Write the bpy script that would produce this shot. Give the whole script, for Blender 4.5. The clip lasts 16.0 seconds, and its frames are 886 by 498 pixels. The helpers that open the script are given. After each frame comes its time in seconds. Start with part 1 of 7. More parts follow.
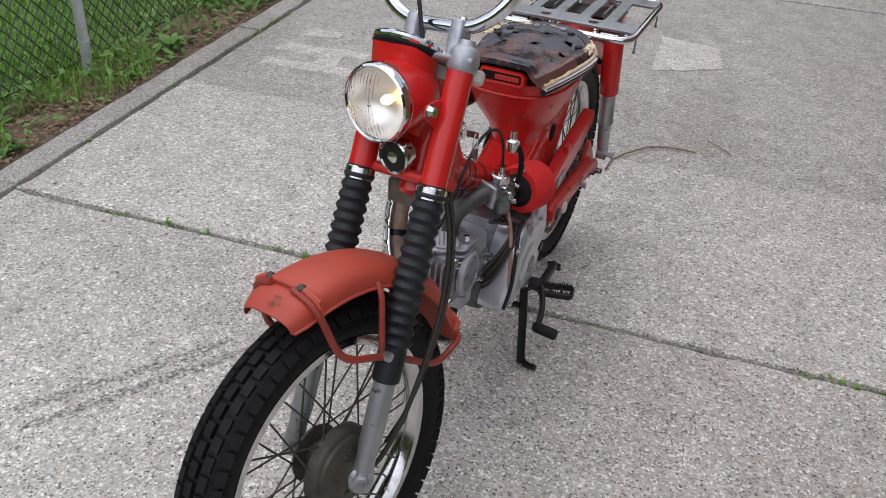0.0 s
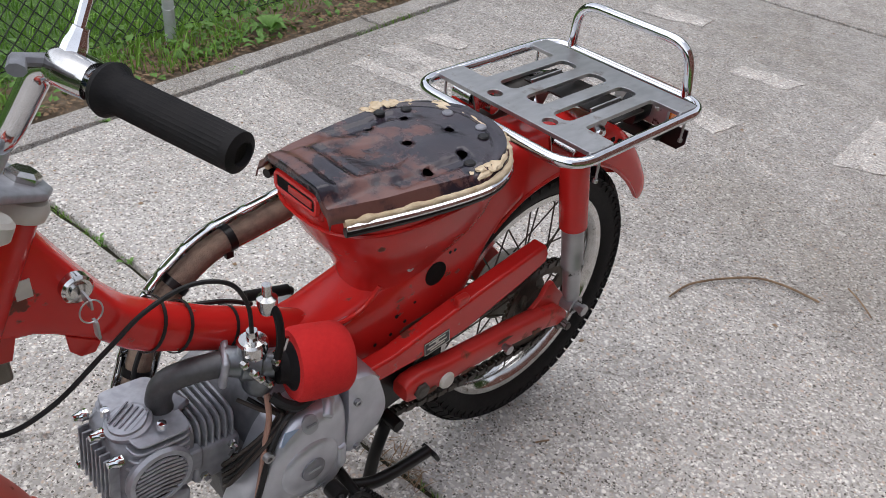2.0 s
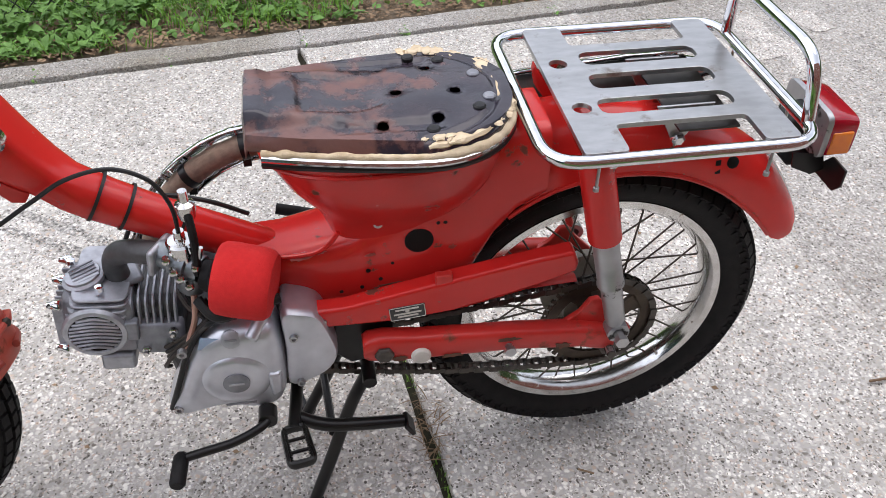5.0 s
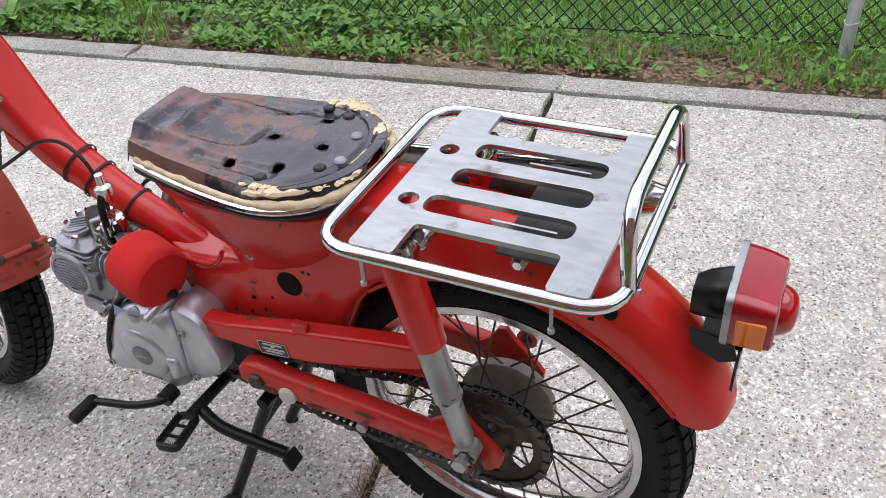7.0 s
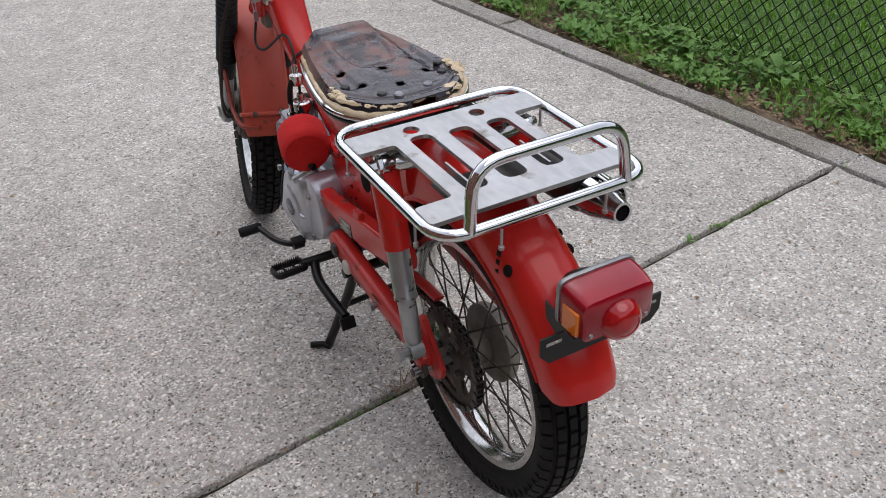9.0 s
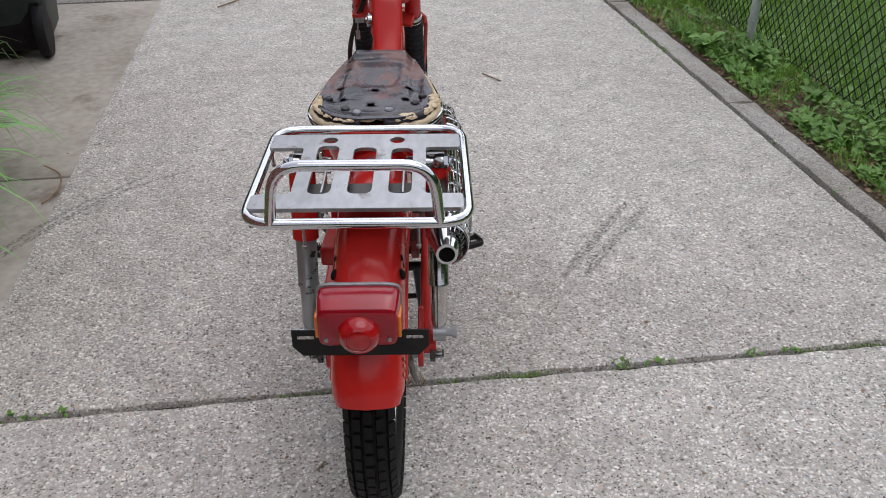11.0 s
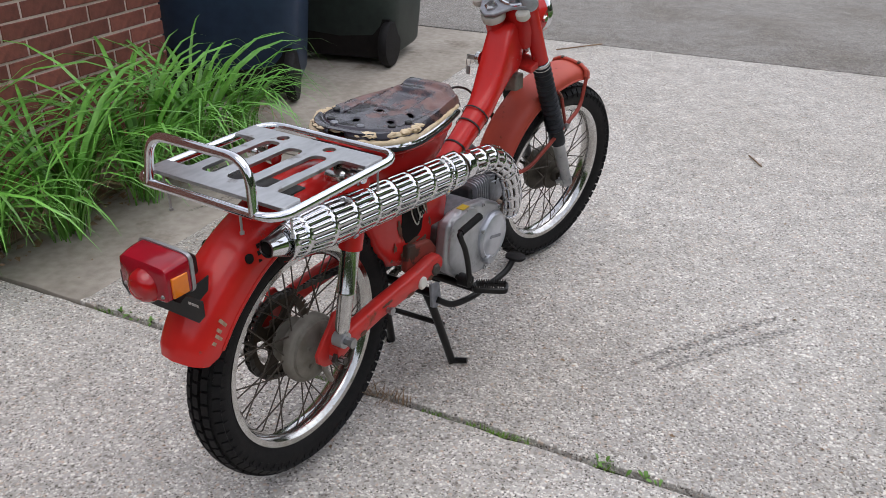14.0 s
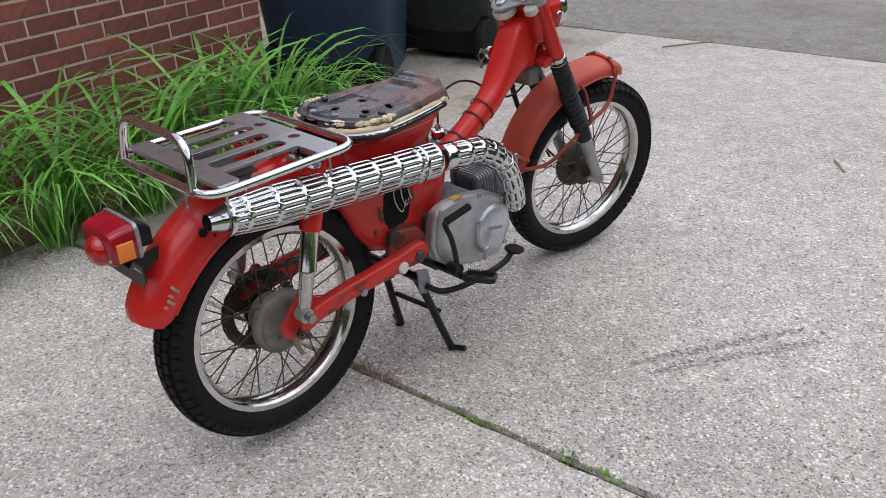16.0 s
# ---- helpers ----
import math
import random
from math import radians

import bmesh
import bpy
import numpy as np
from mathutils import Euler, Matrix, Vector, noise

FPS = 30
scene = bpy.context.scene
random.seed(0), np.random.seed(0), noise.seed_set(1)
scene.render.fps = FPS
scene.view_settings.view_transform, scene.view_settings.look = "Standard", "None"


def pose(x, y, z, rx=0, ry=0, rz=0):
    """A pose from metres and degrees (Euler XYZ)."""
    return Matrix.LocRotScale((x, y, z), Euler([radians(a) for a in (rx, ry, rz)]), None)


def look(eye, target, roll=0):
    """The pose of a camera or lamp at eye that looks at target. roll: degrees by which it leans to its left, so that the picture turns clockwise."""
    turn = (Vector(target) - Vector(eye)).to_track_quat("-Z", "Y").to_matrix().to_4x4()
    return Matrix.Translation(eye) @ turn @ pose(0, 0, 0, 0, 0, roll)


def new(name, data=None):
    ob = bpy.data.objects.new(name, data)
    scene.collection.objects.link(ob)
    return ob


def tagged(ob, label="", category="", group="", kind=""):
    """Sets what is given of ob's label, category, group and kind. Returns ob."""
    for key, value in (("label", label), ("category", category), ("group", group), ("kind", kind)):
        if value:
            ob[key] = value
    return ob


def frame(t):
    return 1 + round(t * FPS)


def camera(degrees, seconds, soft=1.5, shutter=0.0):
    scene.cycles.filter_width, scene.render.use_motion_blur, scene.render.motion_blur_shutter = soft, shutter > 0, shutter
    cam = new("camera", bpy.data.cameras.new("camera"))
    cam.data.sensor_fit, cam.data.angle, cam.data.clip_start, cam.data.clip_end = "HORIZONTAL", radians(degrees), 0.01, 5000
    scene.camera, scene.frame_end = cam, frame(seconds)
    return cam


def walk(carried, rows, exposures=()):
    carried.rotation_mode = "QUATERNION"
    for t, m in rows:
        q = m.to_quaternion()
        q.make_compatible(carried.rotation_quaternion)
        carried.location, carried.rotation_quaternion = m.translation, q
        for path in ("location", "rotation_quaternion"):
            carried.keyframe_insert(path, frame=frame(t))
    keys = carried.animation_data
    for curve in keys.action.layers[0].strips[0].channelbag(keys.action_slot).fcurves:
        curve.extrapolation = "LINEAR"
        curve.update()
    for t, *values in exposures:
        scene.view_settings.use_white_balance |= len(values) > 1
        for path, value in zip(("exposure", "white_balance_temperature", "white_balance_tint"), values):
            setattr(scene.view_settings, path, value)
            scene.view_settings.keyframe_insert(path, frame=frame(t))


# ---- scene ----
cam = camera(55.18, 16.0, 0.9)
PATH = [
    (0, (-0.1202, 0.2560, 1.3201), (-0.6644, 1.7732, 0.2768), 3.63),
    (0.5, (-0.0237, 0.4995, 1.3218), (-0.6051, 2.0067, 0.2842), 6.29),
    (1, (0.0608, 0.7554, 1.3036), (-0.6781, 2.1939, 0.2688), 6.87),
    (1.5, (0.1338, 0.9943, 1.3076), (-0.8542, 2.2568, 0.2511), 6.47),
    (2, (0.1664, 1.2160, 1.2860), (-0.8472, 2.4063, 0.1715), 5.96),
    (2.5, (0.2040, 1.4128, 1.2611), (-0.9083, 2.3734, 0.0256), 2.55),
    (3, (0.2854, 1.5513, 1.2501), (-1.0890, 2.0687, 0.0134), 1.15),
    (3.5, (0.3671, 1.6571, 1.2732), (-1.0489, 2.0497, 0.0374), 1.07),
    (4, (0.4115, 1.7054, 1.2758), (-0.9971, 2.1031, 0.0334), 2.15),
    (4.5, (0.4293, 1.7430, 1.2747), (-0.9743, 2.1414, 0.0267), 1.89),
    (4.7, (0.4151, 1.7608, 1.2747), (-0.9891, 2.1562, 0.0265), 1.69),
    (6.8, (0.2849, 2.4924, 1.2709), (-1.0953, 1.8542, 0.0986), -5.16),
    (7, (0.2578, 2.5690, 1.2638), (-1.1312, 1.9334, 0.1006), -4.78),
    (7.5, (0.2029, 2.7416, 1.2714), (-1.1783, 2.0725, 0.1177), -0.22),
    (8, (0.1821, 2.9046, 1.2737), (-0.9797, 1.8536, 0.1638), 0.48),
    (8.2, (0.1810, 3.0005, 1.2885), (-0.8824, 1.8510, 0.1776), -0.73),
    (10.3, (-0.3335, 3.3811, 1.2995), (-0.8099, 1.8440, 0.2522), 0.12),
    (10.5, (-0.4181, 3.4469, 1.3014), (-0.7893, 1.8782, 0.2584), -0.29),
    (11, (-0.5873, 3.5651, 1.3129), (-0.6926, 1.9244, 0.3213), -0.29),
    (11.5, (-0.7389, 3.5685, 1.2935), (-0.6735, 1.9062, 0.3347), -0.44),
    (12, (-0.9292, 3.5546, 1.2984), (-0.6712, 1.8973, 0.3639), 1.27),
    (12.5, (-1.1417, 3.5825, 1.2890), (-0.6132, 1.9795, 0.3738), -0.28),
    (13, (-1.2895, 3.5831, 1.2769), (-0.6047, 2.0395, 0.3632), -0.80),
    (13.5, (-1.3907, 3.5203, 1.2579), (-0.6139, 2.0144, 0.3550), -1.14),
    (14, (-1.5235, 3.4093, 1.2851), (-0.6892, 1.9228, 0.4015), 0.33),
    (14.5, (-1.6369, 3.3181, 1.2904), (-0.7302, 1.8743, 0.4073), -0.33),
    (15, (-1.8015, 3.2562, 1.2928), (-0.7288, 1.9273, 0.4153), -2.16),
    (15.5, (-1.8809, 3.2339, 1.2768), (-0.7737, 1.9346, 0.3979), -2.36),
    (16, (-1.8960, 3.2277, 1.2861), (-0.7661, 1.9506, 0.4037), -2.33),
]
walk(cam, [(t, look(eye, target, roll)) for t, eye, target, roll in PATH],
     [(t, e, 6500, 13) for t, e in ((0, -0.05), (1.5, 0.0), (2.5, 0.16), (3.5, 0.45), (4.7, 0.52), (7, 0.47), (8.2, 0.09), (10.3, -0.20), (12.5, -0.20), (14.5, 0.02), (16, 0.03))])

# ---- light: overcast daylight ----
world = bpy.data.worlds.new("overcast_sky")
scene.world = world
world.use_nodes = True
_n, _l = world.node_tree.nodes, world.node_tree.links
_sky = _n.new("ShaderNodeTexSky")
_sky.sky_type, _sky.sun_disc = "NISHITA", False
_sky.sun_elevation, _sky.sun_rotation = radians(58), radians(200)
_grey = _n.new("ShaderNodeHueSaturation")
_grey.inputs["Saturation"].default_value = 0.3
_l.new(_sky.outputs[0], _grey.inputs["Color"])
_l.new(_grey.outputs[0], _n["Background"].inputs["Color"])
_n["Background"].inputs["Strength"].default_value = 0.275
sun = new("sun", bpy.data.lights.new("sun", "SUN"))
sun.data.energy, sun.data.angle, sun.data.color = 0.9, radians(50), (1.0, 0.98, 0.96)
sun.matrix_basis = look((-1.0, 2.2, 6.0), (0, 0, 0))


# ---- materials ----
def material(name, base, other=None, spec=0.5, grain=60.0, rough=0.5, metal=0.0, bump=0.0, bump_scale=None, coat=0.0, spots=None, spot_scale=8.0,
             spot_at=0.62, spot_rough=None, spot_soft=0.05, per_object=0.0, rough_vary=0.12, stretch=(1, 1, 1), soft_amount=0.75):
    """A painted, cast or grown surface: grain between two colours, optional spots of wear, fine relief."""
    m = bpy.data.materials.new(name)
    m.use_nodes = True
    n, l = m.node_tree.nodes, m.node_tree.links
    b = n["Principled BSDF"]
    tc = n.new("ShaderNodeTexCoord")
    mp = n.new("ShaderNodeMapping")
    mp.inputs["Scale"].default_value = stretch
    l.new(tc.outputs["Object"], mp.inputs["Vector"])
    fine = n.new("ShaderNodeTexNoise")
    fine.inputs["Scale"].default_value, fine.inputs["Detail"].default_value = grain, 5
    wide = n.new("ShaderNodeTexNoise")
    wide.inputs["Scale"].default_value, wide.inputs["Detail"].default_value = grain / 9, 3
    for q in (fine, wide):
        l.new(mp.outputs[0], q.inputs["Vector"])
    mean = n.new("ShaderNodeMath")
    mean.operation = "ADD"
    l.new(fine.outputs["Fac"], mean.inputs[0])
    l.new(wide.outputs["Fac"], mean.inputs[1])
    rng = n.new("ShaderNodeMapRange")
    rng.inputs["From Min"].default_value, rng.inputs["From Max"].default_value = 0.75, 1.25
    l.new(mean.outputs[0], rng.inputs["Value"])
    mix = n.new("ShaderNodeMix")
    mix.data_type = "RGBA"
    mix.inputs["A"].default_value = (*base, 1)
    mix.inputs["B"].default_value = (*(other or [c * soft_amount for c in base]), 1)
    l.new(rng.outputs[0], mix.inputs["Factor"])
    out = mix.outputs["Result"]
    rr = n.new("ShaderNodeMapRange")
    rr.inputs["To Min"].default_value, rr.inputs["To Max"].default_value = max(rough - rough_vary, 0.02), min(rough + rough_vary, 1)
    l.new(wide.outputs["Fac"], rr.inputs["Value"])
    rough_out = rr.outputs[0]
    if spots:
        sp = n.new("ShaderNodeTexNoise")
        sp.inputs["Scale"].default_value, sp.inputs["Detail"].default_value, sp.inputs["Roughness"].default_value = spot_scale, 7, 0.65
        l.new(tc.outputs["Object"], sp.inputs["Vector"])
        sr = n.new("ShaderNodeMapRange")
        sr.inputs["From Min"].default_value, sr.inputs["From Max"].default_value = spot_at, spot_at + spot_soft
        l.new(sp.outputs["Fac"], sr.inputs["Value"])
        m2 = n.new("ShaderNodeMix")
        m2.data_type = "RGBA"
        m2.inputs["B"].default_value = (*spots, 1)
        l.new(out, m2.inputs["A"])
        l.new(sr.outputs[0], m2.inputs["Factor"])
        out = m2.outputs["Result"]
        if spot_rough is not None:
            m3 = n.new("ShaderNodeMix")
            m3.inputs["B"].default_value = spot_rough
            l.new(rough_out, m3.inputs["A"])
            l.new(sr.outputs[0], m3.inputs["Factor"])
            rough_out = m3.outputs["Result"]
    if per_object:
        oi = n.new("ShaderNodeObjectInfo")
        pr = n.new("ShaderNodeMapRange")
        pr.inputs["To Min"].default_value, pr.inputs["To Max"].default_value = 1 - per_object, 1 + per_object
        l.new(oi.outputs["Random"], pr.inputs["Value"])
        hs = n.new("ShaderNodeHueSaturation")
        l.new(out, hs.inputs["Color"])
        l.new(pr.outputs[0], hs.inputs["Value"])
        out = hs.outputs["Color"]
    l.new(out, b.inputs["Base Color"])
    l.new(rough_out, b.inputs["Roughness"])
    b.inputs["Metallic"].default_value = metal
    b.inputs["Coat Weight"].default_value = coat
    b.inputs["Coat Roughness"].default_value = 0.08
    b.inputs["Specular IOR Level"].default_value = spec
    if bump:
        bp = n.new("ShaderNodeBump")
        bp.inputs["Strength"].default_value, bp.inputs["Distance"].default_value = bump, 0.002
        if bump_scale:
            bn = n.new("ShaderNodeTexNoise")
            bn.inputs["Scale"].default_value, bn.inputs["Detail"].default_value = bump_scale, 4
            l.new(tc.outputs["Object"], bn.inputs["Vector"])
            l.new(bn.outputs["Fac"], bp.inputs["Height"])
        else:
            l.new(fine.outputs["Fac"], bp.inputs["Height"])
        l.new(bp.outputs[0], b.inputs["Normal"])
    return m


def aggregate(name, stones, scale=100.0, stain=(0.72, 0.70, 0.66), stain_amount=0.45, tone=1.0, rough=0.85):
    """Exposed-aggregate concrete: small stones of several tones in a grey paste, with wide soft stains."""
    m = bpy.data.materials.new(name)
    m.use_nodes = True
    n, l = m.node_tree.nodes, m.node_tree.links
    b = n["Principled BSDF"]
    tc = n.new("ShaderNodeTexCoord")
    warp = n.new("ShaderNodeTexNoise")
    warp.inputs["Scale"].default_value, warp.inputs["Detail"].default_value = 60, 2
    l.new(tc.outputs["Object"], warp.inputs["Vector"])
    add = n.new("ShaderNodeMix")
    add.data_type = "VECTOR"
    add.inputs["Factor"].default_value = 0.012
    l.new(tc.outputs["Object"], add.inputs["A"])
    l.new(warp.outputs["Color"], add.inputs["B"])
    outs = []
    for k, sc in ((0, scale), (1, scale * 1.9)):
        v = n.new("ShaderNodeTexVoronoi")
        v.inputs["Scale"].default_value, v.inputs["Randomness"].default_value = sc, 1.0
        l.new(add.outputs["Result"], v.inputs["Vector"])
        sep = n.new("ShaderNodeSeparateColor")
        l.new(v.outputs["Color"], sep.inputs["Color"])
        rp = n.new("ShaderNodeValToRGB")
        rp.color_ramp.interpolation = "CONSTANT"
        el = rp.color_ramp.elements
        while len(el) < len(stones):
            el.new(0.5)
        for i, (p, c) in enumerate(stones):
            el[i].position, el[i].color = p, (*[x * tone for x in c], 1)
        l.new(sep.outputs["Red"], rp.inputs["Fac"])
        edge = n.new("ShaderNodeMapRange")
        edge.inputs["From Min"].default_value, edge.inputs["From Max"].default_value = 0.40, 0.75
        l.new(v.outputs["Distance"], edge.inputs["Value"])
        paste = n.new("ShaderNodeMix")
        paste.data_type = "RGBA"
        paste.inputs["B"].default_value = (0.40 * tone, 0.38 * tone, 0.36 * tone, 1)
        l.new(rp.outputs["Color"], paste.inputs["A"])
        l.new(edge.outputs[0], paste.inputs["Factor"])
        outs.append((paste.outputs["Result"], v.outputs["Distance"]))
    pick = n.new("ShaderNodeTexNoise")
    pick.inputs["Scale"].default_value, pick.inputs["Detail"].default_value = 38, 3
    l.new(tc.outputs["Object"], pick.inputs["Vector"])
    pr = n.new("ShaderNodeMapRange")
    pr.inputs["From Min"].default_value, pr.inputs["From Max"].default_value = 0.42, 0.58
    l.new(pick.outputs["Fac"], pr.inputs["Value"])
    mix = n.new("ShaderNodeMix")
    mix.data_type = "RGBA"
    l.new(outs[0][0], mix.inputs["A"])
    l.new(outs[1][0], mix.inputs["B"])
    l.new(pr.outputs[0], mix.inputs["Factor"])
    big = n.new("ShaderNodeTexNoise")
    big.inputs["Scale"].default_value, big.inputs["Detail"].default_value, big.inputs["Roughness"].default_value = 1.1, 8, 0.62
    l.new(tc.outputs["Object"], big.inputs["Vector"])
    br = n.new("ShaderNodeMapRange")
    br.inputs["From Min"].default_value, br.inputs["From Max"].default_value = 0.46, 0.72
    br.inputs["To Max"].default_value = stain_amount
    l.new(big.outputs["Fac"], br.inputs["Value"])
    st = n.new("ShaderNodeMix")
    st.data_type, st.blend_type = "RGBA", "MULTIPLY"
    st.inputs["B"].default_value = (*stain, 1)
    l.new(mix.outputs["Result"], st.inputs["A"])
    l.new(br.outputs[0], st.inputs["Factor"])
    mid = n.new("ShaderNodeTexNoise")
    mid.inputs["Scale"].default_value, mid.inputs["Detail"].default_value, mid.inputs["Roughness"].default_value = 9, 5, 0.6
    l.new(tc.outputs["Object"], mid.inputs["Vector"])
    mr = n.new("ShaderNodeMapRange")
    mr.inputs["From Min"].default_value, mr.inputs["From Max"].default_value = 0.36, 0.66
    mr.inputs["To Min"].default_value, mr.inputs["To Max"].default_value = 0.88, 1.10
    l.new(mid.outputs["Fac"], mr.inputs["Value"])
    hv = n.new("ShaderNodeHueSaturation")
    l.new(st.outputs["Result"], hv.inputs["Color"])
    l.new(mr.outputs[0], hv.inputs["Value"])
    pv = n.new("ShaderNodeTexVoronoi")
    pv.inputs["Scale"].default_value, pv.inputs["Randomness"].default_value = scale * 1.35, 1.0
    l.new(add.outputs["Result"], pv.inputs["Vector"])
    ps = n.new("ShaderNodeSeparateColor")
    l.new(pv.outputs["Color"], ps.inputs["Color"])
    size = n.new("ShaderNodeMapRange")
    size.inputs["From Min"].default_value, size.inputs["From Max"].default_value = 0.60, 1.0
    size.inputs["To Max"].default_value = 0.46
    l.new(ps.outputs["Green"], size.inputs["Value"])
    near = n.new("ShaderNodeMath")
    near.operation = "LESS_THAN"
    l.new(pv.outputs["Distance"], near.inputs[0])
    l.new(size.outputs[0], near.inputs[1])
    pit = n.new("ShaderNodeMix")
    pit.data_type = "RGBA"
    pit.inputs["B"].default_value = (0.085 * tone, 0.075 * tone, 0.062 * tone, 1)
    l.new(hv.outputs["Color"], pit.inputs["A"])
    l.new(near.outputs[0], pit.inputs["Factor"])
    l.new(pit.outputs["Result"], b.inputs["Base Color"])
    b.inputs["Roughness"].default_value = rough
    bp = n.new("ShaderNodeBump")
    bp.inputs["Strength"].default_value, bp.inputs["Distance"].default_value = 0.75, 0.003
    bp.invert = True
    l.new(outs[0][1], bp.inputs["Height"])
    l.new(bp.outputs[0], b.inputs["Normal"])
    return m


def glassy(name, colour, rough=0.05, trans=1.0, ior=1.45):
    m = bpy.data.materials.new(name)
    m.use_nodes = True
    b = m.node_tree.nodes["Principled BSDF"]
    b.inputs["Base Color"].default_value = (*colour, 1)
    b.inputs["Roughness"].default_value = rough
    b.inputs["Transmission Weight"].default_value = trans
    b.inputs["IOR"].default_value = ior
    return m


STONES = [(0.0, (0.17, 0.152, 0.13)), (0.08, (0.30, 0.275, 0.24)), (0.25, (0.42, 0.395, 0.355)), (0.48, (0.56, 0.535, 0.49)), (0.70, (0.77, 0.745, 0.69)), (0.91, (0.50, 0.40, 0.32))]
M_SLAB = aggregate("exposed_aggregate", STONES, scale=125, tone=1.11)
M_SLAB_OLD = aggregate("weathered_aggregate", STONES, scale=120, tone=0.60, stain=(0.62, 0.58, 0.52), stain_amount=0.8)
M_SLAB_WORN = aggregate("greyed_aggregate", STONES, scale=128, tone=0.86, stain=(0.66, 0.63, 0.58), stain_amount=0.7)
M_KERB = aggregate("kerb_concrete", STONES, scale=190, tone=0.92, stain=(0.50, 0.47, 0.38), stain_amount=1.0)
M_PATH = material("smooth_dirty_concrete", (0.40, 0.36, 0.31), (0.27, 0.24, 0.20), grain=26, rough=0.9, bump=0.4, bump_scale=180, spots=(0.15, 0.12, 0.09), spot_scale=3.2, spot_at=0.58, spot_soft=0.12)
M_SOIL = material("soil", (0.25, 0.19, 0.13), (0.12, 0.09, 0.06), grain=40, rough=1.0, bump=1.0, bump_scale=90)
M_LAWN = material("lawn_soil", (0.08, 0.16, 0.03), (0.045, 0.095, 0.02), grain=30, rough=1.0, bump=1.0, bump_scale=70)
M_GAP = material("joint_dirt", (0.03, 0.027, 0.02), (0.05, 0.05, 0.03), grain=60, rough=1.0, bump=0.8, bump_scale=200, spec=0.18)
M_BRICK = material("red_brown_brick", (0.25, 0.080, 0.056), (0.15, 0.050, 0.038), grain=45, rough=0.9, bump=0.7, bump_scale=160, per_object=0.22)
M_MORTAR = material("mortar", (0.60, 0.48, 0.41), (0.48, 0.38, 0.33), grain=70, rough=1.0, bump=0.8, bump_scale=220)
M_BLADE = material("grass_blade", (0.21, 0.40, 0.045), (0.12, 0.27, 0.028), grain=5, rough=0.6, rough_vary=0.05)
M_WEED = material("weed_leaf", (0.16, 0.32, 0.06), (0.08, 0.18, 0.03), grain=12, rough=0.6)
M_LILY = material("daylily_leaf", (0.17, 0.43, 0.065), (0.09, 0.27, 0.038), grain=6, rough=0.36, per_object=0.3, stretch=(8, 8, 0.6))
M_LITTER = material("dead_leaf", (0.33, 0.22, 0.13), (0.17, 0.11, 0.065), grain=30, rough=0.9)
M_GALV = material("galvanised_steel", (0.62, 0.65, 0.65), (0.48, 0.51, 0.51), grain=35, rough=0.5, metal=0.35)
M_WIRE = material("dull_green_wire", (0.045, 0.052, 0.042), (0.025, 0.03, 0.022), grain=50, rough=0.6, metal=0.4)
M_BIN_BLUE = material("navy_plastic", (0.028, 0.048, 0.088), (0.020, 0.036, 0.068), grain=20, rough=0.5, bump=0.15, bump_scale=500, spec=0.3)
M_BIN_GREEN = material("dark_green_plastic", (0.035, 0.048, 0.042), (0.022, 0.03, 0.027), grain=20, rough=0.5, bump=0.15, bump_scale=500, spec=0.3)
M_RUBBER = material("black_rubber", (0.007, 0.007, 0.008), (0.014, 0.013, 0.013), grain=70, rough=0.6, bump=0.25, bump_scale=400, spec=0.18)

# near-black: shade of holes and hollows set as colour; also the dark mudguard bolts
M_DARK = material("hollow_shade_and_dark_bolt", (0.008, 0.007, 0.007), (0.016, 0.013, 0.012), grain=30, rough=0.9, spec=0.18)
M_STEEL = material("brushed_steel", (0.46, 0.465, 0.47), (0.34, 0.345, 0.35), grain=55, rough=0.31, metal=0.88, spots=(0.22, 0.20, 0.18), spot_scale=22, spot_at=0.60, spot_rough=0.55, spot_soft=0.12, stretch=(0.6, 1.5, 1))


# ---- mesh helpers ----
def part(name, bm, mat, parent=None, label="", smooth=True, m=None, bevel=0.0, segs=2):
    """Links a bmesh as one mesh object, under a thing or a part."""
    me = bpy.data.meshes.new(name)
    bmesh.ops.recalc_face_normals(bm, faces=bm.faces)
    bm.to_mesh(me)
    bm.free()
    return part_mesh(name, me, mat, parent, label, smooth, m, bevel, segs)


def part_mesh(name, me, mat, parent=None, label="", smooth=True, m=None, bevel=0.0, segs=2):
    if mat and not me.materials:
        me.materials.append(mat)
    if smooth:
        me.polygons.foreach_set("use_smooth", [True] * len(me.polygons))
        me.set_sharp_from_angle(angle=radians(38))
    ob = new(name, me)
    if parent:
        ob.parent = parent
    if m is not None:
        ob.matrix_basis = m
    if bevel:
        mod = ob.modifiers.new("worn_edge", "BEVEL")
        mod.width, mod.segments, mod.limit_method, mod.angle_limit = bevel, segs, "ANGLE", radians(35)
        mod.harden_normals = False
    if label:
        tagged(ob, label)
    return ob


def empty(name, m=None, parent=None):
    ob = new(name)
    ob.empty_display_size = 0.1
    if parent:
        ob.parent = parent
    if m is not None:
        ob.matrix_basis = m
    return ob


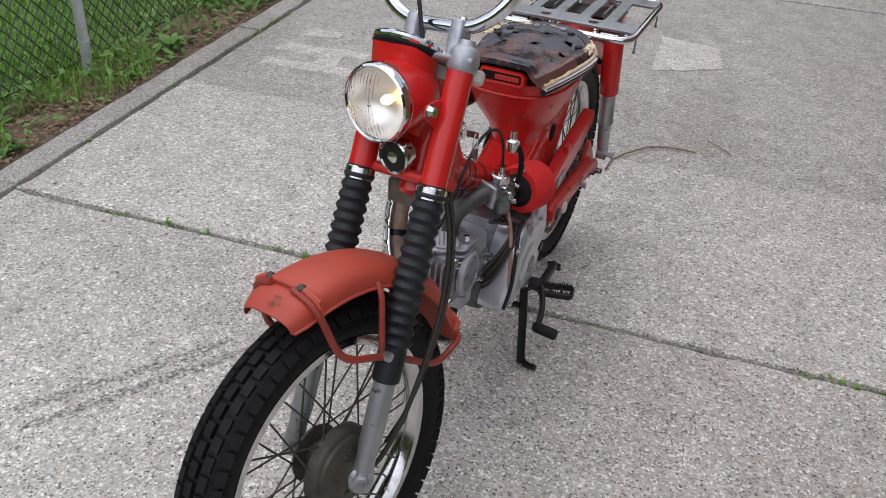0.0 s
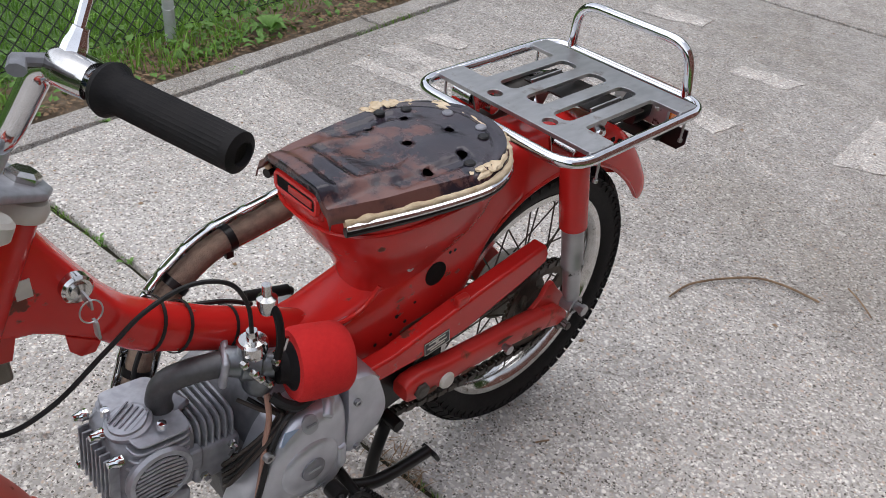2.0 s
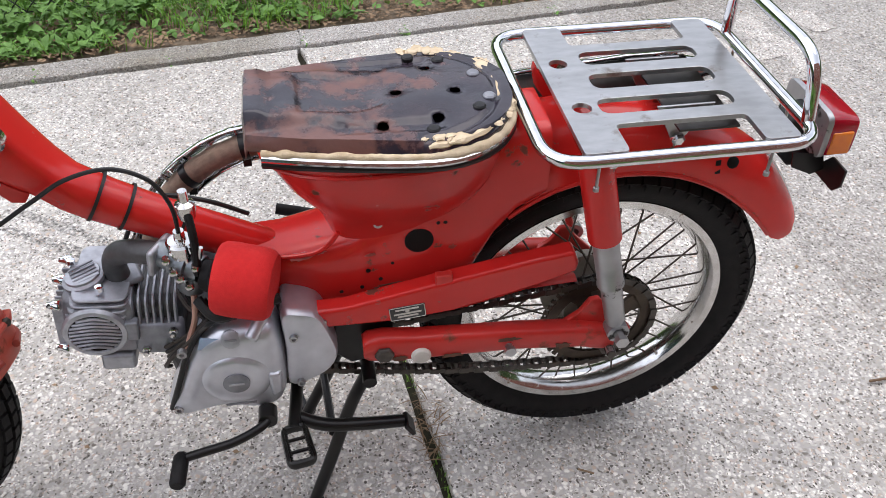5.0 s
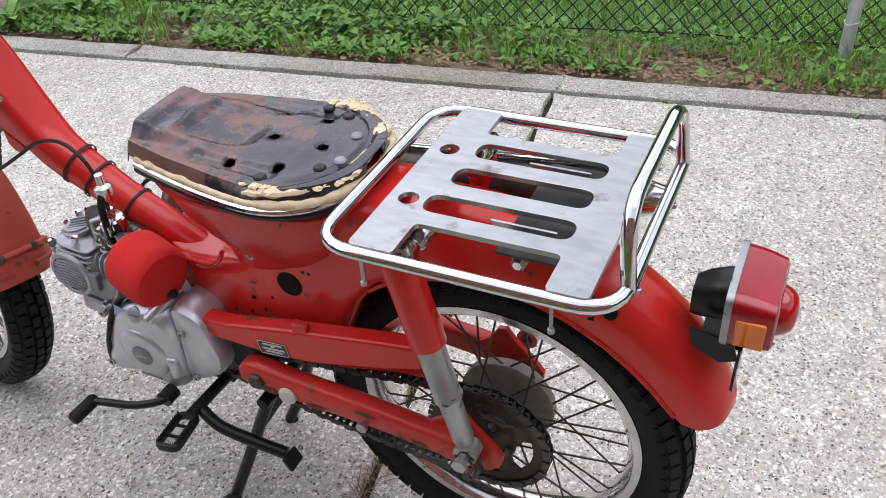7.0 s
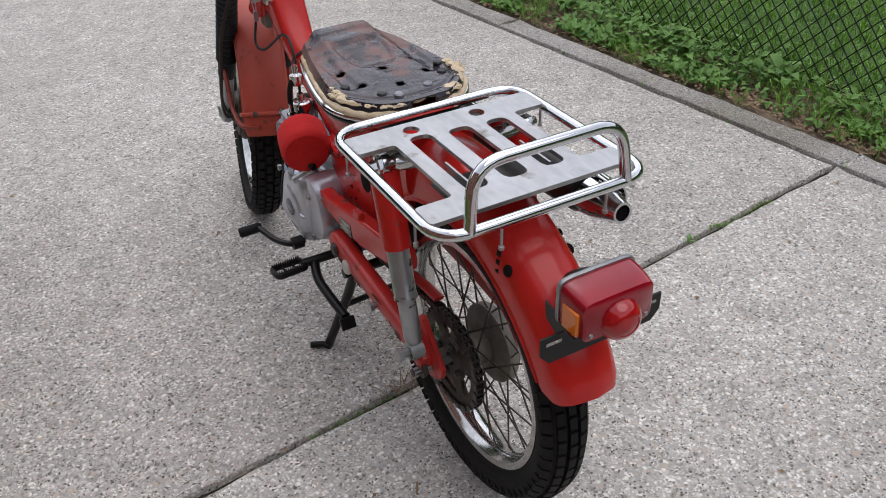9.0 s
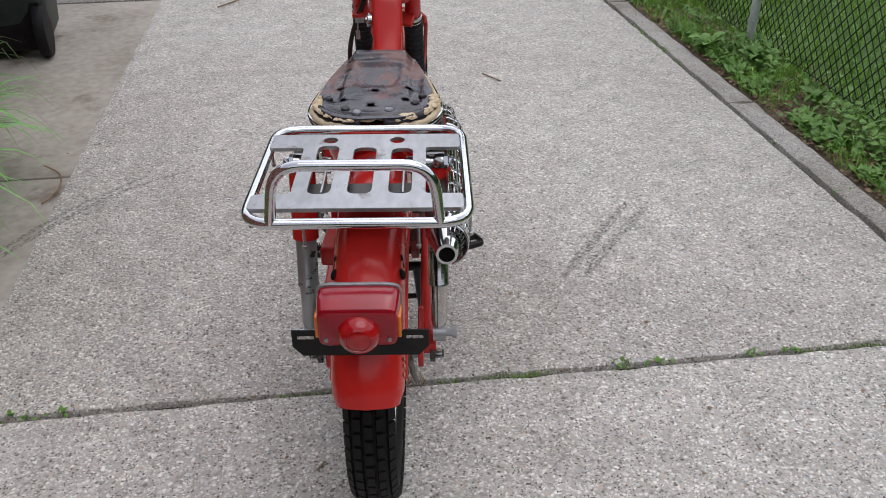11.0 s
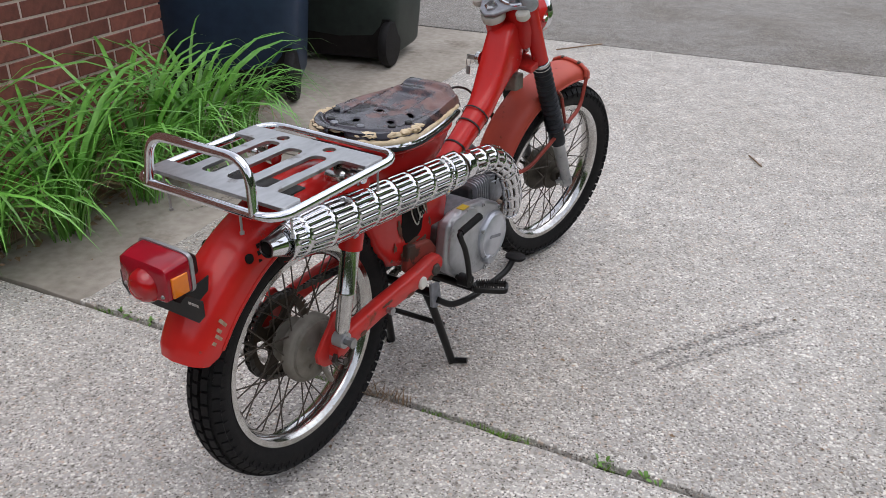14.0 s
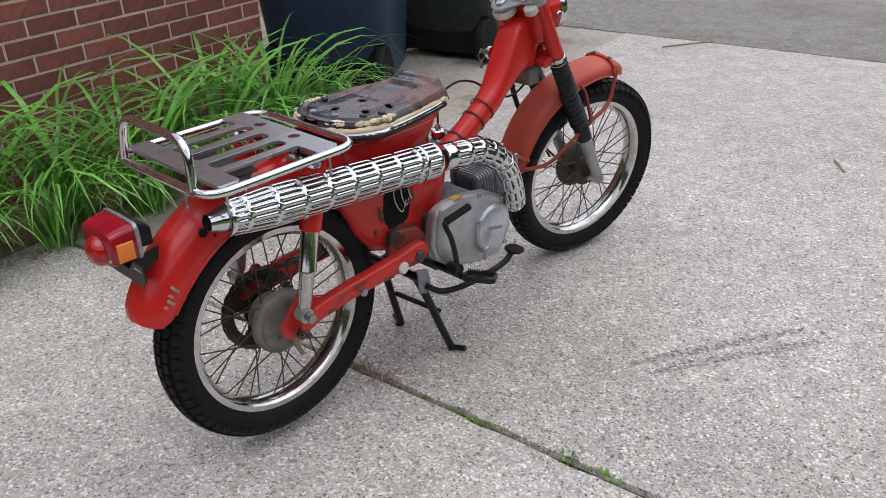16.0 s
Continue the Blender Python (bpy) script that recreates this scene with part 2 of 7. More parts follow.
def spline(points, n=6, closed=False):
    """A smooth line through points."""
    p = [Vector(q) for q in points]
    out, k = [], len(p)
    for i in range(k if closed else k - 1):
        a, b, c, d = (p[(i - 1) % k], p[i], p[(i + 1) % k], p[(i + 2) % k]) if closed else (p[max(i - 1, 0)], p[i], p[i + 1], p[min(i + 2, k - 1)])
        for j in range(n):
            t = j / n
            out.append(0.5 * ((2 * b) + (c - a) * t + (2 * a - 5 * b + 4 * c - d) * t * t + (3 * b - a - 3 * c + d) * t ** 3))
    if not closed:
        out.append(p[-1])
    return out


def round_path(points, r, n=5, closed=False):
    """A line of straight runs with round corners of radius r."""
    p = [Vector(q) for q in points]
    k, out = len(p), []
    for i in range(k):
        if not closed and i in (0, k - 1):
            out.append(p[i])
            continue
        a, b, c = p[(i - 1) % k], p[i], p[(i + 1) % k]
        u, w = (a - b).normalized(), (c - b).normalized()
        d = min(r, (a - b).length * 0.48, (c - b).length * 0.48)
        for j in range(n + 1):
            t = j / n
            out.append((b + u * d) * (1 - t) ** 2 + b * 2 * t * (1 - t) + (b + w * d) * t * t)
    return out


def tube_into(bm, pts, r, seg=10, closed=False, caps=True, flat=1.0):
    """Sweeps a round section along pts; r is one radius or one for each point."""
    pts = [Vector(p) for p in pts]
    k = len(pts)
    rs = r if isinstance(r, (list, tuple)) else [r] * k
    tang = []
    for i in range(k):
        a, b = (pts[(i - 1) % k], pts[(i + 1) % k]) if closed else (pts[max(i - 1, 0)], pts[min(i + 1, k - 1)])
        tang.append((b - a).normalized())
    up = Vector((0, 0, 1)) if abs(tang[0].z) < 0.9 else Vector((1, 0, 0))
    side = tang[0].cross(up).normalized()
    rings = []
    for i in range(k):
        side = (side - tang[i] * side.dot(tang[i])).normalized()
        nor = side.cross(tang[i])
        rings.append([bm.verts.new(pts[i] + rs[i] * (math.cos(2 * math.pi * j / seg) * side + flat * math.sin(2 * math.pi * j / seg) * nor)) for j in range(seg)])
    for i in range(k if closed else k - 1):
        a, b = rings[i], rings[(i + 1) % k]
        for j in range(seg):
            bm.faces.new((a[j], a[(j + 1) % seg], b[(j + 1) % seg], b[j]))
    if caps and not closed:
        bm.faces.new(rings[0])
        bm.faces.new(rings[-1])
    return bm


def tube(pts, r, seg=10, closed=False, caps=True, flat=1.0):
    return tube_into(bmesh.new(), pts, r, seg, closed, caps, flat)


def lathe_into(bm, profile, m=None, seg=24, closed=False):
    """Turns (radius, height) points round the local z axis; m places it."""
    m = m or Matrix()
    rings = []
    for r, h in profile:
        if r < 1e-6:
            rings.append([bm.verts.new(m @ Vector((0, 0, h)))])
        else:
            rings.append([bm.verts.new(m @ Vector((r * math.cos(2 * math.pi * j / seg), r * math.sin(2 * math.pi * j / seg), h))) for j in range(seg)])
    pairs = list(zip(rings, rings[1:])) + ([(rings[-1], rings[0])] if closed else [])
    for a, b in pairs:
        for j in range(seg):
            q = [a[j % len(a)], a[(j + 1) % len(a)], b[(j + 1) % len(b)], b[j % len(b)]]
            u = []
            for v in q:
                if v not in u:
                    u.append(v)
            if len(u) > 2:
                bm.faces.new(u)
    if not closed:
        for ring in (rings[0], rings[-1]):
            if len(ring) > 2:
                bm.faces.new(ring)
    return bm


def lathe(profile, m=None, seg=24, closed=False):
    return lathe_into(bmesh.new(), profile, m, seg, closed)


def axis_m(a, b):
    """The pose whose z axis runs from a to b."""
    a, b = Vector(a), Vector(b)
    return Matrix.Translation(a) @ (b - a).to_track_quat("Z", "Y").to_matrix().to_4x4()


def rod_into(bm, a, b, r, seg=10):
    return lathe_into(bm, [(r, 0), (r, (Vector(b) - Vector(a)).length)], axis_m(a, b), seg)


def rod(a, b, r, seg=10):
    return rod_into(bmesh.new(), a, b, r, seg)


def box_into(bm, x0, x1, y0, y1, z0, z1, m=None):
    v = [bm.verts.new((m or Matrix()) @ Vector(p)) for p in ((x0, y0, z0), (x1, y0, z0), (x1, y1, z0), (x0, y1, z0), (x0, y0, z1), (x1, y0, z1), (x1, y1, z1), (x0, y1, z1))]
    for f in ((0, 3, 2, 1), (4, 5, 6, 7), (0, 1, 5, 4), (1, 2, 6, 5), (2, 3, 7, 6), (3, 0, 4, 7)):
        bm.faces.new([v[i] for i in f])
    return bm


def box(x0, x1, y0, y1, z0, z1, m=None):
    return box_into(bmesh.new(), x0, x1, y0, y1, z0, z1, m)


def loft_into(bm, rings, closed_ring=True, caps=True):
    vs = [[bm.verts.new(p) for p in ring] for ring in rings]
    k = len(vs[0])
    for a, b in zip(vs, vs[1:]):
        for j in range(k if closed_ring else k - 1):
            bm.faces.new((a[j], a[(j + 1) % k], b[(j + 1) % k], b[j]))
    if caps and closed_ring:
        bm.faces.new(vs[0])
        bm.faces.new(vs[-1])
    return bm


def loft(rings, closed_ring=True, caps=True):
    return loft_into(bmesh.new(), rings, closed_ring, caps)


def prism(outline, y0, y1, m=None):
    """A flat outline of (x, z) points given thickness along y."""
    bm = bmesh.new()
    m = m or Matrix()
    a = [bm.verts.new(m @ Vector((x, y0, z))) for x, z in outline]
    b = [bm.verts.new(m @ Vector((x, y1, z))) for x, z in outline]
    bm.faces.new(a)
    bm.faces.new(b)
    k = len(a)
    for j in range(k):
        bm.faces.new((a[j], a[(j + 1) % k], b[(j + 1) % k], b[j]))
    return bm


def raw_mesh(name, verts, faces):
    me = bpy.data.meshes.new(name)
    me.from_pydata(verts, [], faces)
    me.update()
    return me


def rounded_ring(centre, axis_u, axis_w, a, b, power=3.0, n=24):
    """A ring of a rounded rectangle with half sizes a along axis_u and b along axis_w."""
    c, u, w = Vector(centre), Vector(axis_u), Vector(axis_w)
    out = []
    for j in range(n):
        t = 2 * math.pi * j / n
        ct, st = math.cos(t), math.sin(t)
        out.append(c + u * a * math.copysign(abs(ct) ** (2 / power), ct) + w * b * math.copysign(abs(st) ** (2 / power), st))
    return out


# ---- the driveway and what borders it ----
YAW = 4.6
DRIVE = pose(-2.20, 1.880, 0, 0, 0, YAW)  # x across the drive from its kerb, y along it, the cross joint at y = 0


def slab(name, x0, x1, y0, y1, mat, parent, z=0.0, seed=1, rag=0.004):
    """One cast slab with worn, slightly uneven edges."""
    rnd = random.Random(seed)
    bm = bmesh.new()
    edge = []
    for (ax, ay), (bx, by) in (((x0, y0), (x1, y0)), ((x1, y0), (x1, y1)), ((x1, y1), (x0, y1)), ((x0, y1), (x0, y0))):
        k = max(2, int(max(abs(bx - ax), abs(by - ay)) / 0.06))
        for i in range(k):
            t = i / k
            inx, iny = (0, 1 if ay == y0 else -1) if ay == by else (1 if ax == x0 else -1, 0)
            w = 0 if i == 0 else abs(noise.noise((ax * 3 + t * 23 + seed, ay * 3, seed))) * rag * 2.5 + rnd.random() * rag
            edge.append((ax + (bx - ax) * t + inx * w, ay + (by - ay) * t + iny * w, inx, iny))
    edge = [(x, y + (-0.018 * (x - 1.4) if abs(y) < 0.03 else 0), nx, ny) for x, y, nx, ny in edge]
    rings = []
    for inset, h in ((0.0, -0.11), (0.0, -0.012), (0.002, -0.003), (0.006, 0.0)):
        rings.append([Vector((x + inset * nx, y + inset * ny, z + h)) for x, y, nx, ny in edge])
    loft_into(bm, rings, caps=True)
    return part(name, bm, mat, parent)


ground = part("ground", box(-60, 60, -60, 60, -0.3, -0.06), M_SOIL, smooth=False)
tagged(ground, "bare brown soil beneath the lawn and drive", "ground", kind="structure")
driveway = tagged(empty("driveway", DRIVE), "worn exposed-aggregate concrete driveway in cast slabs", "driveway", kind="structure")
slab("concrete_slab", 0.089, 2.66, -3.680, -0.0045, M_SLAB, driveway, seed=1, rag=0.005)
slab("concrete_slab", 0.089, 3.14, 0.0040, 0.985, M_SLAB, driveway, seed=2, rag=0.005)
slab("concrete_slab", 0.089, 6.5, 0.8, 3.36, M_SLAB_WORN, driveway, z=-0.003, seed=3)
slab("concrete_slab", 0.089, 6.5, -9.0, -3.688, M_SLAB_OLD, driveway, seed=4)
slab("concrete_slab", 0.089, 6.5, 3.37, 16.0, M_SLAB_WORN, driveway, seed=5)
M_PALE = aggregate("pale_aggregate", STONES, scale=140, tone=1.16, stain_amount=0.15)
# worn strips and patches, in the world's own plan
TO_DRIVE = DRIVE.inverted()
for k, quad in enumerate((((-2.06, 3.36), (-1.66, 3.42), (-1.67, 3.50), (-2.06, 3.45)), ((-2.04, 3.17), (-1.56, 3.22), (-1.57, 3.31), (-2.05, 3.25)), ((-1.84, 3.28), (-1.74, 3.28), (-1.76, 3.44), (-1.86, 3.42)),
                          ((-2.05, 3.56), (-1.90, 3.60), (-1.90, 3.70), (-2.05, 3.66)), ((-1.12, 4.34), (-0.88, 4.38), (-0.86, 4.50), (-1.10, 4.46)), ((-1.03, 3.84), (-0.88, 3.80), (-0.86, 3.94), (-1.00, 3.95)),
                          ((-0.55, 4.42), (-0.27, 4.38), (-0.23, 4.10), (-0.51, 3.93)), ((-1.70, 4.62), (-1.44, 4.70), (-1.45, 4.82), (-1.70, 4.78)))):
    corners = [TO_DRIVE @ Vector((x, y, 0)) for x, y in quad]
    ring = [a.lerp(b, i / 12) for a, b in zip(corners, corners[1:] + corners[:1]) for i in range(12)]
    ring = [p + Vector((0.018 * noise.noise((p.x * 16, p.y * 16, k)), 0.018 * noise.noise((p.x * 16, p.y * 16, k + 5)), 0)) for p in ring]
    part("pale_patch", loft([[Vector((p.x, p.y, h)) for p in ring] for h in (-0.004, -0.0014 + 0.0004 * k)]), M_PALE, driveway, "pale patch of less worn concrete", smooth=False)
walkway = slab("pavement", 2.60, 3.15, -1.3, -0.005, M_PATH, None, z=-0.004, seed=6)
walkway.matrix_basis = DRIVE
tagged(walkway, "smooth stained concrete strip beside the planting bed", "pavement", kind="structure")
bin_pad = slab("pavement", 2.60, 5.2, -3.680, -1.304, M_PATH, None, z=-0.004, seed=7)
bin_pad.matrix_basis = DRIVE
tagged(bin_pad, "dirty smooth concrete pad beneath the wheeled bins", "pavement", kind="structure")
joint_bed = part("joint_filling", box(-0.03, 3.14, -8.9, 15.9, -0.10, -0.020), M_GAP, None, smooth=False, m=DRIVE)
tagged(joint_bed, "dark earth and moss filling the joints between slabs", "joint filling", kind="structure")

kerb = tagged(empty("kerb", DRIVE), "narrow weathered concrete edging strip along the drive", "kerb", kind="structure")
for i in range(14):
    slab("kerb_stone", -0.028, 0.085, -8.0 + i * 1.6 + 0.03, -8.0 + i * 1.6 + 1.6 + 0.02, M_KERB, kerb, z=0.007, seed=20 + i, rag=0.006)


def blades(name, count, xr, yr, height, width, z, mat, seed, lean=0.5, label="", category="", thin=None, skew=0.0):
    """Many single grass blades in one mesh."""
    rng = np.random.default_rng(seed)
    x, y = rng.uniform(*xr, count), rng.uniform(*yr, count)
    if thin:
        keep = np.array([thin(a, b) for a, b in zip(x, y)])
        x, y = x[keep], y[keep]
    y = y + skew * (x - 1.4)
    k = len(x)
    h, w = height * rng.uniform(0.5, 1.25, k), width * rng.uniform(0.6, 1.3, k)
    az, ln, tw = rng.uniform(0, 2 * np.pi, k), lean * rng.uniform(0.1, 1.2, k), rng.uniform(0, np.pi, k)
    dx, dy = np.cos(az), np.sin(az)
    sx, sy = np.cos(tw) * w / 2, np.sin(tw) * w / 2
    mx, my, mz = x + dx * h * ln * 0.35, y + dy * h * ln * 0.35, z + h * 0.6
    tx, ty, tz = x + dx * h * ln, y + dy * h * ln, z + h * (1 - 0.35 * ln)
    v = np.stack([np.stack([x - sx, y - sy, np.full(k, z)], 1), np.stack([x + sx, y + sy, np.full(k, z)], 1),
                  np.stack([mx + sx * 0.8, my + sy * 0.8, mz], 1), np.stack([mx - sx * 0.8, my - sy * 0.8, mz], 1), np.stack([tx, ty, tz], 1)], 1).reshape(-1, 3)
    i = np.arange(k)[:, None] * 5
    faces = [tuple(f) for f in (i + np.array([[0, 1, 2, 3]])).tolist()] + [tuple(f) for f in (i + np.array([[3, 2, 4]])).tolist()]
    ob = part_mesh(name, raw_mesh(name, v.tolist(), faces), mat, smooth=False, m=DRIVE)
    return tagged(ob, label, category, kind="stuff")


lawn = part("lawn", box(-9, -0.36, -10, 14, -0.08, -0.015), M_LAWN, smooth=False, m=DRIVE)
tagged(lawn, "mown green lawn behind the fence", "lawn", kind="structure")
verge = part("verge", box(-0.36, -0.030, -10, 14, -0.08, -0.008), M_SOIL, smooth=False, m=DRIVE)
tagged(verge, "strip of bare earth and litter below the fence", "verge", kind="structure")
blades("grass", 52000, (-3.4, -0.22), (-5.5, 3.6), 0.075, 0.005, -0.015, M_BLADE, 5, 0.9, "short bright green lawn grass behind the chain-link fence", "grass")

bed = part("planting_bed", box(3.15, 3.75, -1.3, 5.2, -0.08, 0.0), M_SOIL, smooth=False, m=DRIVE)
tagged(bed, "dark soil of the planting bed beside the brick wall", "planting bed", kind="structure")

# unseen foliage ring, added to darken horizon reflections; closes the place all round
M_SKY_SCREEN = material("screen_foliage", (0.055, 0.085, 0.030), (0.022, 0.036, 0.014), grain=1.6, rough=1.0, spec=0.1)
rings = []
for i in range(120):
    a = 2 * math.pi * i / 120
    top = 7.5 + 2.2 * noise.noise((math.cos(a) * 3, math.sin(a) * 3, 1)) + 1.3 * noise.noise((math.cos(a) * 11, math.sin(a) * 11, 4))
    rings.append([Vector((rr * math.cos(a), rr * math.sin(a), z)) for rr, z in ((21.0, -0.2), (20.4, top * 0.45), (21.2, top * 0.85), (22.6, top), (24.0, top * 0.8), (24.5, -0.2))])
rings.append(rings[0])
sky_screen = part("backdrop", loft(rings, caps=False), M_SKY_SCREEN)
tagged(sky_screen, "unseen dark green foliage ring added to darken reflections", "trees", kind="structure")

# the brick wall of the house, which ends in a corner
WALL = pose(1.29, 2.0, 0, 0, 0, 5.0)
wall = part("wall_house", box(0.0, 3.0, -1.262, 3.6, -0.1, 2.4), M_MORTAR, smooth=False, m=WALL)
tagged(wall, "red-brown brick house wall with pale mortar joints", "wall", kind="structure")


# chain-link fence
def fence_x(y):
    return -0.325 + 0.018 * y


fence = tagged(empty("fence", DRIVE), "chain-link fence of dull green wire on galvanised posts", "fence")
for y in (-8.7, -5.5, -2.29, 0.90, 4.1, 7.3):
    x = fence_x(y) + 0.02
    post = part("fence_post", lathe([(0.021, -0.15), (0.021, 1.25), (0.024, 1.25), (0.024, 1.27), (0.014, 1.295), (0, 1.30)], pose(x, y, 0), 20), M_GALV, fence, "galvanised round steel post")
    for z in (0.13, 0.55, 0.95):
        part("post_tie", tube([(x + 0.023 * math.cos(a), y + 0.023 * math.sin(a), z + 0.004 * math.sin(2 * a)) for a in [2 * math.pi * i / 14 for i in range(14)]], 0.0022, 5, closed=True), M_GALV, fence)
verts, faces = [], []
step, hgt = 0.056, 1.20
for k in range(int(16.0 / step)):
    for sgn in (1, -1):
        y0 = -8.7 + k * step
        pts = []
        y_end = y0 + sgn * hgt * 0.92
        for j in range(9):
            t = j / 8
            y = y0 + (y_end - y0) * t
            pts.append(Vector((fence_x(y) - 0.014 + sgn * 0.0022 + 0.006 * noise.noise((y * 0.8, t * 2, 0)), y, 0.03 + hgt * t)))
        for a, b in zip(pts, pts[1:]):
            base = len(verts)
            d = (b - a).normalized()
            u = d.cross(Vector((1, 0, 0))).normalized() * 0.0026
            w = Vector((0.0026, 0, 0))
            for p in (a, b):
                verts += [tuple(p + u), tuple(p - u * 0.5 + w), tuple(p - u * 0.5 - w)]
            faces += [(base, base + 1, base + 4, base + 3), (base + 1, base + 2, base + 5, base + 4), (base + 2, base, base + 3, base + 5)]
tagged(part_mesh("wire_mesh", raw_mesh("wire_mesh", verts, faces), M_WIRE, fence, "diamond wire mesh", smooth=False), kind="stuff")
part("tension_wire", tube([(fence_x(y) - 0.014, y, 0.035 + 0.008 * math.sin(y * 3)) for y in [-8.7 + 0.4 * i for i in range(41)]], 0.0025, 5), M_WIRE, fence)


# small leaves, litter and weeds
def leaf_scatter(name, count, place, size, mat, seed, label, category, upright=0.5):
    """Many small pointed leaves in one mesh."""
    rng = random.Random(seed)
    v, f = [], []
    for _ in range(count):
        x, y, z, dens = place(rng)
        if rng.random() > dens:
            continue
        ln = size * rng.uniform(0.5, 1.4)
        m = pose(x, y, z, rng.uniform(-25, 25), -rng.uniform(0, 70) * upright, rng.uniform(0, 360))
        base = len(v)
        w = ln * rng.uniform(0.22, 0.38)
        for p in ((0, 0, 0), (ln * 0.45, w, ln * 0.06), (ln * 0.5, 0, ln * 0.0), (ln * 0.45, -w, ln * 0.06), (ln, 0, -ln * 0.12)):
            v.append(tuple(m @ Vector(p)))
        f += [(base, base + 2, base + 1), (base, base + 3, base + 2), (base + 1, base + 2, base + 4), (base + 2, base + 3, base + 4)]
    return tagged(part_mesh(name, raw_mesh(name, v, f), mat, smooth=False, m=DRIVE), label, category, kind="stuff")


def verge_place(rng):
    y = rng.uniform(-6, 3.4)
    x = -0.055 - abs(rng.gauss(0, 0.17))
    d = 0.80 if y < 0.0 else (0.42 if y < 0.7 else 0.26)
    d *= 0.15 + 0.85 * (noise.noise((x * 4, y * 2.2, 3)) > -0.05)
    return x, y, rng.uniform(0.0, 0.07) if x < -0.2 else rng.uniform(0.0, 0.025), d


leaf_scatter("weeds", 22000, verge_place, 0.036, M_WEED, 3, "low tangled green weeds along the fence foot", "weeds", 0.8)
leaf_scatter("leaf_litter", 14000, lambda g: (-0.035 - abs(g.gauss(0, 0.17)), g.uniform(-5, 3.4), 0.002 + g.random() * 0.012, 0.9), 0.019, M_LITTER, 4, "dry brown leaf litter on the verge", "leaf litter", 0.2)
blades("weed_grass", 10500, (-0.62, -0.035), (-6.0, 3.4), 0.085, 0.005, 0.0, M_BLADE, 8, 1.1, "long straggling grass at the fence foot", "grass", thin=lambda x, y: noise.noise((x * 3, y * 1.7, 5)) > (-0.10 if y < 0.1 else 0.12))
blades("joint_grass", 900, (0.1, 2.6), (-0.012, 0.012), 0.016, 0.003, -0.015, M_BLADE, 9, 1.0, "tiny grass and moss in the slab joint", "grass", thin=lambda x, y: noise.noise((x * 5.5, 0.5, 8)) > 0.10, skew=-0.018)
blades("kerb_grass", 1100, (0.072, 0.100), (-4, 3.2), 0.030, 0.004, -0.012, M_BLADE, 12, 1.2, "thin grass along the kerb joint", "grass", thin=lambda x, y: noise.noise((0.5, y * 2.3, 8)) > 0.22)


def leaf_mesh(name, length, width, arch, mat, seg=7, fold=0.25, stem=0.0):
    """A long leaf that rises from the origin and arches over along +x."""
    bm = bmesh.new()
    rows = []
    x = z = 0.0
    for i in range(seg + 1):
        t = i / seg
        ang = radians(84) - arch * t ** 1.25
        w = width * (min(1.0, 0.35 + 2.2 * t) * (1 - t ** 3.0) + 0.01) if not stem else width * (math.sin(math.pi * max(0.0, (t - stem) / (1 - stem))) ** 0.8 if t > stem else 0.06) + 0.001
        nx, nz = -math.sin(ang), math.cos(ang)
        rows.append([bm.verts.new((x + nx * -fold * w, -w, z + nz * fold * w)), bm.verts.new((x, 0, z)), bm.verts.new((x + nx * -fold * w, w, z + nz * fold * w))])
        x += math.cos(ang) * length / seg
        z += math.sin(ang) * length / seg
    for a, b in zip(rows, rows[1:]):
        for j in (0, 1):
            bm.faces.new((a[j], a[j + 1], b[j + 1], b[j]))
    me = bpy.data.meshes.new(name)
    bm.to_mesh(me)
    bm.free()
    me.materials.append(mat)
    me.polygons.foreach_set("use_smooth", [True] * len(me.polygons))
    return me


rnd = random.Random(21)
LEAVES = [leaf_mesh("leaf", rnd.uniform(0.60, 0.98), rnd.uniform(0.0065, 0.0105), rnd.uniform(1.7, 3.1), M_LILY) for _ in range(14)]
DEAD = [leaf_mesh("leaf", 0.35, 0.006, 2.9, M_LITTER) for _ in range(2)]
for k, (x, y, n) in enumerate(((1.00, 0.72, 26), (0.94, 0.86, 32), (1.04, 1.00, 44), (0.88, 1.12, 50), (1.00, 1.32, 52), (0.85, 1.44, 50), (0.98, 1.64, 52), (0.84, 1.78, 50), (0.97, 1.98, 52), (0.84, 2.14, 48), (0.97, 2.34, 48), (0.86, 2.54, 40), (0.97, 2.80, 36))):
    clump = tagged(empty("daylily", pose(x, y, 0.0)), "arching green strap-leaved daylily clump by the brick wall", "plant", "daylilies in the bed")
    for _ in range(int(n * 1.25)):
        a = rnd.uniform(0, 360)
        if 300 < a or a < 60:
            a = rnd.uniform(60, 300) if rnd.random() < 0.6 else a
        r = rnd.random() * 0.07
        sc = rnd.uniform(0.66, 1.22) * (0.72 if 110 < a < 250 or y < 0.9 else 1.0)
        part_mesh("leaf", rnd.choice(LEAVES), M_LILY, clump, m=pose(r * math.cos(radians(a)), r * math.sin(radians(a)), -0.01, rnd.uniform(-12, 12), 0, a) @ Matrix.Diagonal((sc, sc, sc, 1)), smooth=False)
    for _ in range(3):
        part_mesh("leaf", rnd.choice(DEAD), M_LITTER, clump, m=pose(0, 0, 0, 0, 0, rnd.uniform(90, 270)), smooth=False)
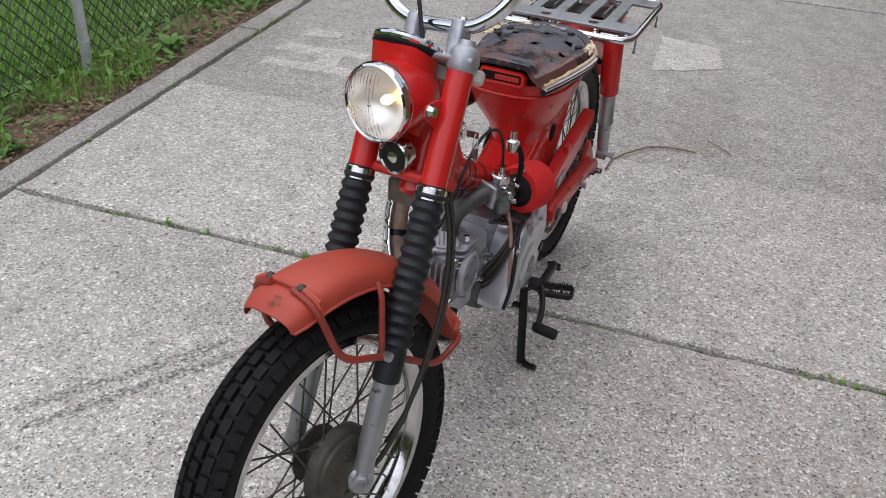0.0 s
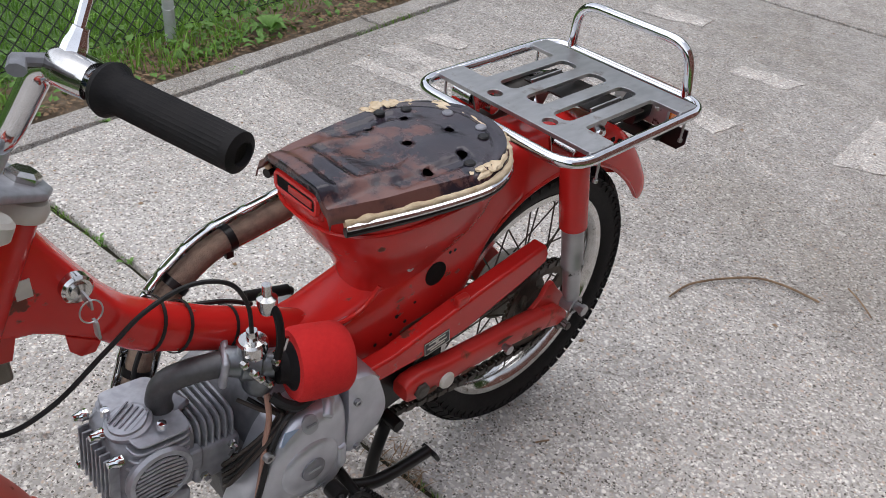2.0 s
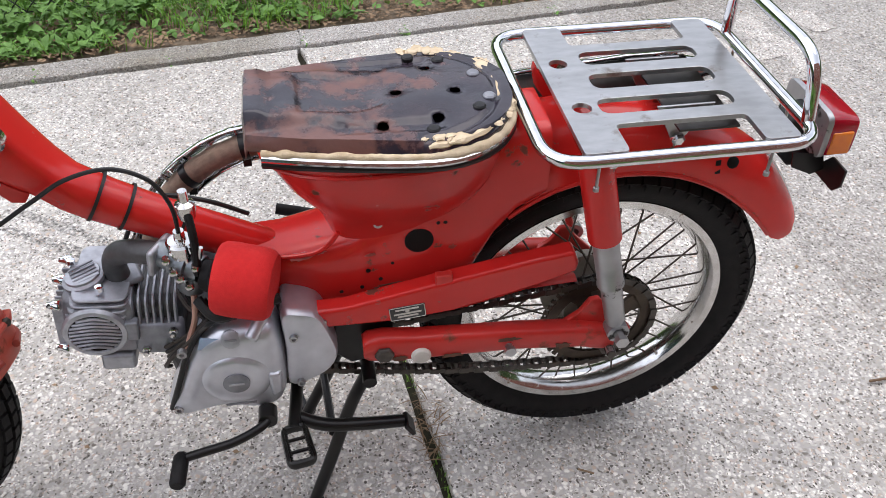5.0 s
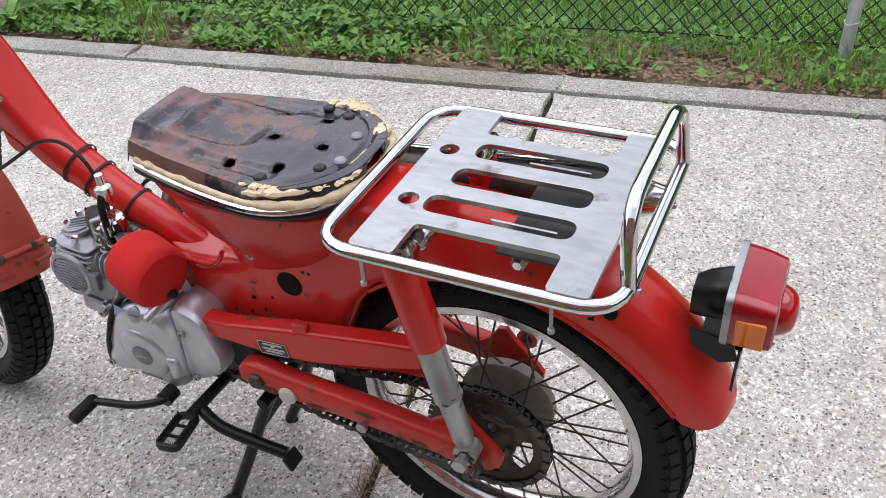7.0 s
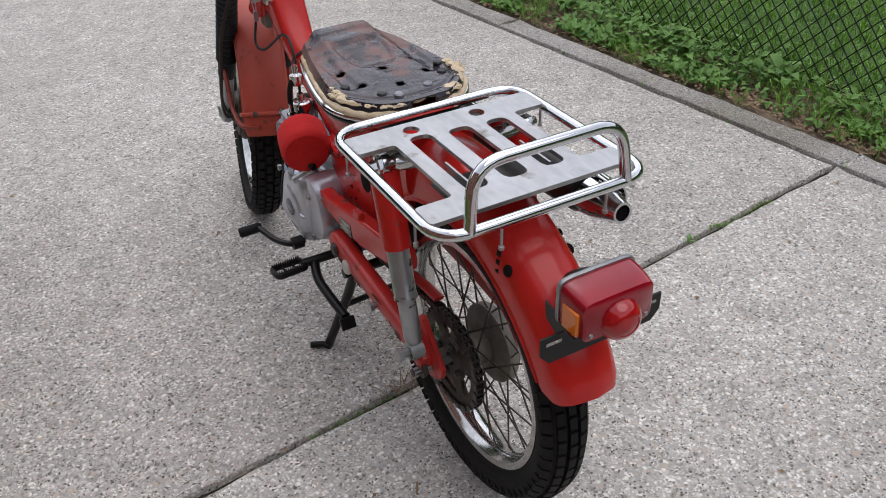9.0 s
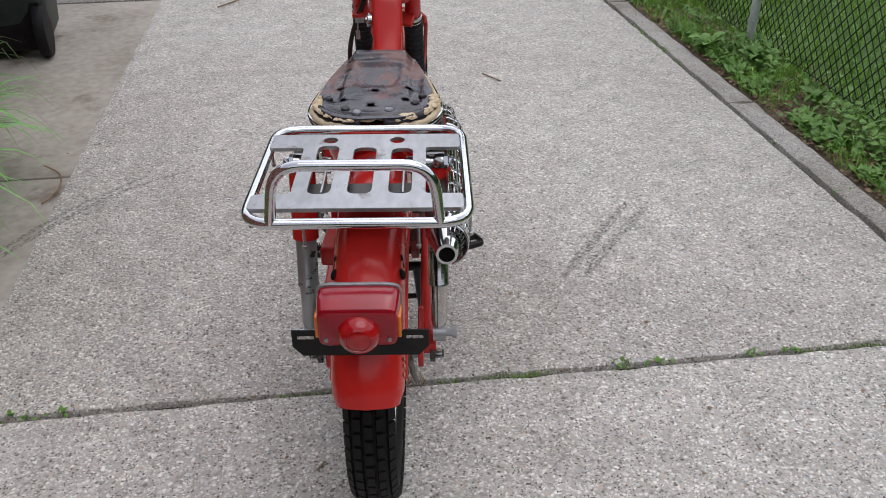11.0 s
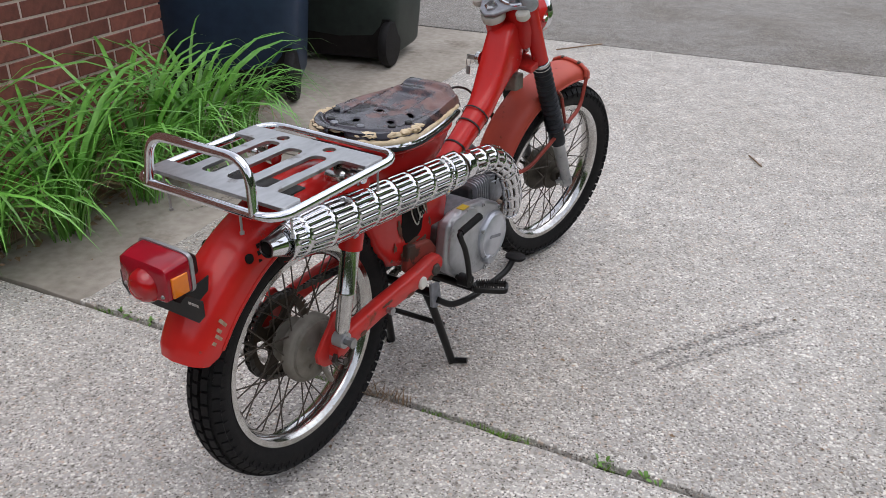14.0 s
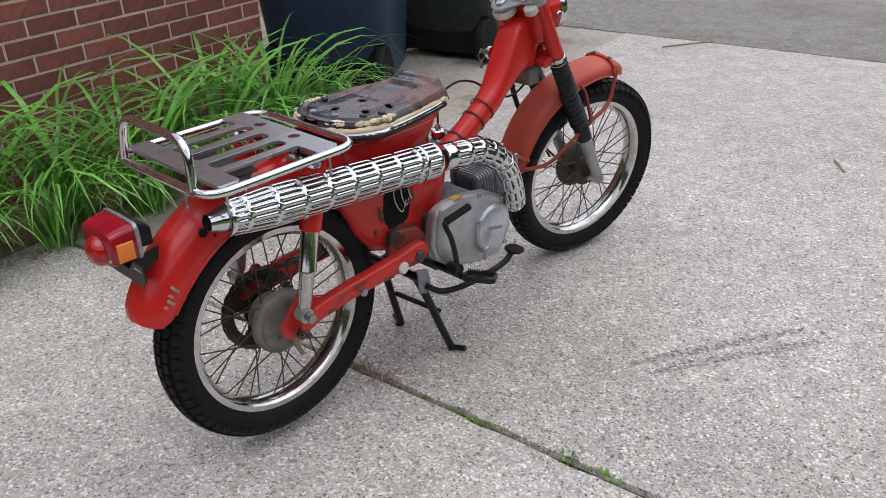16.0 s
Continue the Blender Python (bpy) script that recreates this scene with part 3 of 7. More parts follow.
leaf_scatter("bed_litter", 900, lambda g: (g.uniform(3.0, 3.6), g.uniform(-1.4, 1.4), 0.004 + g.random() * 0.01, 1.0), 0.03, M_LITTER, 6, "dry leaf litter under the daylilies", "leaf litter", 0.2)

BROAD = [leaf_mesh("leaf", rnd.uniform(0.13, 0.22), rnd.uniform(0.024, 0.036), rnd.uniform(1.3, 2.2), M_WEED, 7, 0.3, 0.22) for _ in range(5)]
for x, y, n, sc in ((-2.12, -0.36, 10, 0.75), (-2.28, -0.16, 9, 0.8), (-2.34, 0.35, 9, 0.6), (-2.47, 1.42, 12, 0.7), (-2.40, 0.9, 10, 0.6), (-2.36, 1.05, 9, 0.6), (-2.42, 3.10, 10, 0.5), (-2.12, -1.3, 10, 0.7), (-2.08, -2.0, 10, 0.7)):
    dock = tagged(empty("weed_plant", pose(x, y, 0.0)), "broad-leaved green weed growing at the kerb", "weed", "broad-leaved weeds")
    for i in range(n):
        part_mesh("leaf", rnd.choice(BROAD), M_WEED, dock, m=pose(0, 0, 0, rnd.uniform(-15, 15), rnd.uniform(0, 25), 360 * i / n + rnd.uniform(-20, 20)) @ Matrix.Diagonal((sc, sc, sc, 1)), smooth=False)
SMALL = [leaf_mesh("leaf", rnd.uniform(0.02, 0.038), rnd.uniform(0.0045, 0.007), rnd.uniform(1.4, 2.2), M_WEED, 4, 0.3, 0.2) for _ in range(4)]
for x, y, n in ((-1.15, 1.966, 9), (-1.22, 1.968, 7), (-1.56, 1.946, 9), (-1.46, 1.953, 6), (0.18, 2.056, 6), (-2.21, 2.80, 16), (-2.16, 2.26, 18), (-2.15, 1.93, 14), (-2.12, 1.52, 12), (-2.08, 1.12, 12), (0.28, 2.05, 10), (-2.06, 0.72, 10)):
    tuft = tagged(empty("weed_tuft", pose(x, y, -0.006)), "small green weed tuft in the concrete joint", "weed", "weed tufts in the joints")
    for i in range(n):
        part_mesh("leaf", rnd.choice(SMALL), M_WEED, tuft, m=pose(rnd.gauss(0, 0.022), rnd.gauss(0, 0.006), 0, rnd.uniform(-15, 15), rnd.uniform(0, 40), rnd.uniform(0, 360)) @ Matrix.Diagonal((0.65, 0.65, 0.65, 1)), smooth=False)

DRY = [leaf_mesh("leaf", rnd.uniform(0.03, 0.07), 0.0012, rnd.uniform(1.0, 2.4), M_LITTER, 4) for _ in range(4)]
dry = tagged(empty("dry_tuft", pose(-0.56, 2.008, -0.004)), "small tuft of dry brown grass in the slab joint", "dry grass")
for i in range(60):
    part_mesh("leaf", rnd.choice(DRY), M_LITTER, dry, m=pose(rnd.gauss(0, 0.035), rnd.gauss(0, 0.012), 0, rnd.uniform(-20, 20), rnd.uniform(0, 50), rnd.uniform(0, 360)), smooth=False)


# wheeled bins
def bin_wheel(parent, m):
    w = part("wheel", lathe([(0.095, -0.026), (0.118, -0.024), (0.124, -0.012), (0.124, 0.012), (0.118, 0.024), (0.095, 0.026)], m, 32), M_RUBBER, parent, "black solid rubber wheel")
    part("wheel_disc", lathe([(0.0, 0.020), (0.030, 0.024), (0.034, 0.018), (0.085, 0.014), (0.097, 0.020)], m, 28), M_BIN_GREEN, w)


def wheeled_bin(m, mat, label, h=1.02, wide=1.28):
    b = tagged(empty("wheeled_bin", m), label, "rubbish bin", "wheeled bins by the house")
    rings = [rounded_ring((0, 0, z), (1, 0, 0), (0, 1, 0), a * wide, c, 7, 32) for z, a, c in ((0.05, 0.235, 0.245), (0.07, 0.245, 0.255), (0.60, 0.280, 0.300), (h - 0.06, 0.300, 0.325), (h - 0.055, 0.325, 0.35), (h - 0.02, 0.325, 0.35))]
    part("body", loft(rings), mat, b, "tapered plastic bin body")
    part("lid", loft([rounded_ring((0, 0, z), (1, 0, 0), (0, 1, 0), a * wide, c, 7, 32) for z, a, c in ((h - 0.018, 0.335, 0.36), (h + 0.01, 0.335, 0.36), (h + 0.05, 0.26, 0.29))]), mat, b)
    part("handle", tube([(-0.28, 0.36, h - 0.03), (-0.28, 0.42, h - 0.01), (0.28, 0.42, h - 0.01), (0.28, 0.36, h - 0.03)], 0.016, 10), mat, b)
    part("wheel_well", box(-0.30, 0.30, 0.20, 0.262, 0.04, 0.26), M_DARK, b, smooth=False)
    part("axle", rod((-0.30, 0.245, 0.124), (0.30, 0.245, 0.124), 0.011, 10), M_STEEL, b)
    for s in (1, -1):
        bin_wheel(b, pose(s * (0.25 * wide - 0.027), 0.245, 0.124) @ pose(0, 0, 0, 0, 90 * s, 0))
    return b


wheeled_bin(pose(1.499, 0.152, 0, 0, 0, 31), M_BIN_BLUE, "navy blue plastic wheeled rubbish bin beside the wall")
wheeled_bin(pose(1.391, -0.736, 0, 0, 0, 12), M_BIN_GREEN, "dark green plastic wheeled rubbish bin")


# twigs, scuffs and specks on the slabs
def twig(points, r):
    ob = part("twig", tube(spline([(x, y, 0.004 + r) for x, y in points], 6), r, 6), M_LITTER)
    return tagged(ob, "thin dry brown twig lying on the drive", "twig", "twigs on the drive")


twig([(-0.492, 2.878), (-0.480, 2.978), (-0.398, 3.111), (-0.321, 3.155), (-0.223, 3.161)], 0.003)
twig([(-0.196, 3.283), (-0.15, 3.25), (-0.106, 3.208)], 0.002)
twig([(-1.007, -0.123), (-1.04, -0.075), (-1.078, -0.019)], 0.003)
twig([(0.372, -1.344), (0.29, -1.47), (0.184, -1.62)], 0.004)
twig([(0.66, 0.72), (0.58, 0.80), (0.55, 0.92), (0.57, 1.02)], 0.003)
twig([(-0.42, 2.25), (-0.405, 2.275)], 0.002)

M_SCUFF = material("dark_scuff", (0.12, 0.115, 0.11), (0.075, 0.075, 0.075), grain=80, rough=0.9)
_t = M_SCUFF.node_tree
_tc, _ns, _mr = _t.nodes.new("ShaderNodeTexCoord"), _t.nodes.new("ShaderNodeTexNoise"), _t.nodes.new("ShaderNodeMapRange")
_ns.inputs["Scale"].default_value, _ns.inputs["Detail"].default_value = 95, 4
_mr.inputs["From Min"].default_value, _mr.inputs["From Max"].default_value, _mr.inputs["To Max"].default_value = 0.42, 0.66, 0.60
_t.links.new(_tc.outputs["Object"], _ns.inputs["Vector"])
_t.links.new(_ns.outputs["Fac"], _mr.inputs["Value"])
_t.links.new(_mr.outputs[0], _t.nodes["Principled BSDF"].inputs["Alpha"])


def scuff(points, w):
    pts = spline([(x, y, 0.0008) for x, y in points], 6)
    rows = []
    for i, p in enumerate(pts):
        d = (pts[min(i + 1, len(pts) - 1)] - pts[max(i - 1, 0)]).normalized()
        q = Vector((-d.y, d.x, 0)) * w * (0.4 + 0.6 * math.sin(math.pi * (i + 0.3) / len(pts))) * (1 + 0.3 * noise.noise(p * 14))
        rows.append([p - q, p + q])
    ob = part("scuff_mark", loft(rows, closed_ring=False), M_SCUFF, smooth=False)
    return tagged(ob, "dark rubber scuff worn into the concrete", "stain", kind="structure")


leaf_scatter("drive_debris", 260, lambda g: (g.uniform(0.1, 2.9), g.uniform(-3.5, 3.2), 0.003, 1.0), 0.012, M_LITTER, 17, "tiny dry leaf scraps scattered on the concrete", "leaf litter", 0.1)
scuff([(-1.056, 1.571), (-1.173, 1.396), (-1.345, 1.150)], 0.017)
scuff([(-1.118, 1.580), (-1.213, 1.430), (-1.41, 1.170)], 0.016)
scuff([(0.63, 1.454), (0.582, 1.334), (0.485, 1.157), (0.40, 1.019), (0.298, 0.906), (0.137, 0.789)], 0.013)
scuff([(0.625, 1.36), (0.597, 1.299), (0.471, 1.063), (0.273, 0.821)], 0.011)


# ---- materials of the motorcycle ----
M_RED = material("worn_red_paint", (0.66, 0.025, 0.021), (0.52, 0.019, 0.016), grain=9, rough=0.24, coat=0.2, spec=0.32, bump=0.05, bump_scale=30, spots=(0.16, 0.045, 0.028), spot_scale=20, spot_at=0.635, spot_rough=0.8, spot_soft=0.03)
M_RED_FRAME = material("scuffed_red_paint", (0.60, 0.034, 0.027), (0.46, 0.025, 0.020), grain=12, rough=0.34, coat=0.15, spec=0.35, spots=(0.16, 0.06, 0.035), spot_scale=14, spot_at=0.60, spot_rough=0.85, spot_soft=0.08)
M_RED_FADED = material("sun_faded_red_paint", (0.52, 0.078, 0.044), (0.38, 0.048, 0.030), grain=10, rough=0.52, spots=(0.20, 0.055, 0.03), spot_scale=20, spot_at=0.62, spot_rough=0.9, spot_soft=0.06)
M_CHROME = material("chrome", (0.74, 0.75, 0.77), (0.62, 0.63, 0.65), grain=60, rough=0.09, metal=1.0, rough_vary=0.05)
M_CHROME_OLD = material("pitted_chrome", (0.66, 0.66, 0.65), (0.50, 0.49, 0.47), grain=70, rough=0.15, metal=1.0, spots=(0.28, 0.22, 0.16), spot_scale=60, spot_at=0.64, spot_rough=0.7)
M_ALLOY = material("cast_aluminium", (0.50, 0.515, 0.555), (0.34, 0.35, 0.38), grain=80, rough=0.45, metal=0.65, bump=0.12, bump_scale=700)
M_ALLOY_BRIGHT = material("satin_aluminium", (0.60, 0.615, 0.665), (0.48, 0.495, 0.54), grain=40, rough=0.33, metal=0.65, bump=0.10, bump_scale=600)
M_ALLOY_WORN = material("oxidised_aluminium", (0.50, 0.505, 0.52), (0.33, 0.335, 0.345), grain=30, rough=0.42, metal=0.6, bump=0.25, bump_scale=300, spots=(0.10, 0.09, 0.08), spot_scale=16, spot_at=0.62, spot_rough=0.75, spot_soft=0.14)
M_ALLOY_DARK = material("dull_cast_aluminium", (0.34, 0.35, 0.38), (0.21, 0.215, 0.235), grain=60, rough=0.55, metal=0.6, bump=0.2, bump_scale=600)
M_ALLOY_BLACK = material("smoked_aluminium", (0.15, 0.15, 0.155), (0.09, 0.09, 0.09), grain=60, rough=0.5, metal=0.6, bump=0.2, bump_scale=600)
M_ALLOY_DIRTY = material("corroded_aluminium", (0.30, 0.28, 0.245), (0.17, 0.155, 0.125), grain=35, rough=0.65, metal=0.5, bump=0.3, bump_scale=400)
M_HUB_DARK = material("grimy_hub", (0.11, 0.095, 0.075), (0.05, 0.043, 0.035), grain=35, rough=0.6, metal=0.5, bump=0.3, bump_scale=400)
M_STAY = material("dull_red_paint", (0.34, 0.045, 0.028), (0.22, 0.03, 0.02), grain=14, rough=0.5, spots=(0.10, 0.05, 0.03), spot_scale=18, spot_at=0.6)
M_SILVER = material("silver_paint", (0.42, 0.43, 0.44), (0.30, 0.31, 0.32), grain=30, rough=0.38, metal=0.7, spots=(0.07, 0.065, 0.06), spot_scale=24, spot_at=0.60, spot_rough=0.8)
M_BLACK = material("black_enamel", (0.006, 0.006, 0.007), (0.014, 0.013, 0.012), grain=40, rough=0.34, spec=0.3)
M_GREASE = material("greasy_brown_steel", (0.075, 0.055, 0.038), (0.035, 0.027, 0.020), grain=45, rough=0.5, metal=0.55, bump=0.2, bump_scale=300)
M_CHAIN = material("oily_steel", (0.05, 0.046, 0.042), (0.10, 0.09, 0.08), grain=90, rough=0.4, metal=0.7)
M_SPOKE = material("rusty_spoke", (0.13, 0.11, 0.09), (0.07, 0.06, 0.05), grain=80, rough=0.55, metal=0.7)
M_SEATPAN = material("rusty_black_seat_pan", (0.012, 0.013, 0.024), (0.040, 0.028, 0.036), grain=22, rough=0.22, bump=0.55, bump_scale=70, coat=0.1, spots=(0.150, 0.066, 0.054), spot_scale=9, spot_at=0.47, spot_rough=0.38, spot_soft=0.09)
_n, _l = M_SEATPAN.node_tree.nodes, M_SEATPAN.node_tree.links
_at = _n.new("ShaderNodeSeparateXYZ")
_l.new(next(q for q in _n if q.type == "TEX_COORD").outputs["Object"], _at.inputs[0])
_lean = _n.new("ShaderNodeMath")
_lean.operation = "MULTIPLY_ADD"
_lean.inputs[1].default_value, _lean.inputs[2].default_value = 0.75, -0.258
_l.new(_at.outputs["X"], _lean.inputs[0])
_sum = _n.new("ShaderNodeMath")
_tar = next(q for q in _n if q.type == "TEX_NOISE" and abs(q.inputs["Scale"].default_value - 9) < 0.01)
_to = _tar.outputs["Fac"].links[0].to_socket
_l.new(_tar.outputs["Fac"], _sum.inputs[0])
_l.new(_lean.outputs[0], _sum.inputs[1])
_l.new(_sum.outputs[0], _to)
M_GAITER = material("dusty_ribbed_rubber", (0.020, 0.022, 0.028), (0.012, 0.013, 0.016), grain=40, rough=0.5, bump=0.15, bump_scale=500, spec=0.3)
M_FOAM = material("old_yellow_foam", (0.74, 0.62, 0.44), (0.50, 0.37, 0.22), grain=50, rough=1.0, bump=1.0, bump_scale=150)
M_FILTER = material("bright_red_foam", (0.70, 0.022, 0.02), (0.62, 0.016, 0.016), grain=160, rough=0.95, bump=0.5, bump_scale=900)
M_WRAP = material("tan_heat_wrap", (0.30, 0.22, 0.16), (0.18, 0.13, 0.10), grain=90, rough=1.0, bump=0.8, bump_scale=500)
M_CABLE = material("black_cable", (0.012, 0.012, 0.012), (0.02, 0.02, 0.02), grain=50, rough=0.5, spec=0.3)
M_CABLE_BROWN = material("old_brown_cable", (0.045, 0.034, 0.026), (0.028, 0.022, 0.018), grain=40, rough=0.6)
M_HOSE = material("pink_fuel_hose", (0.42, 0.24, 0.18), (0.30, 0.17, 0.13), grain=40, rough=0.4)
M_WHITE = material("white_plastic", (0.66, 0.64, 0.58), (0.52, 0.50, 0.45), grain=40, rough=0.5)
M_LENS_RED = material("red_lens", (0.38, 0.004, 0.018), (0.27, 0.002, 0.012), grain=25, rough=0.07, coat=0.3, spec=0.5)
M_LENS_LOW = material("bright_red_lens", (0.50, 0.008, 0.012), (0.34, 0.004, 0.008), grain=60, rough=0.08, coat=0.6)
M_LENS_AMBER = material("amber_lens", (0.85, 0.22, 0.01), (0.75, 0.17, 0.01), grain=60, rough=0.16, coat=0.5)
M_GLASS_RIB = glassy("ribbed_lens_glass", (0.98, 0.98, 0.97), 0.06, 1.0, 1.12)
M_REFLECTOR = material("lamp_reflector", (0.88, 0.87, 0.84), (0.80, 0.79, 0.76), grain=30, rough=0.32, metal=0.75)
M_YELLOW = material("yellow_sticker", (0.80, 0.60, 0.05), (0.70, 0.5, 0.04), grain=40, rough=0.5)
M_STICKER = material("black_sticker", (0.02, 0.02, 0.02), (0.03, 0.03, 0.03), grain=40, rough=0.4)
M_BLUELABEL = material("pale_blue_label", (0.34, 0.46, 0.62), (0.30, 0.40, 0.55), grain=40, rough=0.5)
# emission stands in for the warm reflection in the headlamp
M_BULB_GLOW = bpy.data.materials.new("warm_reflection_glow")
M_BULB_GLOW.use_nodes = True
M_BULB_GLOW.node_tree.nodes["Principled BSDF"].inputs["Emission Color"].default_value = (1.0, 0.62, 0.22, 1)
M_BULB_GLOW.node_tree.nodes["Principled BSDF"].inputs["Emission Strength"].default_value = 4.0

# ---- the motorcycle: x forward from the rear axle, y to its left, z up ----
BIKE = pose(-0.5437, 2.2482, 0, 0, 0, -93.15)
bike = tagged(empty("motorcycle", BIKE), "old red step-through motorcycle with a stripped seat on its centre stand", "motorcycle")


def add(name, bm, mat, label="", bevel=0.0, m=None, parent=None, smooth=True, segs=2):
    return part(name, bm, mat, parent or bike, label, smooth, m, bevel, segs)


def mirrored(pts):
    return [(x, -y, z) for x, y, z in pts]


# wheels
def wheel(name, m, label, drum_left, knobs, hub_r, DROP):
    """A spoked wheel about the local y axis: rim, tyre, hub and spokes."""
    turn = pose(0, 0, 0, -90, 0, 0)  # the lathe's z becomes +y
    rim = add(name, lathe([(r - DROP, h) for r, h in ((0.221, -0.026), (0.233, -0.0265), (0.2345, -0.0225), (0.226, -0.020), (0.214, -0.013), (0.2115, 0), (0.214, 0.013), (0.226, 0.020), (0.2345, 0.0225),
                                                     (0.233, 0.0265), (0.221, 0.026), (0.2115, 0.016), (0.207, 0), (0.2115, -0.016))], turn, 72, closed=True), M_CHROME_OLD, label, m=m)
    prof = [(0.230, -0.021), (0.243, -0.033), (0.262, -0.0385), (0.278, -0.035), (0.288, -0.024), (0.291, 0.0), (0.288, 0.024), (0.278, 0.035), (0.262, 0.0385), (0.243, 0.033), (0.230, 0.021)]
    prof = [(r - DROP, h) for r, h in prof]
    add("tyre", lathe(prof, turn, 72, closed=True), M_RUBBER, "black knobbly rubber tyre", parent=rim)
    bm = bmesh.new()
    n = knobs
    for i in range(n):
        a0 = 2 * math.pi * i / n
        for row, (yc, r0, tilt) in enumerate(((-0.0330, 0.277, 46), (-0.0175, 0.2875, 16), (0.0, 0.290, 0), (0.0175, 0.2875, -16), (0.0330, 0.277, -46))):
            a = a0 + (math.pi / n if row % 2 else 0)
            half_a = 0.30 * 2 * math.pi / n * 0.29
            w = 0.0066 if row in (1, 2, 3) else 0.0075
            mk = Matrix.Rotation(-a, 4, "Y") @ Matrix.Translation((0, yc, r0 - DROP)) @ Matrix.Rotation(radians(tilt), 4, "X")
            box_into(bm, -half_a * 1.25, half_a * 1.25, -w, w, -0.004, 0.0075 if row in (1, 2, 3) else 0.006, mk)
        for sgn in (-1, 1):
            mk = Matrix.Rotation(-a0, 4, "Y") @ Matrix.Translation((0, sgn * 0.0375, 0.268 - DROP))
            box_into(bm, -0.004, 0.004, -0.002, 0.002, -0.006, 0.010, mk)
    tagged(add("tread_block", bm, M_RUBBER, parent=rim), kind="stuff")
    s = 1 if drum_left else -1
    hub = bmesh.new()
    lathe_into(hub, [(0.012, -0.052), (0.022, -0.05), (0.024, -0.032), (0.048, -0.030), (0.050, -0.024), (0.030, -0.018), (0.030, 0.010), (hub_r - 0.006, 0.016), (hub_r, 0.020), (hub_r, 0.034),
                     (hub_r - 0.004, 0.040), (hub_r - 0.010, 0.042), (hub_r - 0.012, 0.048), (hub_r - 0.028, 0.052), (0.026, 0.056), (0.020, 0.062), (0.012, 0.064)], turn @ (Matrix() if s > 0 else pose(0, 0, 0, 180, 0, 0)), 40)
    for k in range(5):
        a = 2 * math.pi * k / 5
        rod_into(hub, (math.cos(a) * 0.036, s * 0.050, math.sin(a) * 0.036), (math.cos(a) * 0.036, s * 0.058, math.sin(a) * 0.036), 0.005, 8)
    add("hub", hub, M_HUB_DARK if drum_left else M_ALLOY_DIRTY, "grimy dark drum hub" if drum_left else "corroded aluminium drum hub", parent=rim)
    me = bmesh.new()
    rod_into(me, (0, 0, 0), (0, 0, 1), 0.0017, 5)
    unit = bpy.data.meshes.new("spoke")
    me.to_mesh(unit)
    me.free()
    for k in range(36):
        side = 1 if k % 2 else -1
        big = side == s
        hr, hy = (hub_r - 0.003, side * 0.024) if big else (0.047, side * 0.027)
        a = 2 * math.pi * k / 36
        b = a + (0.62 if (k // 2) % 2 else -0.62) * (0.75 if big else 1.0)
        p, q = Vector((math.cos(b) * hr, hy, math.sin(b) * hr)), Vector((math.cos(a) * (0.212 - DROP), side * 0.004, math.sin(a) * (0.212 - DROP)))
        part_mesh("spoke", unit, M_SPOKE, rim, m=axis_m(p, q) @ Matrix.Diagonal((1, 1, (q - p).length, 1)), smooth=False)
    return rim


AXLE = (-0.0265, 0.304)
rear = wheel("rear_wheel", pose(AXLE[0], -0.004, AXLE[1]), "rear wheel with a chromed steel rim", False, 64, 0.074, 0.0165)
A = (1.150, 0.008, 0.286)
FORK = pose(*A) @ pose(0, 0, 0, 0, -27.5, 0) @ pose(0, 0, 0, 0, 0, -13)  # z along the fork, turned to the right
front = wheel("front_wheel", FORK @ pose(0, 0, 0, 0, 20, 0), "front wheel with a chromed steel rim, steered to one side", True, 64, 0.072, 0.0125)

# rear sprocket, chain and axle
SPY = 0.050
ON_AXLE = pose(AXLE[0], SPY, AXLE[1])
bm = bmesh.new()
lathe_into(bm, [(0.070, -0.003), (0.088, -0.003), (0.089, 0.0), (0.088, 0.003), (0.070, 0.003)], pose(0, 0, 0, -90, 0, 0), 60, closed=True)
lathe_into(bm, [(0.012, -0.004), (0.042, -0.004), (0.044, 0.0), (0.042, 0.004), (0.012, 0.004)], pose(0, 0, 0, -90, 0, 0), 36, closed=True)
for k in range(45):
    box_into(bm, -0.0030, 0.0030, -0.002, 0.002, 0.086, 0.0955, Matrix.Rotation(2 * math.pi * k / 45, 4, "Y"))
for k in range(4):
    loft_into(bm, [[Matrix.Rotation(radians(30 + 90 * k), 4, "Y") @ Vector((w * sx, y, z)) for w, z in ((0.017, 0.040), (0.013, 0.055), (0.019, 0.072)) for sx in (-1,)]
                   + [Matrix.Rotation(radians(30 + 90 * k), 4, "Y") @ Vector((w * sx, y, z)) for w, z in ((0.019, 0.072), (0.013, 0.055), (0.017, 0.040)) for sx in (1,)] for y in (-0.003, 0.003)])
sprocket = add("sprocket", bm, M_GREASE, "greasy brown rear sprocket with open windows", m=ON_AXLE, smooth=False)
for k in range(4):
    a = radians(75 + 90 * k)
    part("sprocket_bolt", lathe([(0.007, 0), (0.007, 0.005), (0.004, 0.009), (0, 0.009)], pose(math.sin(a) * 0.034, 0.004, math.cos(a) * 0.034, -90, 0, 0), 6), M_CHAIN, sprocket)


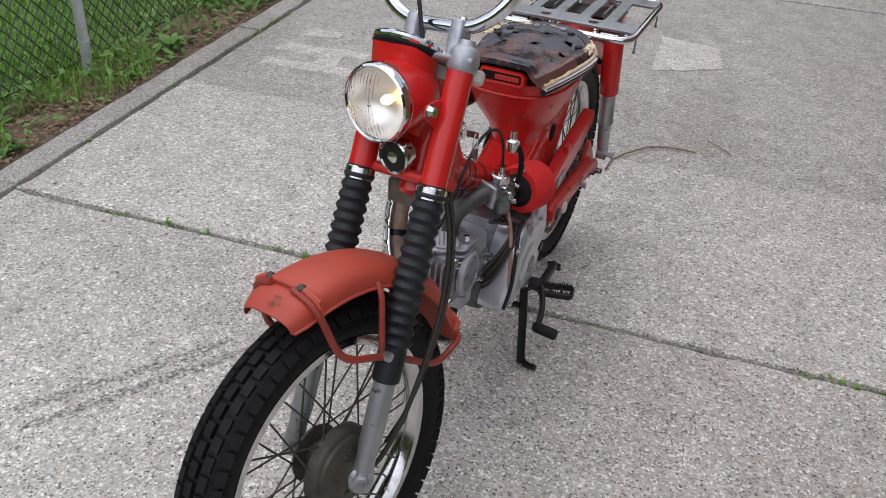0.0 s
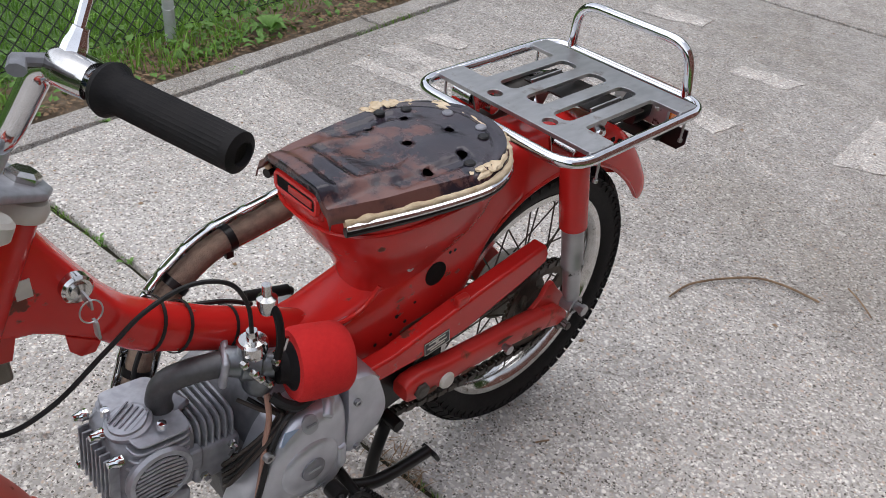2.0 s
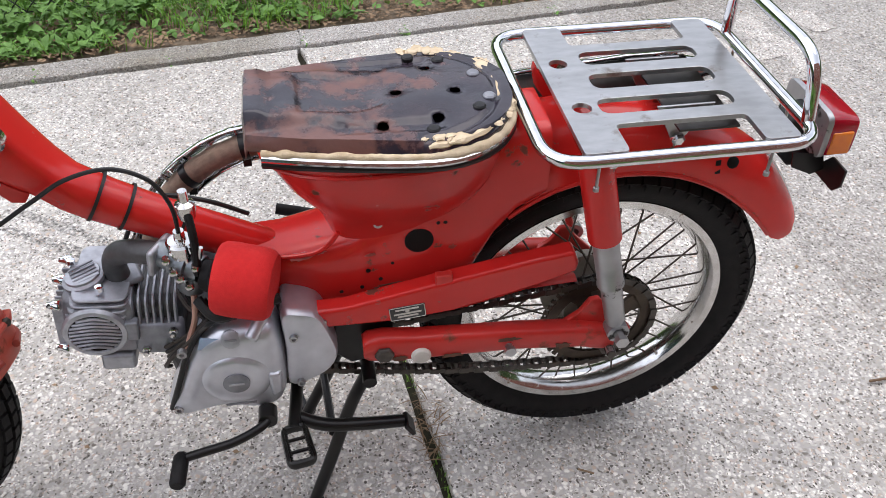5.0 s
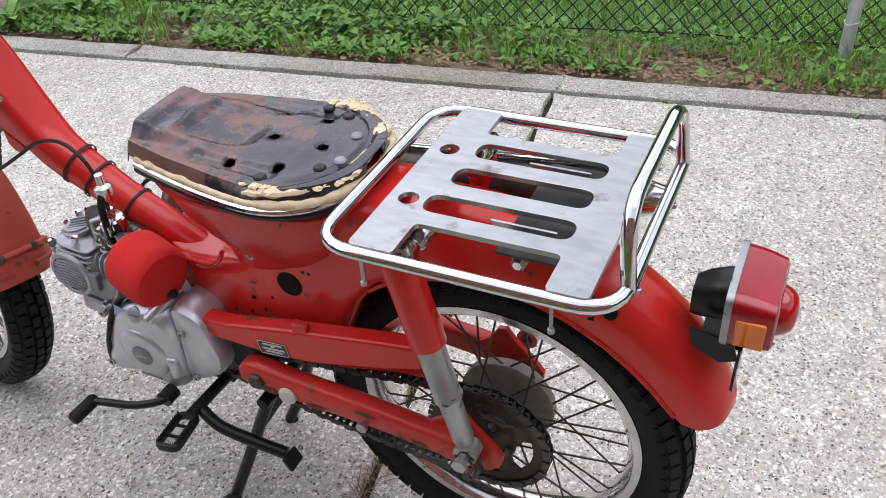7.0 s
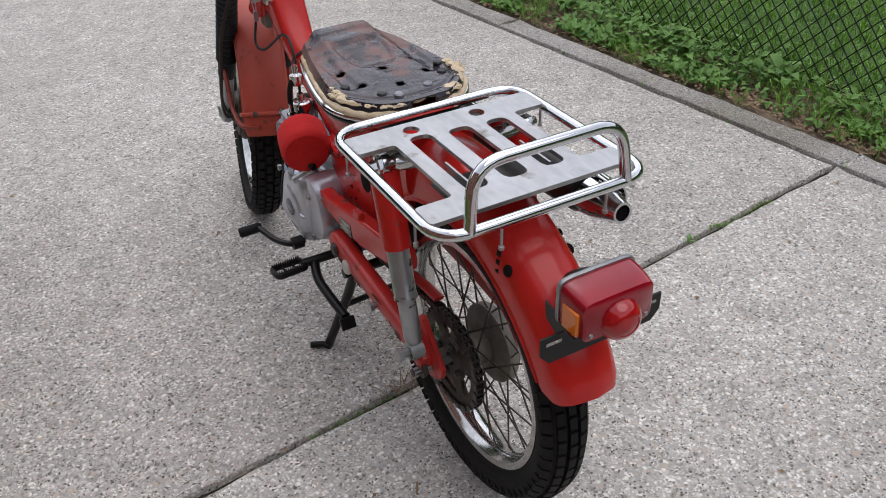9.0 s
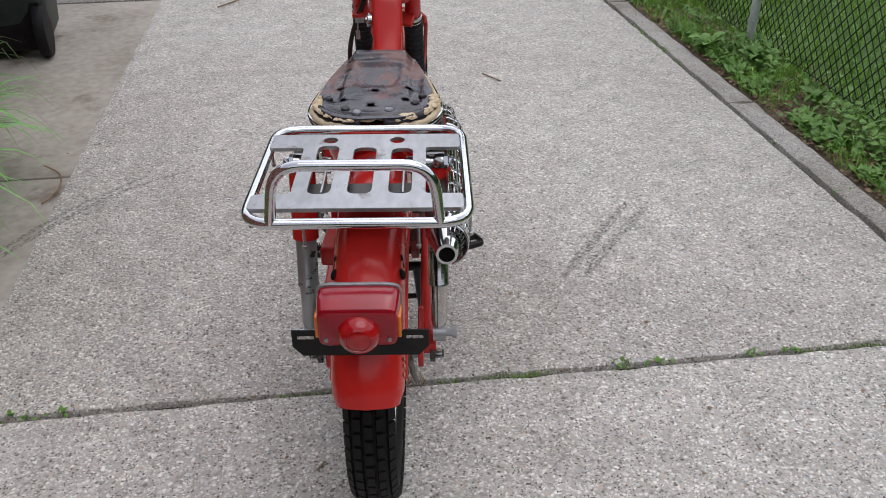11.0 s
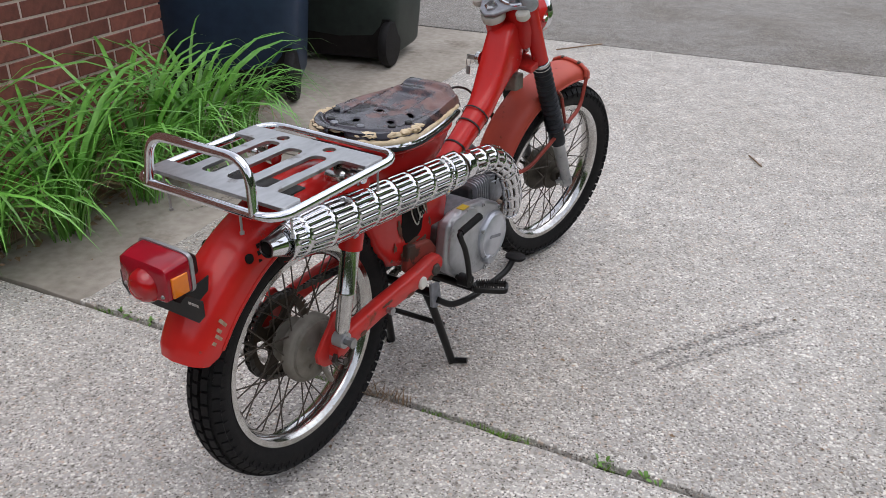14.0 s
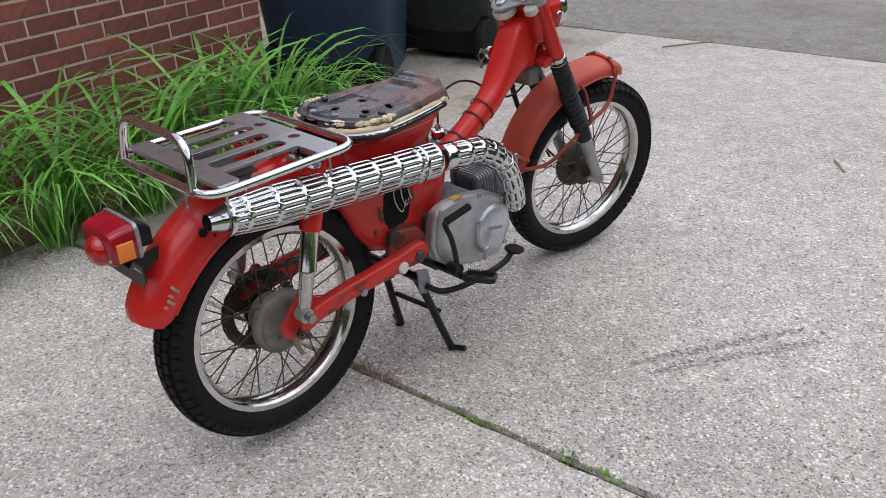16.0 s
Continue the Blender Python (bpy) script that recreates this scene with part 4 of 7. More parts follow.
def chain_path():
    r1, r2, c1, c2 = 0.0915, 0.034, Vector(AXLE), Vector((0.412, 0.300))
    d = (c2 - c1).normalized()
    nrm = Vector((-d.y, d.x))
    out = []
    for i in range(31):
        a = math.pi * i / 30
        out.append(c1 + r1 * (nrm * math.cos(a) - d * math.sin(a)))
    for i in range(1, 12):
        t = i / 12
        out.append(out[30].lerp(c2 - nrm * r2, t) + Vector((0, -0.012 * math.sin(math.pi * t))))
    for i in range(13):
        a = math.pi * i / 12
        out.append(c2 + r2 * (-nrm * math.cos(a) + d * math.sin(a)))
    return out + [out[0]]


loop = chain_path()
cum = [0.0]
for a, b in zip(loop, loop[1:]):
    cum.append(cum[-1] + (b - a).length)
bm = bmesh.new()
count = 104
for k in range(count):
    s = cum[-1] * k / count
    i = max(j for j in range(len(cum)) if cum[j] <= s + 1e-9)
    i = min(i, len(loop) - 2)
    p = loop[i].lerp(loop[i + 1], (s - cum[i]) / max(cum[i + 1] - cum[i], 1e-6))
    d = (loop[i + 1] - loop[i]).normalized()
    mk = Matrix.Translation((p.x, SPY, p.y)) @ Matrix.Rotation(-math.atan2(d.y, d.x), 4, "Y")
    w = 0.0075 if k % 2 else 0.0055
    for sy in (-1, 1):
        box_into(bm, -0.0075, 0.0075, sy * w - 0.0008, sy * w + 0.0008, -0.0052, 0.0052, mk)
    box_into(bm, 0.0035, 0.0085, -w, w, -0.0032, 0.0032, mk)
add("chain", bm, M_CHAIN, "oily black roller chain", smooth=False)

# swing arm, one leg a side, with axle lugs
for s in (1, -1):
    y = s * 0.098
    rings = []
    for x, z, h in ((0.352, 0.356, 0.014), (0.345, 0.356, 0.022), (0.322, 0.355, 0.026), (0.27, 0.350, 0.0235), (0.12, 0.343, 0.0205), (0.02, 0.332, 0.021), (-0.015, 0.322, 0.022), (-0.032, 0.316, 0.014)):
        rings.append(rounded_ring((x, y, z), (0, 0, 1), (0, 1, 0), h, 0.016, 4, 16))
    arm = add("swing_arm", loft(rings), M_RED_FRAME, "scuffed red swing arm leg")
    lug = prism([(0.046, 0.350), (0.022, 0.368), (0.008, 0.392), (-0.006, 0.394), (-0.022, 0.372), (-0.048, 0.345), (-0.066, 0.322), (-0.064, 0.304), (-0.048, 0.288), (-0.022, 0.280), (0.004, 0.292), (0.03, 0.312)], y - 0.012 * s - 0.004, y - 0.012 * s + 0.006)
    part("axle_lug", lug, M_RED_FRAME, arm, bevel=0.002)
    part("pivot_bolt", lathe([(0.015, 0), (0.015, 0.008), (0.011, 0.011), (0, 0.011)], pose(0.322, y + s * 0.012, 0.350, -90 * s, 0, 0), 6), M_CHAIN, arm, bevel=0.001)
    part("white_cap", lathe([(0.015, 0), (0.015, 0.006), (0.012, 0.009), (0, 0.009)], pose(0.268, y + s * 0.013, 0.340, -90 * s, 0, 0), 20), M_WHITE, arm, "round white plastic cap")
    part("adjuster_bolt", lathe([(0.006, 0), (0.006, 0.012), (0.009, 0.012), (0.009, 0.018), (0, 0.018)], pose(0.135, y + s * 0.013, 0.338, -90 * s, 0, 0), 8), M_STEEL, arm)
    add("axle_nut", lathe([(0.016, 0), (0.016, 0.010), (0.009, 0.010), (0.008, 0.026), (0, 0.026)], pose(AXLE[0], y + s * 0.004, AXLE[1], -90 * s, 0, 0), 6), M_CHAIN, bevel=0.001)
    # shock absorber
    top, low = Vector((0.050, s * 0.120, 0.690)), Vector((-0.028, s * 0.120, 0.356))
    ax = (low - top)
    at = lambda t: top + ax * t
    sh = add("shock_absorber", lathe([(0.010, 0.0), (0.018, 0.004), (0.0225, 0.014), (0.0235, 0.03), (0.0235, ax.length * 0.45), (0.0215, ax.length * 0.455)], axis_m(top, low), 24), M_RED, "red tube shroud of the shock absorber")
    L = ax.length
    part("damper_body", lathe([(0.0188, L * 0.44), (0.0188, L * 0.70), (0.0200, L * 0.705), (0.0200, L * 0.715), (0.0158, L * 0.72), (0.0152, L * 0.93), (0.012, L * 0.96)], axis_m(top, low), 22), M_CHROME_OLD if s < 0 else M_SILVER, sh, "silver damper body with flaked paint" if s > 0 else "chromed damper body")
    part("damper_eye", lathe([(0.009, -0.012), (0.017, -0.012), (0.017, 0.012), (0.009, 0.012)], pose(*low, 90, 0, 0), 18, closed=True), M_SILVER, sh)
    part("damper_bolt", lathe([(0.008, 0), (0.008, 0.02), (0.011, 0.02), (0.011, 0.028), (0, 0.028)], pose(low.x, low.y + s * 0.004, low.z, -90 * s, 0, 0), 6), M_STEEL, sh)
    part("top_eye", lathe([(0.010, -0.02), (0.018, -0.02), (0.018, 0.02), (0.010, 0.02)], pose(top.x, top.y - s * 0.01, top.z - 0.002, 90, 0, 0), 18), M_CHROME_OLD, sh)
add("rear_axle", rod((AXLE[0], -0.125, AXLE[1]), (AXLE[0], 0.125, AXLE[1]), 0.008, 10), M_STEEL)
add("brake_arm", tube([(AXLE[0], -0.062, 0.304), (-0.022, -0.068, 0.255), (-0.012, -0.074, 0.228)], 0.006, 8), M_ALLOY_DIRTY)
add("brake_stay", tube([(0.02, 0.045, 0.40), (0.10, 0.050, 0.40), (0.20, 0.06, 0.385)], 0.011, 8, flat=0.4), M_RED_FRAME)

# pressed-steel frame: body, spine and rear mudguard
rings = []
for x, zb, zt, w in ((0.505, 0.466, 0.508, 0.030), (0.485, 0.430, 0.505, 0.041), (0.455, 0.385, 0.503, 0.050), (0.42, 0.362, 0.510, 0.055), (0.36, 0.345, 0.524, 0.059), (0.29, 0.350, 0.566, 0.062), (0.23, 0.372, 0.646, 0.062),
                     (0.190, 0.428, 0.674, 0.063), (0.172, 0.466, 0.677, 0.0635), (0.155, 0.502, 0.680, 0.064), (0.125, 0.543, 0.684, 0.064), (0.085, 0.570, 0.684, 0.064)):
    rings.append(rounded_ring((x, 0, (zb + zt) / 2), (0, 0, 1), (0, 1, 0), (zt - zb) / 2, w, 5.0, 40))
body = add("frame_body", loft(rings), M_RED, "glossy red pressed-steel frame body with chips and holes")


def guard_section(theta, r_in, r_out, w, ridge):
    """One cross-section of a mudguard as points from edge to edge, inside and out."""
    c, s = math.cos(theta), math.sin(theta)
    shape = []
    for i in range(21):
        a = math.pi * i / 20
        y = -w * math.copysign(abs(math.cos(a)) ** 0.72, math.cos(a))
        shape.append((y, r_in + (r_out - r_in) * math.sin(a) ** 0.72 + ridge * math.exp(-(y / (0.2 * w)) ** 2)))
    outer = [(y, r) for y, r in shape]
    inner = [(y * 0.965, r - 0.003 if abs(y) < w * 0.9 else r) for y, r in reversed(shape)]
    return [Vector((c * r, y, s * r)) for y, r in outer + inner]


def interp(table, t):
    for (a, *va), (b, *vb) in zip(table, table[1:]):
        if a <= t <= b:
            f = (t - a) / (b - a)
            f = f * f * (3 - 2 * f) if len(va) > 9 else f
            return [p + (q - p) * f for p, q in zip(va, vb)]
    return list(table[-1][1:]) if t > table[-1][0] else list(table[0][1:])


table = [(60, 0.270, 0.398, 0.064), (75, 0.282, 0.382, 0.0635), (90, 0.288, 0.372, 0.062), (110, 0.296, 0.370, 0.059), (135, 0.304, 0.376, 0.058), (151, 0.314, 0.376, 0.058), (155, 0.320, 0.375, 0.056), (157.5, 0.332, 0.368, 0.050)]
rings = [guard_section(radians(t), *interp(table, t)[:3], 0.0035) for t in [66 + i * 91.5 / 30 for i in range(31)]]
guard = add("rear_mudguard", loft(rings), M_RED, "red rear mudguard with scraped paint", m=pose(0, -0.008, 0.303))
for s in (1, -1):
    edge = [(math.cos(radians(t)) * interp(table, t)[0], s * interp(table, t)[2], 0.303 + math.sin(radians(t)) * interp(table, t)[0]) for t in range(60, 154, 4)]
    add("rolled_edge", tube(edge, 0.0035, 6), M_RED_FRAME, parent=guard, m=pose(0, 0, -0.303))
    part("mudguard_bolt", lathe([(0.009, 0), (0.009, 0.003), (0.005, 0.006), (0, 0.006)], pose(-0.190, s * 0.052, 0.287, -72 * s, 0, 0), 12), M_DARK, guard)
    for k in range(3):
        part("slot", box(-0.004, 0.004, -0.001, 0.001, -0.004, 0.004), M_DARK, guard, m=pose(-0.166 - 0.001 * k, s * (0.0535 + 0.0015 * k), 0.303 - k * 0.013, s * 14, 0, 0), smooth=False)
# near-black inner sheet that puts the shade under the mudguard into colour
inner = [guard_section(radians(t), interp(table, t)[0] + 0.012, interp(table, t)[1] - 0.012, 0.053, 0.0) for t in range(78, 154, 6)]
add("inner_guard_shade", loft(inner), M_DARK, m=pose(0, -0.008, 0.303))

M_DECAL = material("worn_cream_lettering", (0.50, 0.42, 0.30), (0.34, 0.14, 0.08), grain=90, rough=0.7)
for k, (t, r0, ln) in enumerate(((143.5, 0.336, 0.022), (146.0, 0.338, 0.012), (148.0, 0.334, 0.018), (150.0, 0.340, 0.008))):
    a = radians(t)
    part("lettering_bar", box(-0.003, 0.003, -0.0010, 0.0010, -ln / 2, ln / 2), M_DECAL, guard, m=Matrix.Translation((math.cos(a) * r0, -0.0572, math.sin(a) * r0)) @ Matrix.Rotation(math.pi / 2 - a + 0.3, 4, "Y"), smooth=False)

# spine from the body up to the steering head
rings = [rounded_ring((x, 0, (zb + zt) / 2), (0, 0, 1), (0, 1, 0), (zt - zb) / 2, w, p, 28) for x, zb, zt, w, p in (
    (0.45, 0.440, 0.498, 0.027, 2.1), (0.53, 0.478, 0.542, 0.028, 2.1), (0.60, 0.513, 0.579, 0.0285, 2.1), (0.66, 0.546, 0.616, 0.030, 2.2), (0.70, 0.571, 0.643, 0.032, 2.6), (0.722, 0.591, 0.669, 0.034, 3.4),
    (0.747, 0.619, 0.710, 0.036, 4.0), (0.772, 0.640, 0.755, 0.037, 5.5), (0.793, 0.657, 0.790, 0.037, 6.5), (0.815, 0.668, 0.806, 0.036, 6.5), (0.855, 0.674, 0.806, 0.034, 6.0), (0.878, 0.688, 0.788, 0.026, 4.0))]
spine = add("spine_tube", loft(rings), M_RED, "red spine tube rising to the steering head")
for x, z, r in ((0.585, 0.538, 0.0305), (0.648, 0.574, 0.0325), (0.682, 0.596, 0.0345)):
    part("cable_tie", lathe([(r, -0.0022), (r + 0.0012, -0.0022), (r + 0.0012, 0.0022), (r, 0.0022)], axis_m((x, 0, z), (x + 0.86, 0, z + 0.5)), 24, closed=True), M_CABLE, spine, "black cable tie")
part("bracket_tab", prism([(0.750, 0.630), (0.785, 0.655), (0.784, 0.632), (0.774, 0.620), (0.758, 0.618)], 0.030, 0.034), M_RED_FRAME, spine, bevel=0.001)
part("bracket_tab", prism([(0.83, 0.682), (0.875, 0.692), (0.872, 0.655), (0.84, 0.650)], 0.028, 0.032), M_RED_FRAME, spine, bevel=0.001)
part("sticker", box(-0.008, 0.008, -0.0006, 0.0006, -0.011, 0.011), M_WHITE, spine, "small stained paper label", m=pose(0.815, 0.0372, 0.735), smooth=False)
STEER = FORK @ Matrix.Translation((-0.004, 0.0, -0.016))  # the legs' own middle line
head_tube = add("steering_head", lathe([(0.024, 0), (0.029, 0.006), (0.027, 0.014), (0.0255, 0.170), (0.0255, 0.190)], axis_m(STEER @ Vector((-0.060, 0, 0.460)), STEER @ Vector((-0.060, 0, 0.665))), 24), M_RED, "red steering head tube")
part("head_rubber", lathe([(0.024, 0.184), (0.031, 0.186), (0.032, 0.197), (0.028, 0.204), (0.022, 0.205)], axis_m(STEER @ Vector((-0.060, 0, 0.460)), STEER @ Vector((-0.060, 0, 0.665))), 24), M_WHITE, head_tube, "perished pale rubber collar")
lock = add("ignition_lock", lathe([(0.017, 0), (0.017, 0.010), (0.014, 0.013), (0.010, 0.013), (0.010, 0.016), (0, 0.016)], pose(0.767, 0.036, 0.718, -90, 0, 0), 20), M_CHROME_OLD, "chromed ignition lock with its key hanging in it")
part("key", box(-0.0012, 0.0012, 0, 0.022, -0.006, 0.006), M_STEEL, lock, m=pose(0.767, 0.056, 0.718), smooth=False)
part("key_ring", tube([(0.767 + 0.012 * math.sin(a), 0.073, 0.707 + 0.014 * math.cos(a)) for a in [2 * math.pi * i / 16 for i in range(16)]], 0.001, 5, closed=True), M_STEEL, lock)
part("key_tag", box(-0.0015, 0.0015, -0.005, 0.005, -0.022, 0.0), M_STEEL, lock, m=pose(0.765, 0.073, 0.694))
add("regulator_box", box(0.842, 0.884, -0.03, 0.03, 0.622, 0.664), M_ALLOY_DIRTY, "grimy cast regulator under the head", bevel=0.004)

# bowl below the seat
rings = []
for z, x0, x1, w, p in ((0.692, 0.135, 0.468, 0.111, 2.75), (0.672, 0.138, 0.464, 0.111, 2.75), (0.645, 0.142, 0.452, 0.107, 2.75), (0.615, 0.150, 0.436, 0.098, 2.8), (0.588, 0.160, 0.418, 0.087, 2.6), (0.566, 0.175, 0.402, 0.074, 2.5), (0.548, 0.190, 0.394, 0.064, 2.5), (0.526, 0.200, 0.386, 0.058, 2.6), (0.500, 0.210, 0.378, 0.050, 2.8)):
    rings.append(rounded_ring(((x0 + x1) / 2, 0, z), (1, 0, 0), (0, 1, 0), (x1 - x0) / 2, w, p, 40))
bowl = add("fuel_tank", loft(rings), M_RED, "deep red fuel tank bowl below the seat")
part("seam", tube([(p.x, p.y, p.z - 0.006) for p in rings[1]], 0.003, 6, closed=True), M_RED, bowl)
# near-black block painted as the shadow below the seat nose
part("tank_slot_shade", box(0.4605, 0.4695, -0.038, 0.042, 0.695, 0.713), M_DARK, bowl, "dark block for the shade below the seat nose")
part("tank_slot_frame", tube(round_path([(0.467, -0.042, 0.692), (0.467, 0.046, 0.692), (0.467, 0.046, 0.716), (0.467, -0.042, 0.716)], 0.008, 4, True), 0.0045, 6, closed=True), M_RED, bowl)
part("slot_bar", box(0.4685, 0.4715, -0.012, 0.038, 0.699, 0.709), M_RED_FRAME, bowl, bevel=0.001)
part("tank_front", prism([(0.40, 0.680), (0.466, 0.680), (0.464, 0.713), (0.44, 0.713), (0.40, 0.70)], -0.05, 0.05), M_RED, bowl, bevel=0.005)

# seat pan stripped to its rusty steel, foam and chromed trim
HOLES = [(0.306, 0.072), (0.300, -0.064), (0.282, 0.002), (0.205, 0.006), (0.236, 0.064), (0.236, -0.060)]


def seat_w(x):
    if x < 0.25:
        return 0.124 * math.sqrt(max(0.0, 1 - ((0.25 - x) / 0.118) ** 2)) ** 0.85
    return 0.124 - 0.042 * ((x - 0.25) / 0.22) ** 1.5


def ramp(v, a, b):
    t = min(max((v - a) / (b - a), 0.0), 1.0)
    return t * t * (3 - 2 * t)


def seat_z(x, y):
    """The pressed sheet: a boxy raised nose, a deep trough behind it, side flutes."""
    z = 0.714 + 0.006 * math.cos(min(abs(y) / 0.12, 1) * math.pi / 2)
    nose = 1 - ramp(abs(y), 0.050, 0.072)
    z += nose * (0.009 * ramp(x, 0.310, 0.400) + 0.004 * ramp(x, 0.404, 0.420) + 0.006 * ramp(x, 0.440, 0.455))
    trough = (1 - ramp(abs(y) + 0.25 * max(0.0, 0.36 - x), 0.040, 0.052)) * ramp(x, 0.290, 0.325) * (1 - ramp(x, 0.400, 0.412))
    z -= 0.006 * trough
    for y0 in (0.078, -0.078):
        z -= 0.0045 * ramp(x, 0.225, 0.24) * (1 - ramp(x, 0.36, 0.375)) * (1 - ramp(abs(y - y0), 0.007, 0.014))
    rim = abs(math.hypot((x - 0.26) / 0.108, y / 0.108) - 1)
    if x < 0.26:
        z -= 0.003 * (1 - ramp(rim, 0.02, 0.06))
    return z + 0.0022 * noise.noise((x * 22, y * 22, 0.3))


bm = bmesh.new()
NX, NY = 84, 60
grid = []
for i in range(NX + 1):
    x = 0.133 + (0.472 - 0.133) * (i / NX) ** 1.25
    w = max(seat_w(x), 0.004)
    row = []
    for j in range(NY + 1):
        t = -1 + 2 * j / NY
        y = t * w
        z = seat_z(x, y)
        edge = max(0, (abs(t) - 0.90) / 0.10)
        z -= (0.014 + 0.012 * ramp(x, 0.22, 0.30) * (1 - 0.7 * ramp(x, 0.40, 0.46))) * edge ** 1.3
        for hx, hy in HOLES:
            d = math.hypot(x - hx, y - hy)
            if 0.0045 < d < 0.0105:
                k = 0.0075 / d
                if abs(d - 0.0075) < 0.003:
                    x, y = hx + (x - hx) * k, hy + (y - hy) * k
                    z -= 0.0015
        row.append(bm.verts.new((x, y, z)))
        x = 0.133 + (0.472 - 0.133) * (i / NX) ** 1.25
    grid.append(row)
for i in range(NX):
    for j in range(NY):
        q = (grid[i][j], grid[i + 1][j], grid[i + 1][j + 1], grid[i][j + 1])
        c = sum((v.co for v in q), Vector()) / 4
        if all(math.hypot(c.x - hx, c.y - hy) > 0.0066 for hx, hy in HOLES):
            bm.faces.new(q)
lip = [grid[NX][j] for j in range(NY + 1)]
low = [bm.verts.new((v.co.x + 0.003, v.co.y * 1.01, v.co.z - 0.010)) for v in lip]
for j in range(NY):
    bm.faces.new((lip[j], lip[j + 1], low[j + 1], low[j]))
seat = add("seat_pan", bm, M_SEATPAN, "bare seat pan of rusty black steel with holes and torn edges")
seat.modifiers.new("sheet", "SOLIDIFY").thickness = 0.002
# near-black sheet under the pan gives its holes their shade by colour
part("seat_hollow_shade", box(0.17, 0.45, -0.085, 0.085, 0.696, 0.701), M_DARK, seat, smooth=False)
for x, y in ((0.246, 0.090), (0.182, 0.052), (0.165, 0.030), (0.175, -0.030), (0.215, -0.078), (0.255, -0.092)):
    part("rubber_stud", lathe([(0.0085, -0.004), (0.0085, 0.0015), (0.0065, 0.0035), (0, 0.004)], pose(x, y, seat_z(x, y)), 14), M_BLACK if x > 0.18 else M_ALLOY_DARK, seat)
outline = [(x, seat_w(x)) for x in [0.455 - 0.02 * i for i in range(15)]] + [(0.158, seat_w(0.158)), (0.146, seat_w(0.146)), (0.137, seat_w(0.137))]
loop = [(x, y, 0) for x, y in outline] + [(0.131, 0, 0)] + [(x, -y, 0) for x, y in reversed(outline)]
bm = bmesh.new()
rnd = random.Random(7)
pts = spline([(x, y * 0.98, 0.697) for x, y, _ in loop], 4)
tube_into(bm, [p + Vector((0, 0, 0.003 * noise.noise(p * 40))) for p in pts], [0.0040 + 0.0035 * abs(noise.noise(p * 55 + Vector((3, 1, 2)))) + (0.004 if p.x < 0.24 else 0.0) * (0.6 + 0.5 * noise.noise(p * 35)) for p in pts], 10)
crust = [p for p in spline([(x, y, 0) for x, y, _ in loop], 5) if p.x < 0.255]
crust = [Vector((0.262 + (p.x - 0.262) * 0.90, p.y * 0.92, 0)) for p in crust]
tube_into(bm, [Vector((p.x, p.y, seat_z(p.x, p.y) - 0.006 + 0.003 * noise.noise(p * 60))) for p in crust], [0.0085 + 0.0075 * noise.noise(p * 48 + Vector((1, 4, 2))) for p in crust], 8, flat=0.6)
part("foam_edge", bm, M_FOAM, seat, "crumbling yellow foam along the seat edge")
for k in range(46):
    a = rnd.uniform(-2.0, 2.0)
    x = 0.138 + 0.115 * (1 - math.cos(a)) * 0.8 + rnd.uniform(0.0, 0.012)
    y = math.copysign(max(seat_w(x) - rnd.uniform(0.002, 0.018), 0), a) if abs(a) > 0.15 else rnd.uniform(-0.04, 0.04)
    r = rnd.uniform(0.003, 0.0085)
    b2 = bmesh.new()
    bmesh.ops.create_icosphere(b2, subdivisions=2, radius=r)
    for v in b2.verts:
        v.co *= 1 + 0.9 * noise.noise(v.co * 300 + Vector((k, 0, 0)))
        v.co.z *= 0.4
    part("foam_crumb", b2, M_FOAM, seat, m=pose(x, y, 0.712 + r * 0.2))
part("chrome_trim", tube(spline([(x, y * 1.03, 0.691) for x, y, _ in loop[:-1]], 4), 0.0048, 8), M_CHROME, seat, "bright chromed trim strip")
part("seat_base", tube(spline([(x, y * 1.0, 0.684) for x, y, _ in loop], 3), 0.007, 8), M_BLACK, seat)

# holes, openings and small fittings on the body
add("round_hole", lathe([(0.0, 0.0), (0.0205, 0.0), (0.0205, 0.0012), (0.018, 0.0018), (0, 0.0012)], pose(0.262, 0.0615, 0.517, -90, 0, 0), 24), M_DARK, "round black hole in the frame side")
add("frame_bolt", lathe([(0.0035, 0), (0.0065, 0), (0.0065, 0.005), (0.0035, 0.006)], pose(0.318, 0.061, 0.555, -90, 0, 0), 12, closed=True), M_WHITE)
for x, z, r in ((0.235, 0.545, 0.003), (0.225, 0.545, 0.003), (0.335, 0.470, 0.0035), (0.318, 0.452, 0.003), (0.345, 0.440, 0.003), (0.300, 0.480, 0.0025), (0.375, 0.435, 0.003)):
    add("small_hole", lathe([(0, 0), (r, 0), (r, 0.001), (0, 0.001)], pose(x, 0.0612, z, -90, 0, 0), 10), M_DARK)
opening = add("side_opening", prism([(0.262, 0.452), (0.268, 0.505), (0.290, 0.534), (0.325, 0.538), (0.348, 0.520), (0.352, 0.470), (0.342, 0.430), (0.312, 0.412), (0.280, 0.420)], -0.0635, -0.055), M_DARK, "open frame side with loose wires", bevel=0.002)
for k in range(5):
    part("loose_wire", tube(spline([(0.30 + 0.010 * k, -0.064, 0.525), (0.295 + 0.012 * k, -0.070, 0.49), (0.315 + 0.008 * k, -0.071, 0.455 + 0.006 * k), (0.335 + 0.004 * k, -0.067, 0.48)], 5), 0.0016, 5), M_CABLE if k % 2 else M_WHITE, opening)
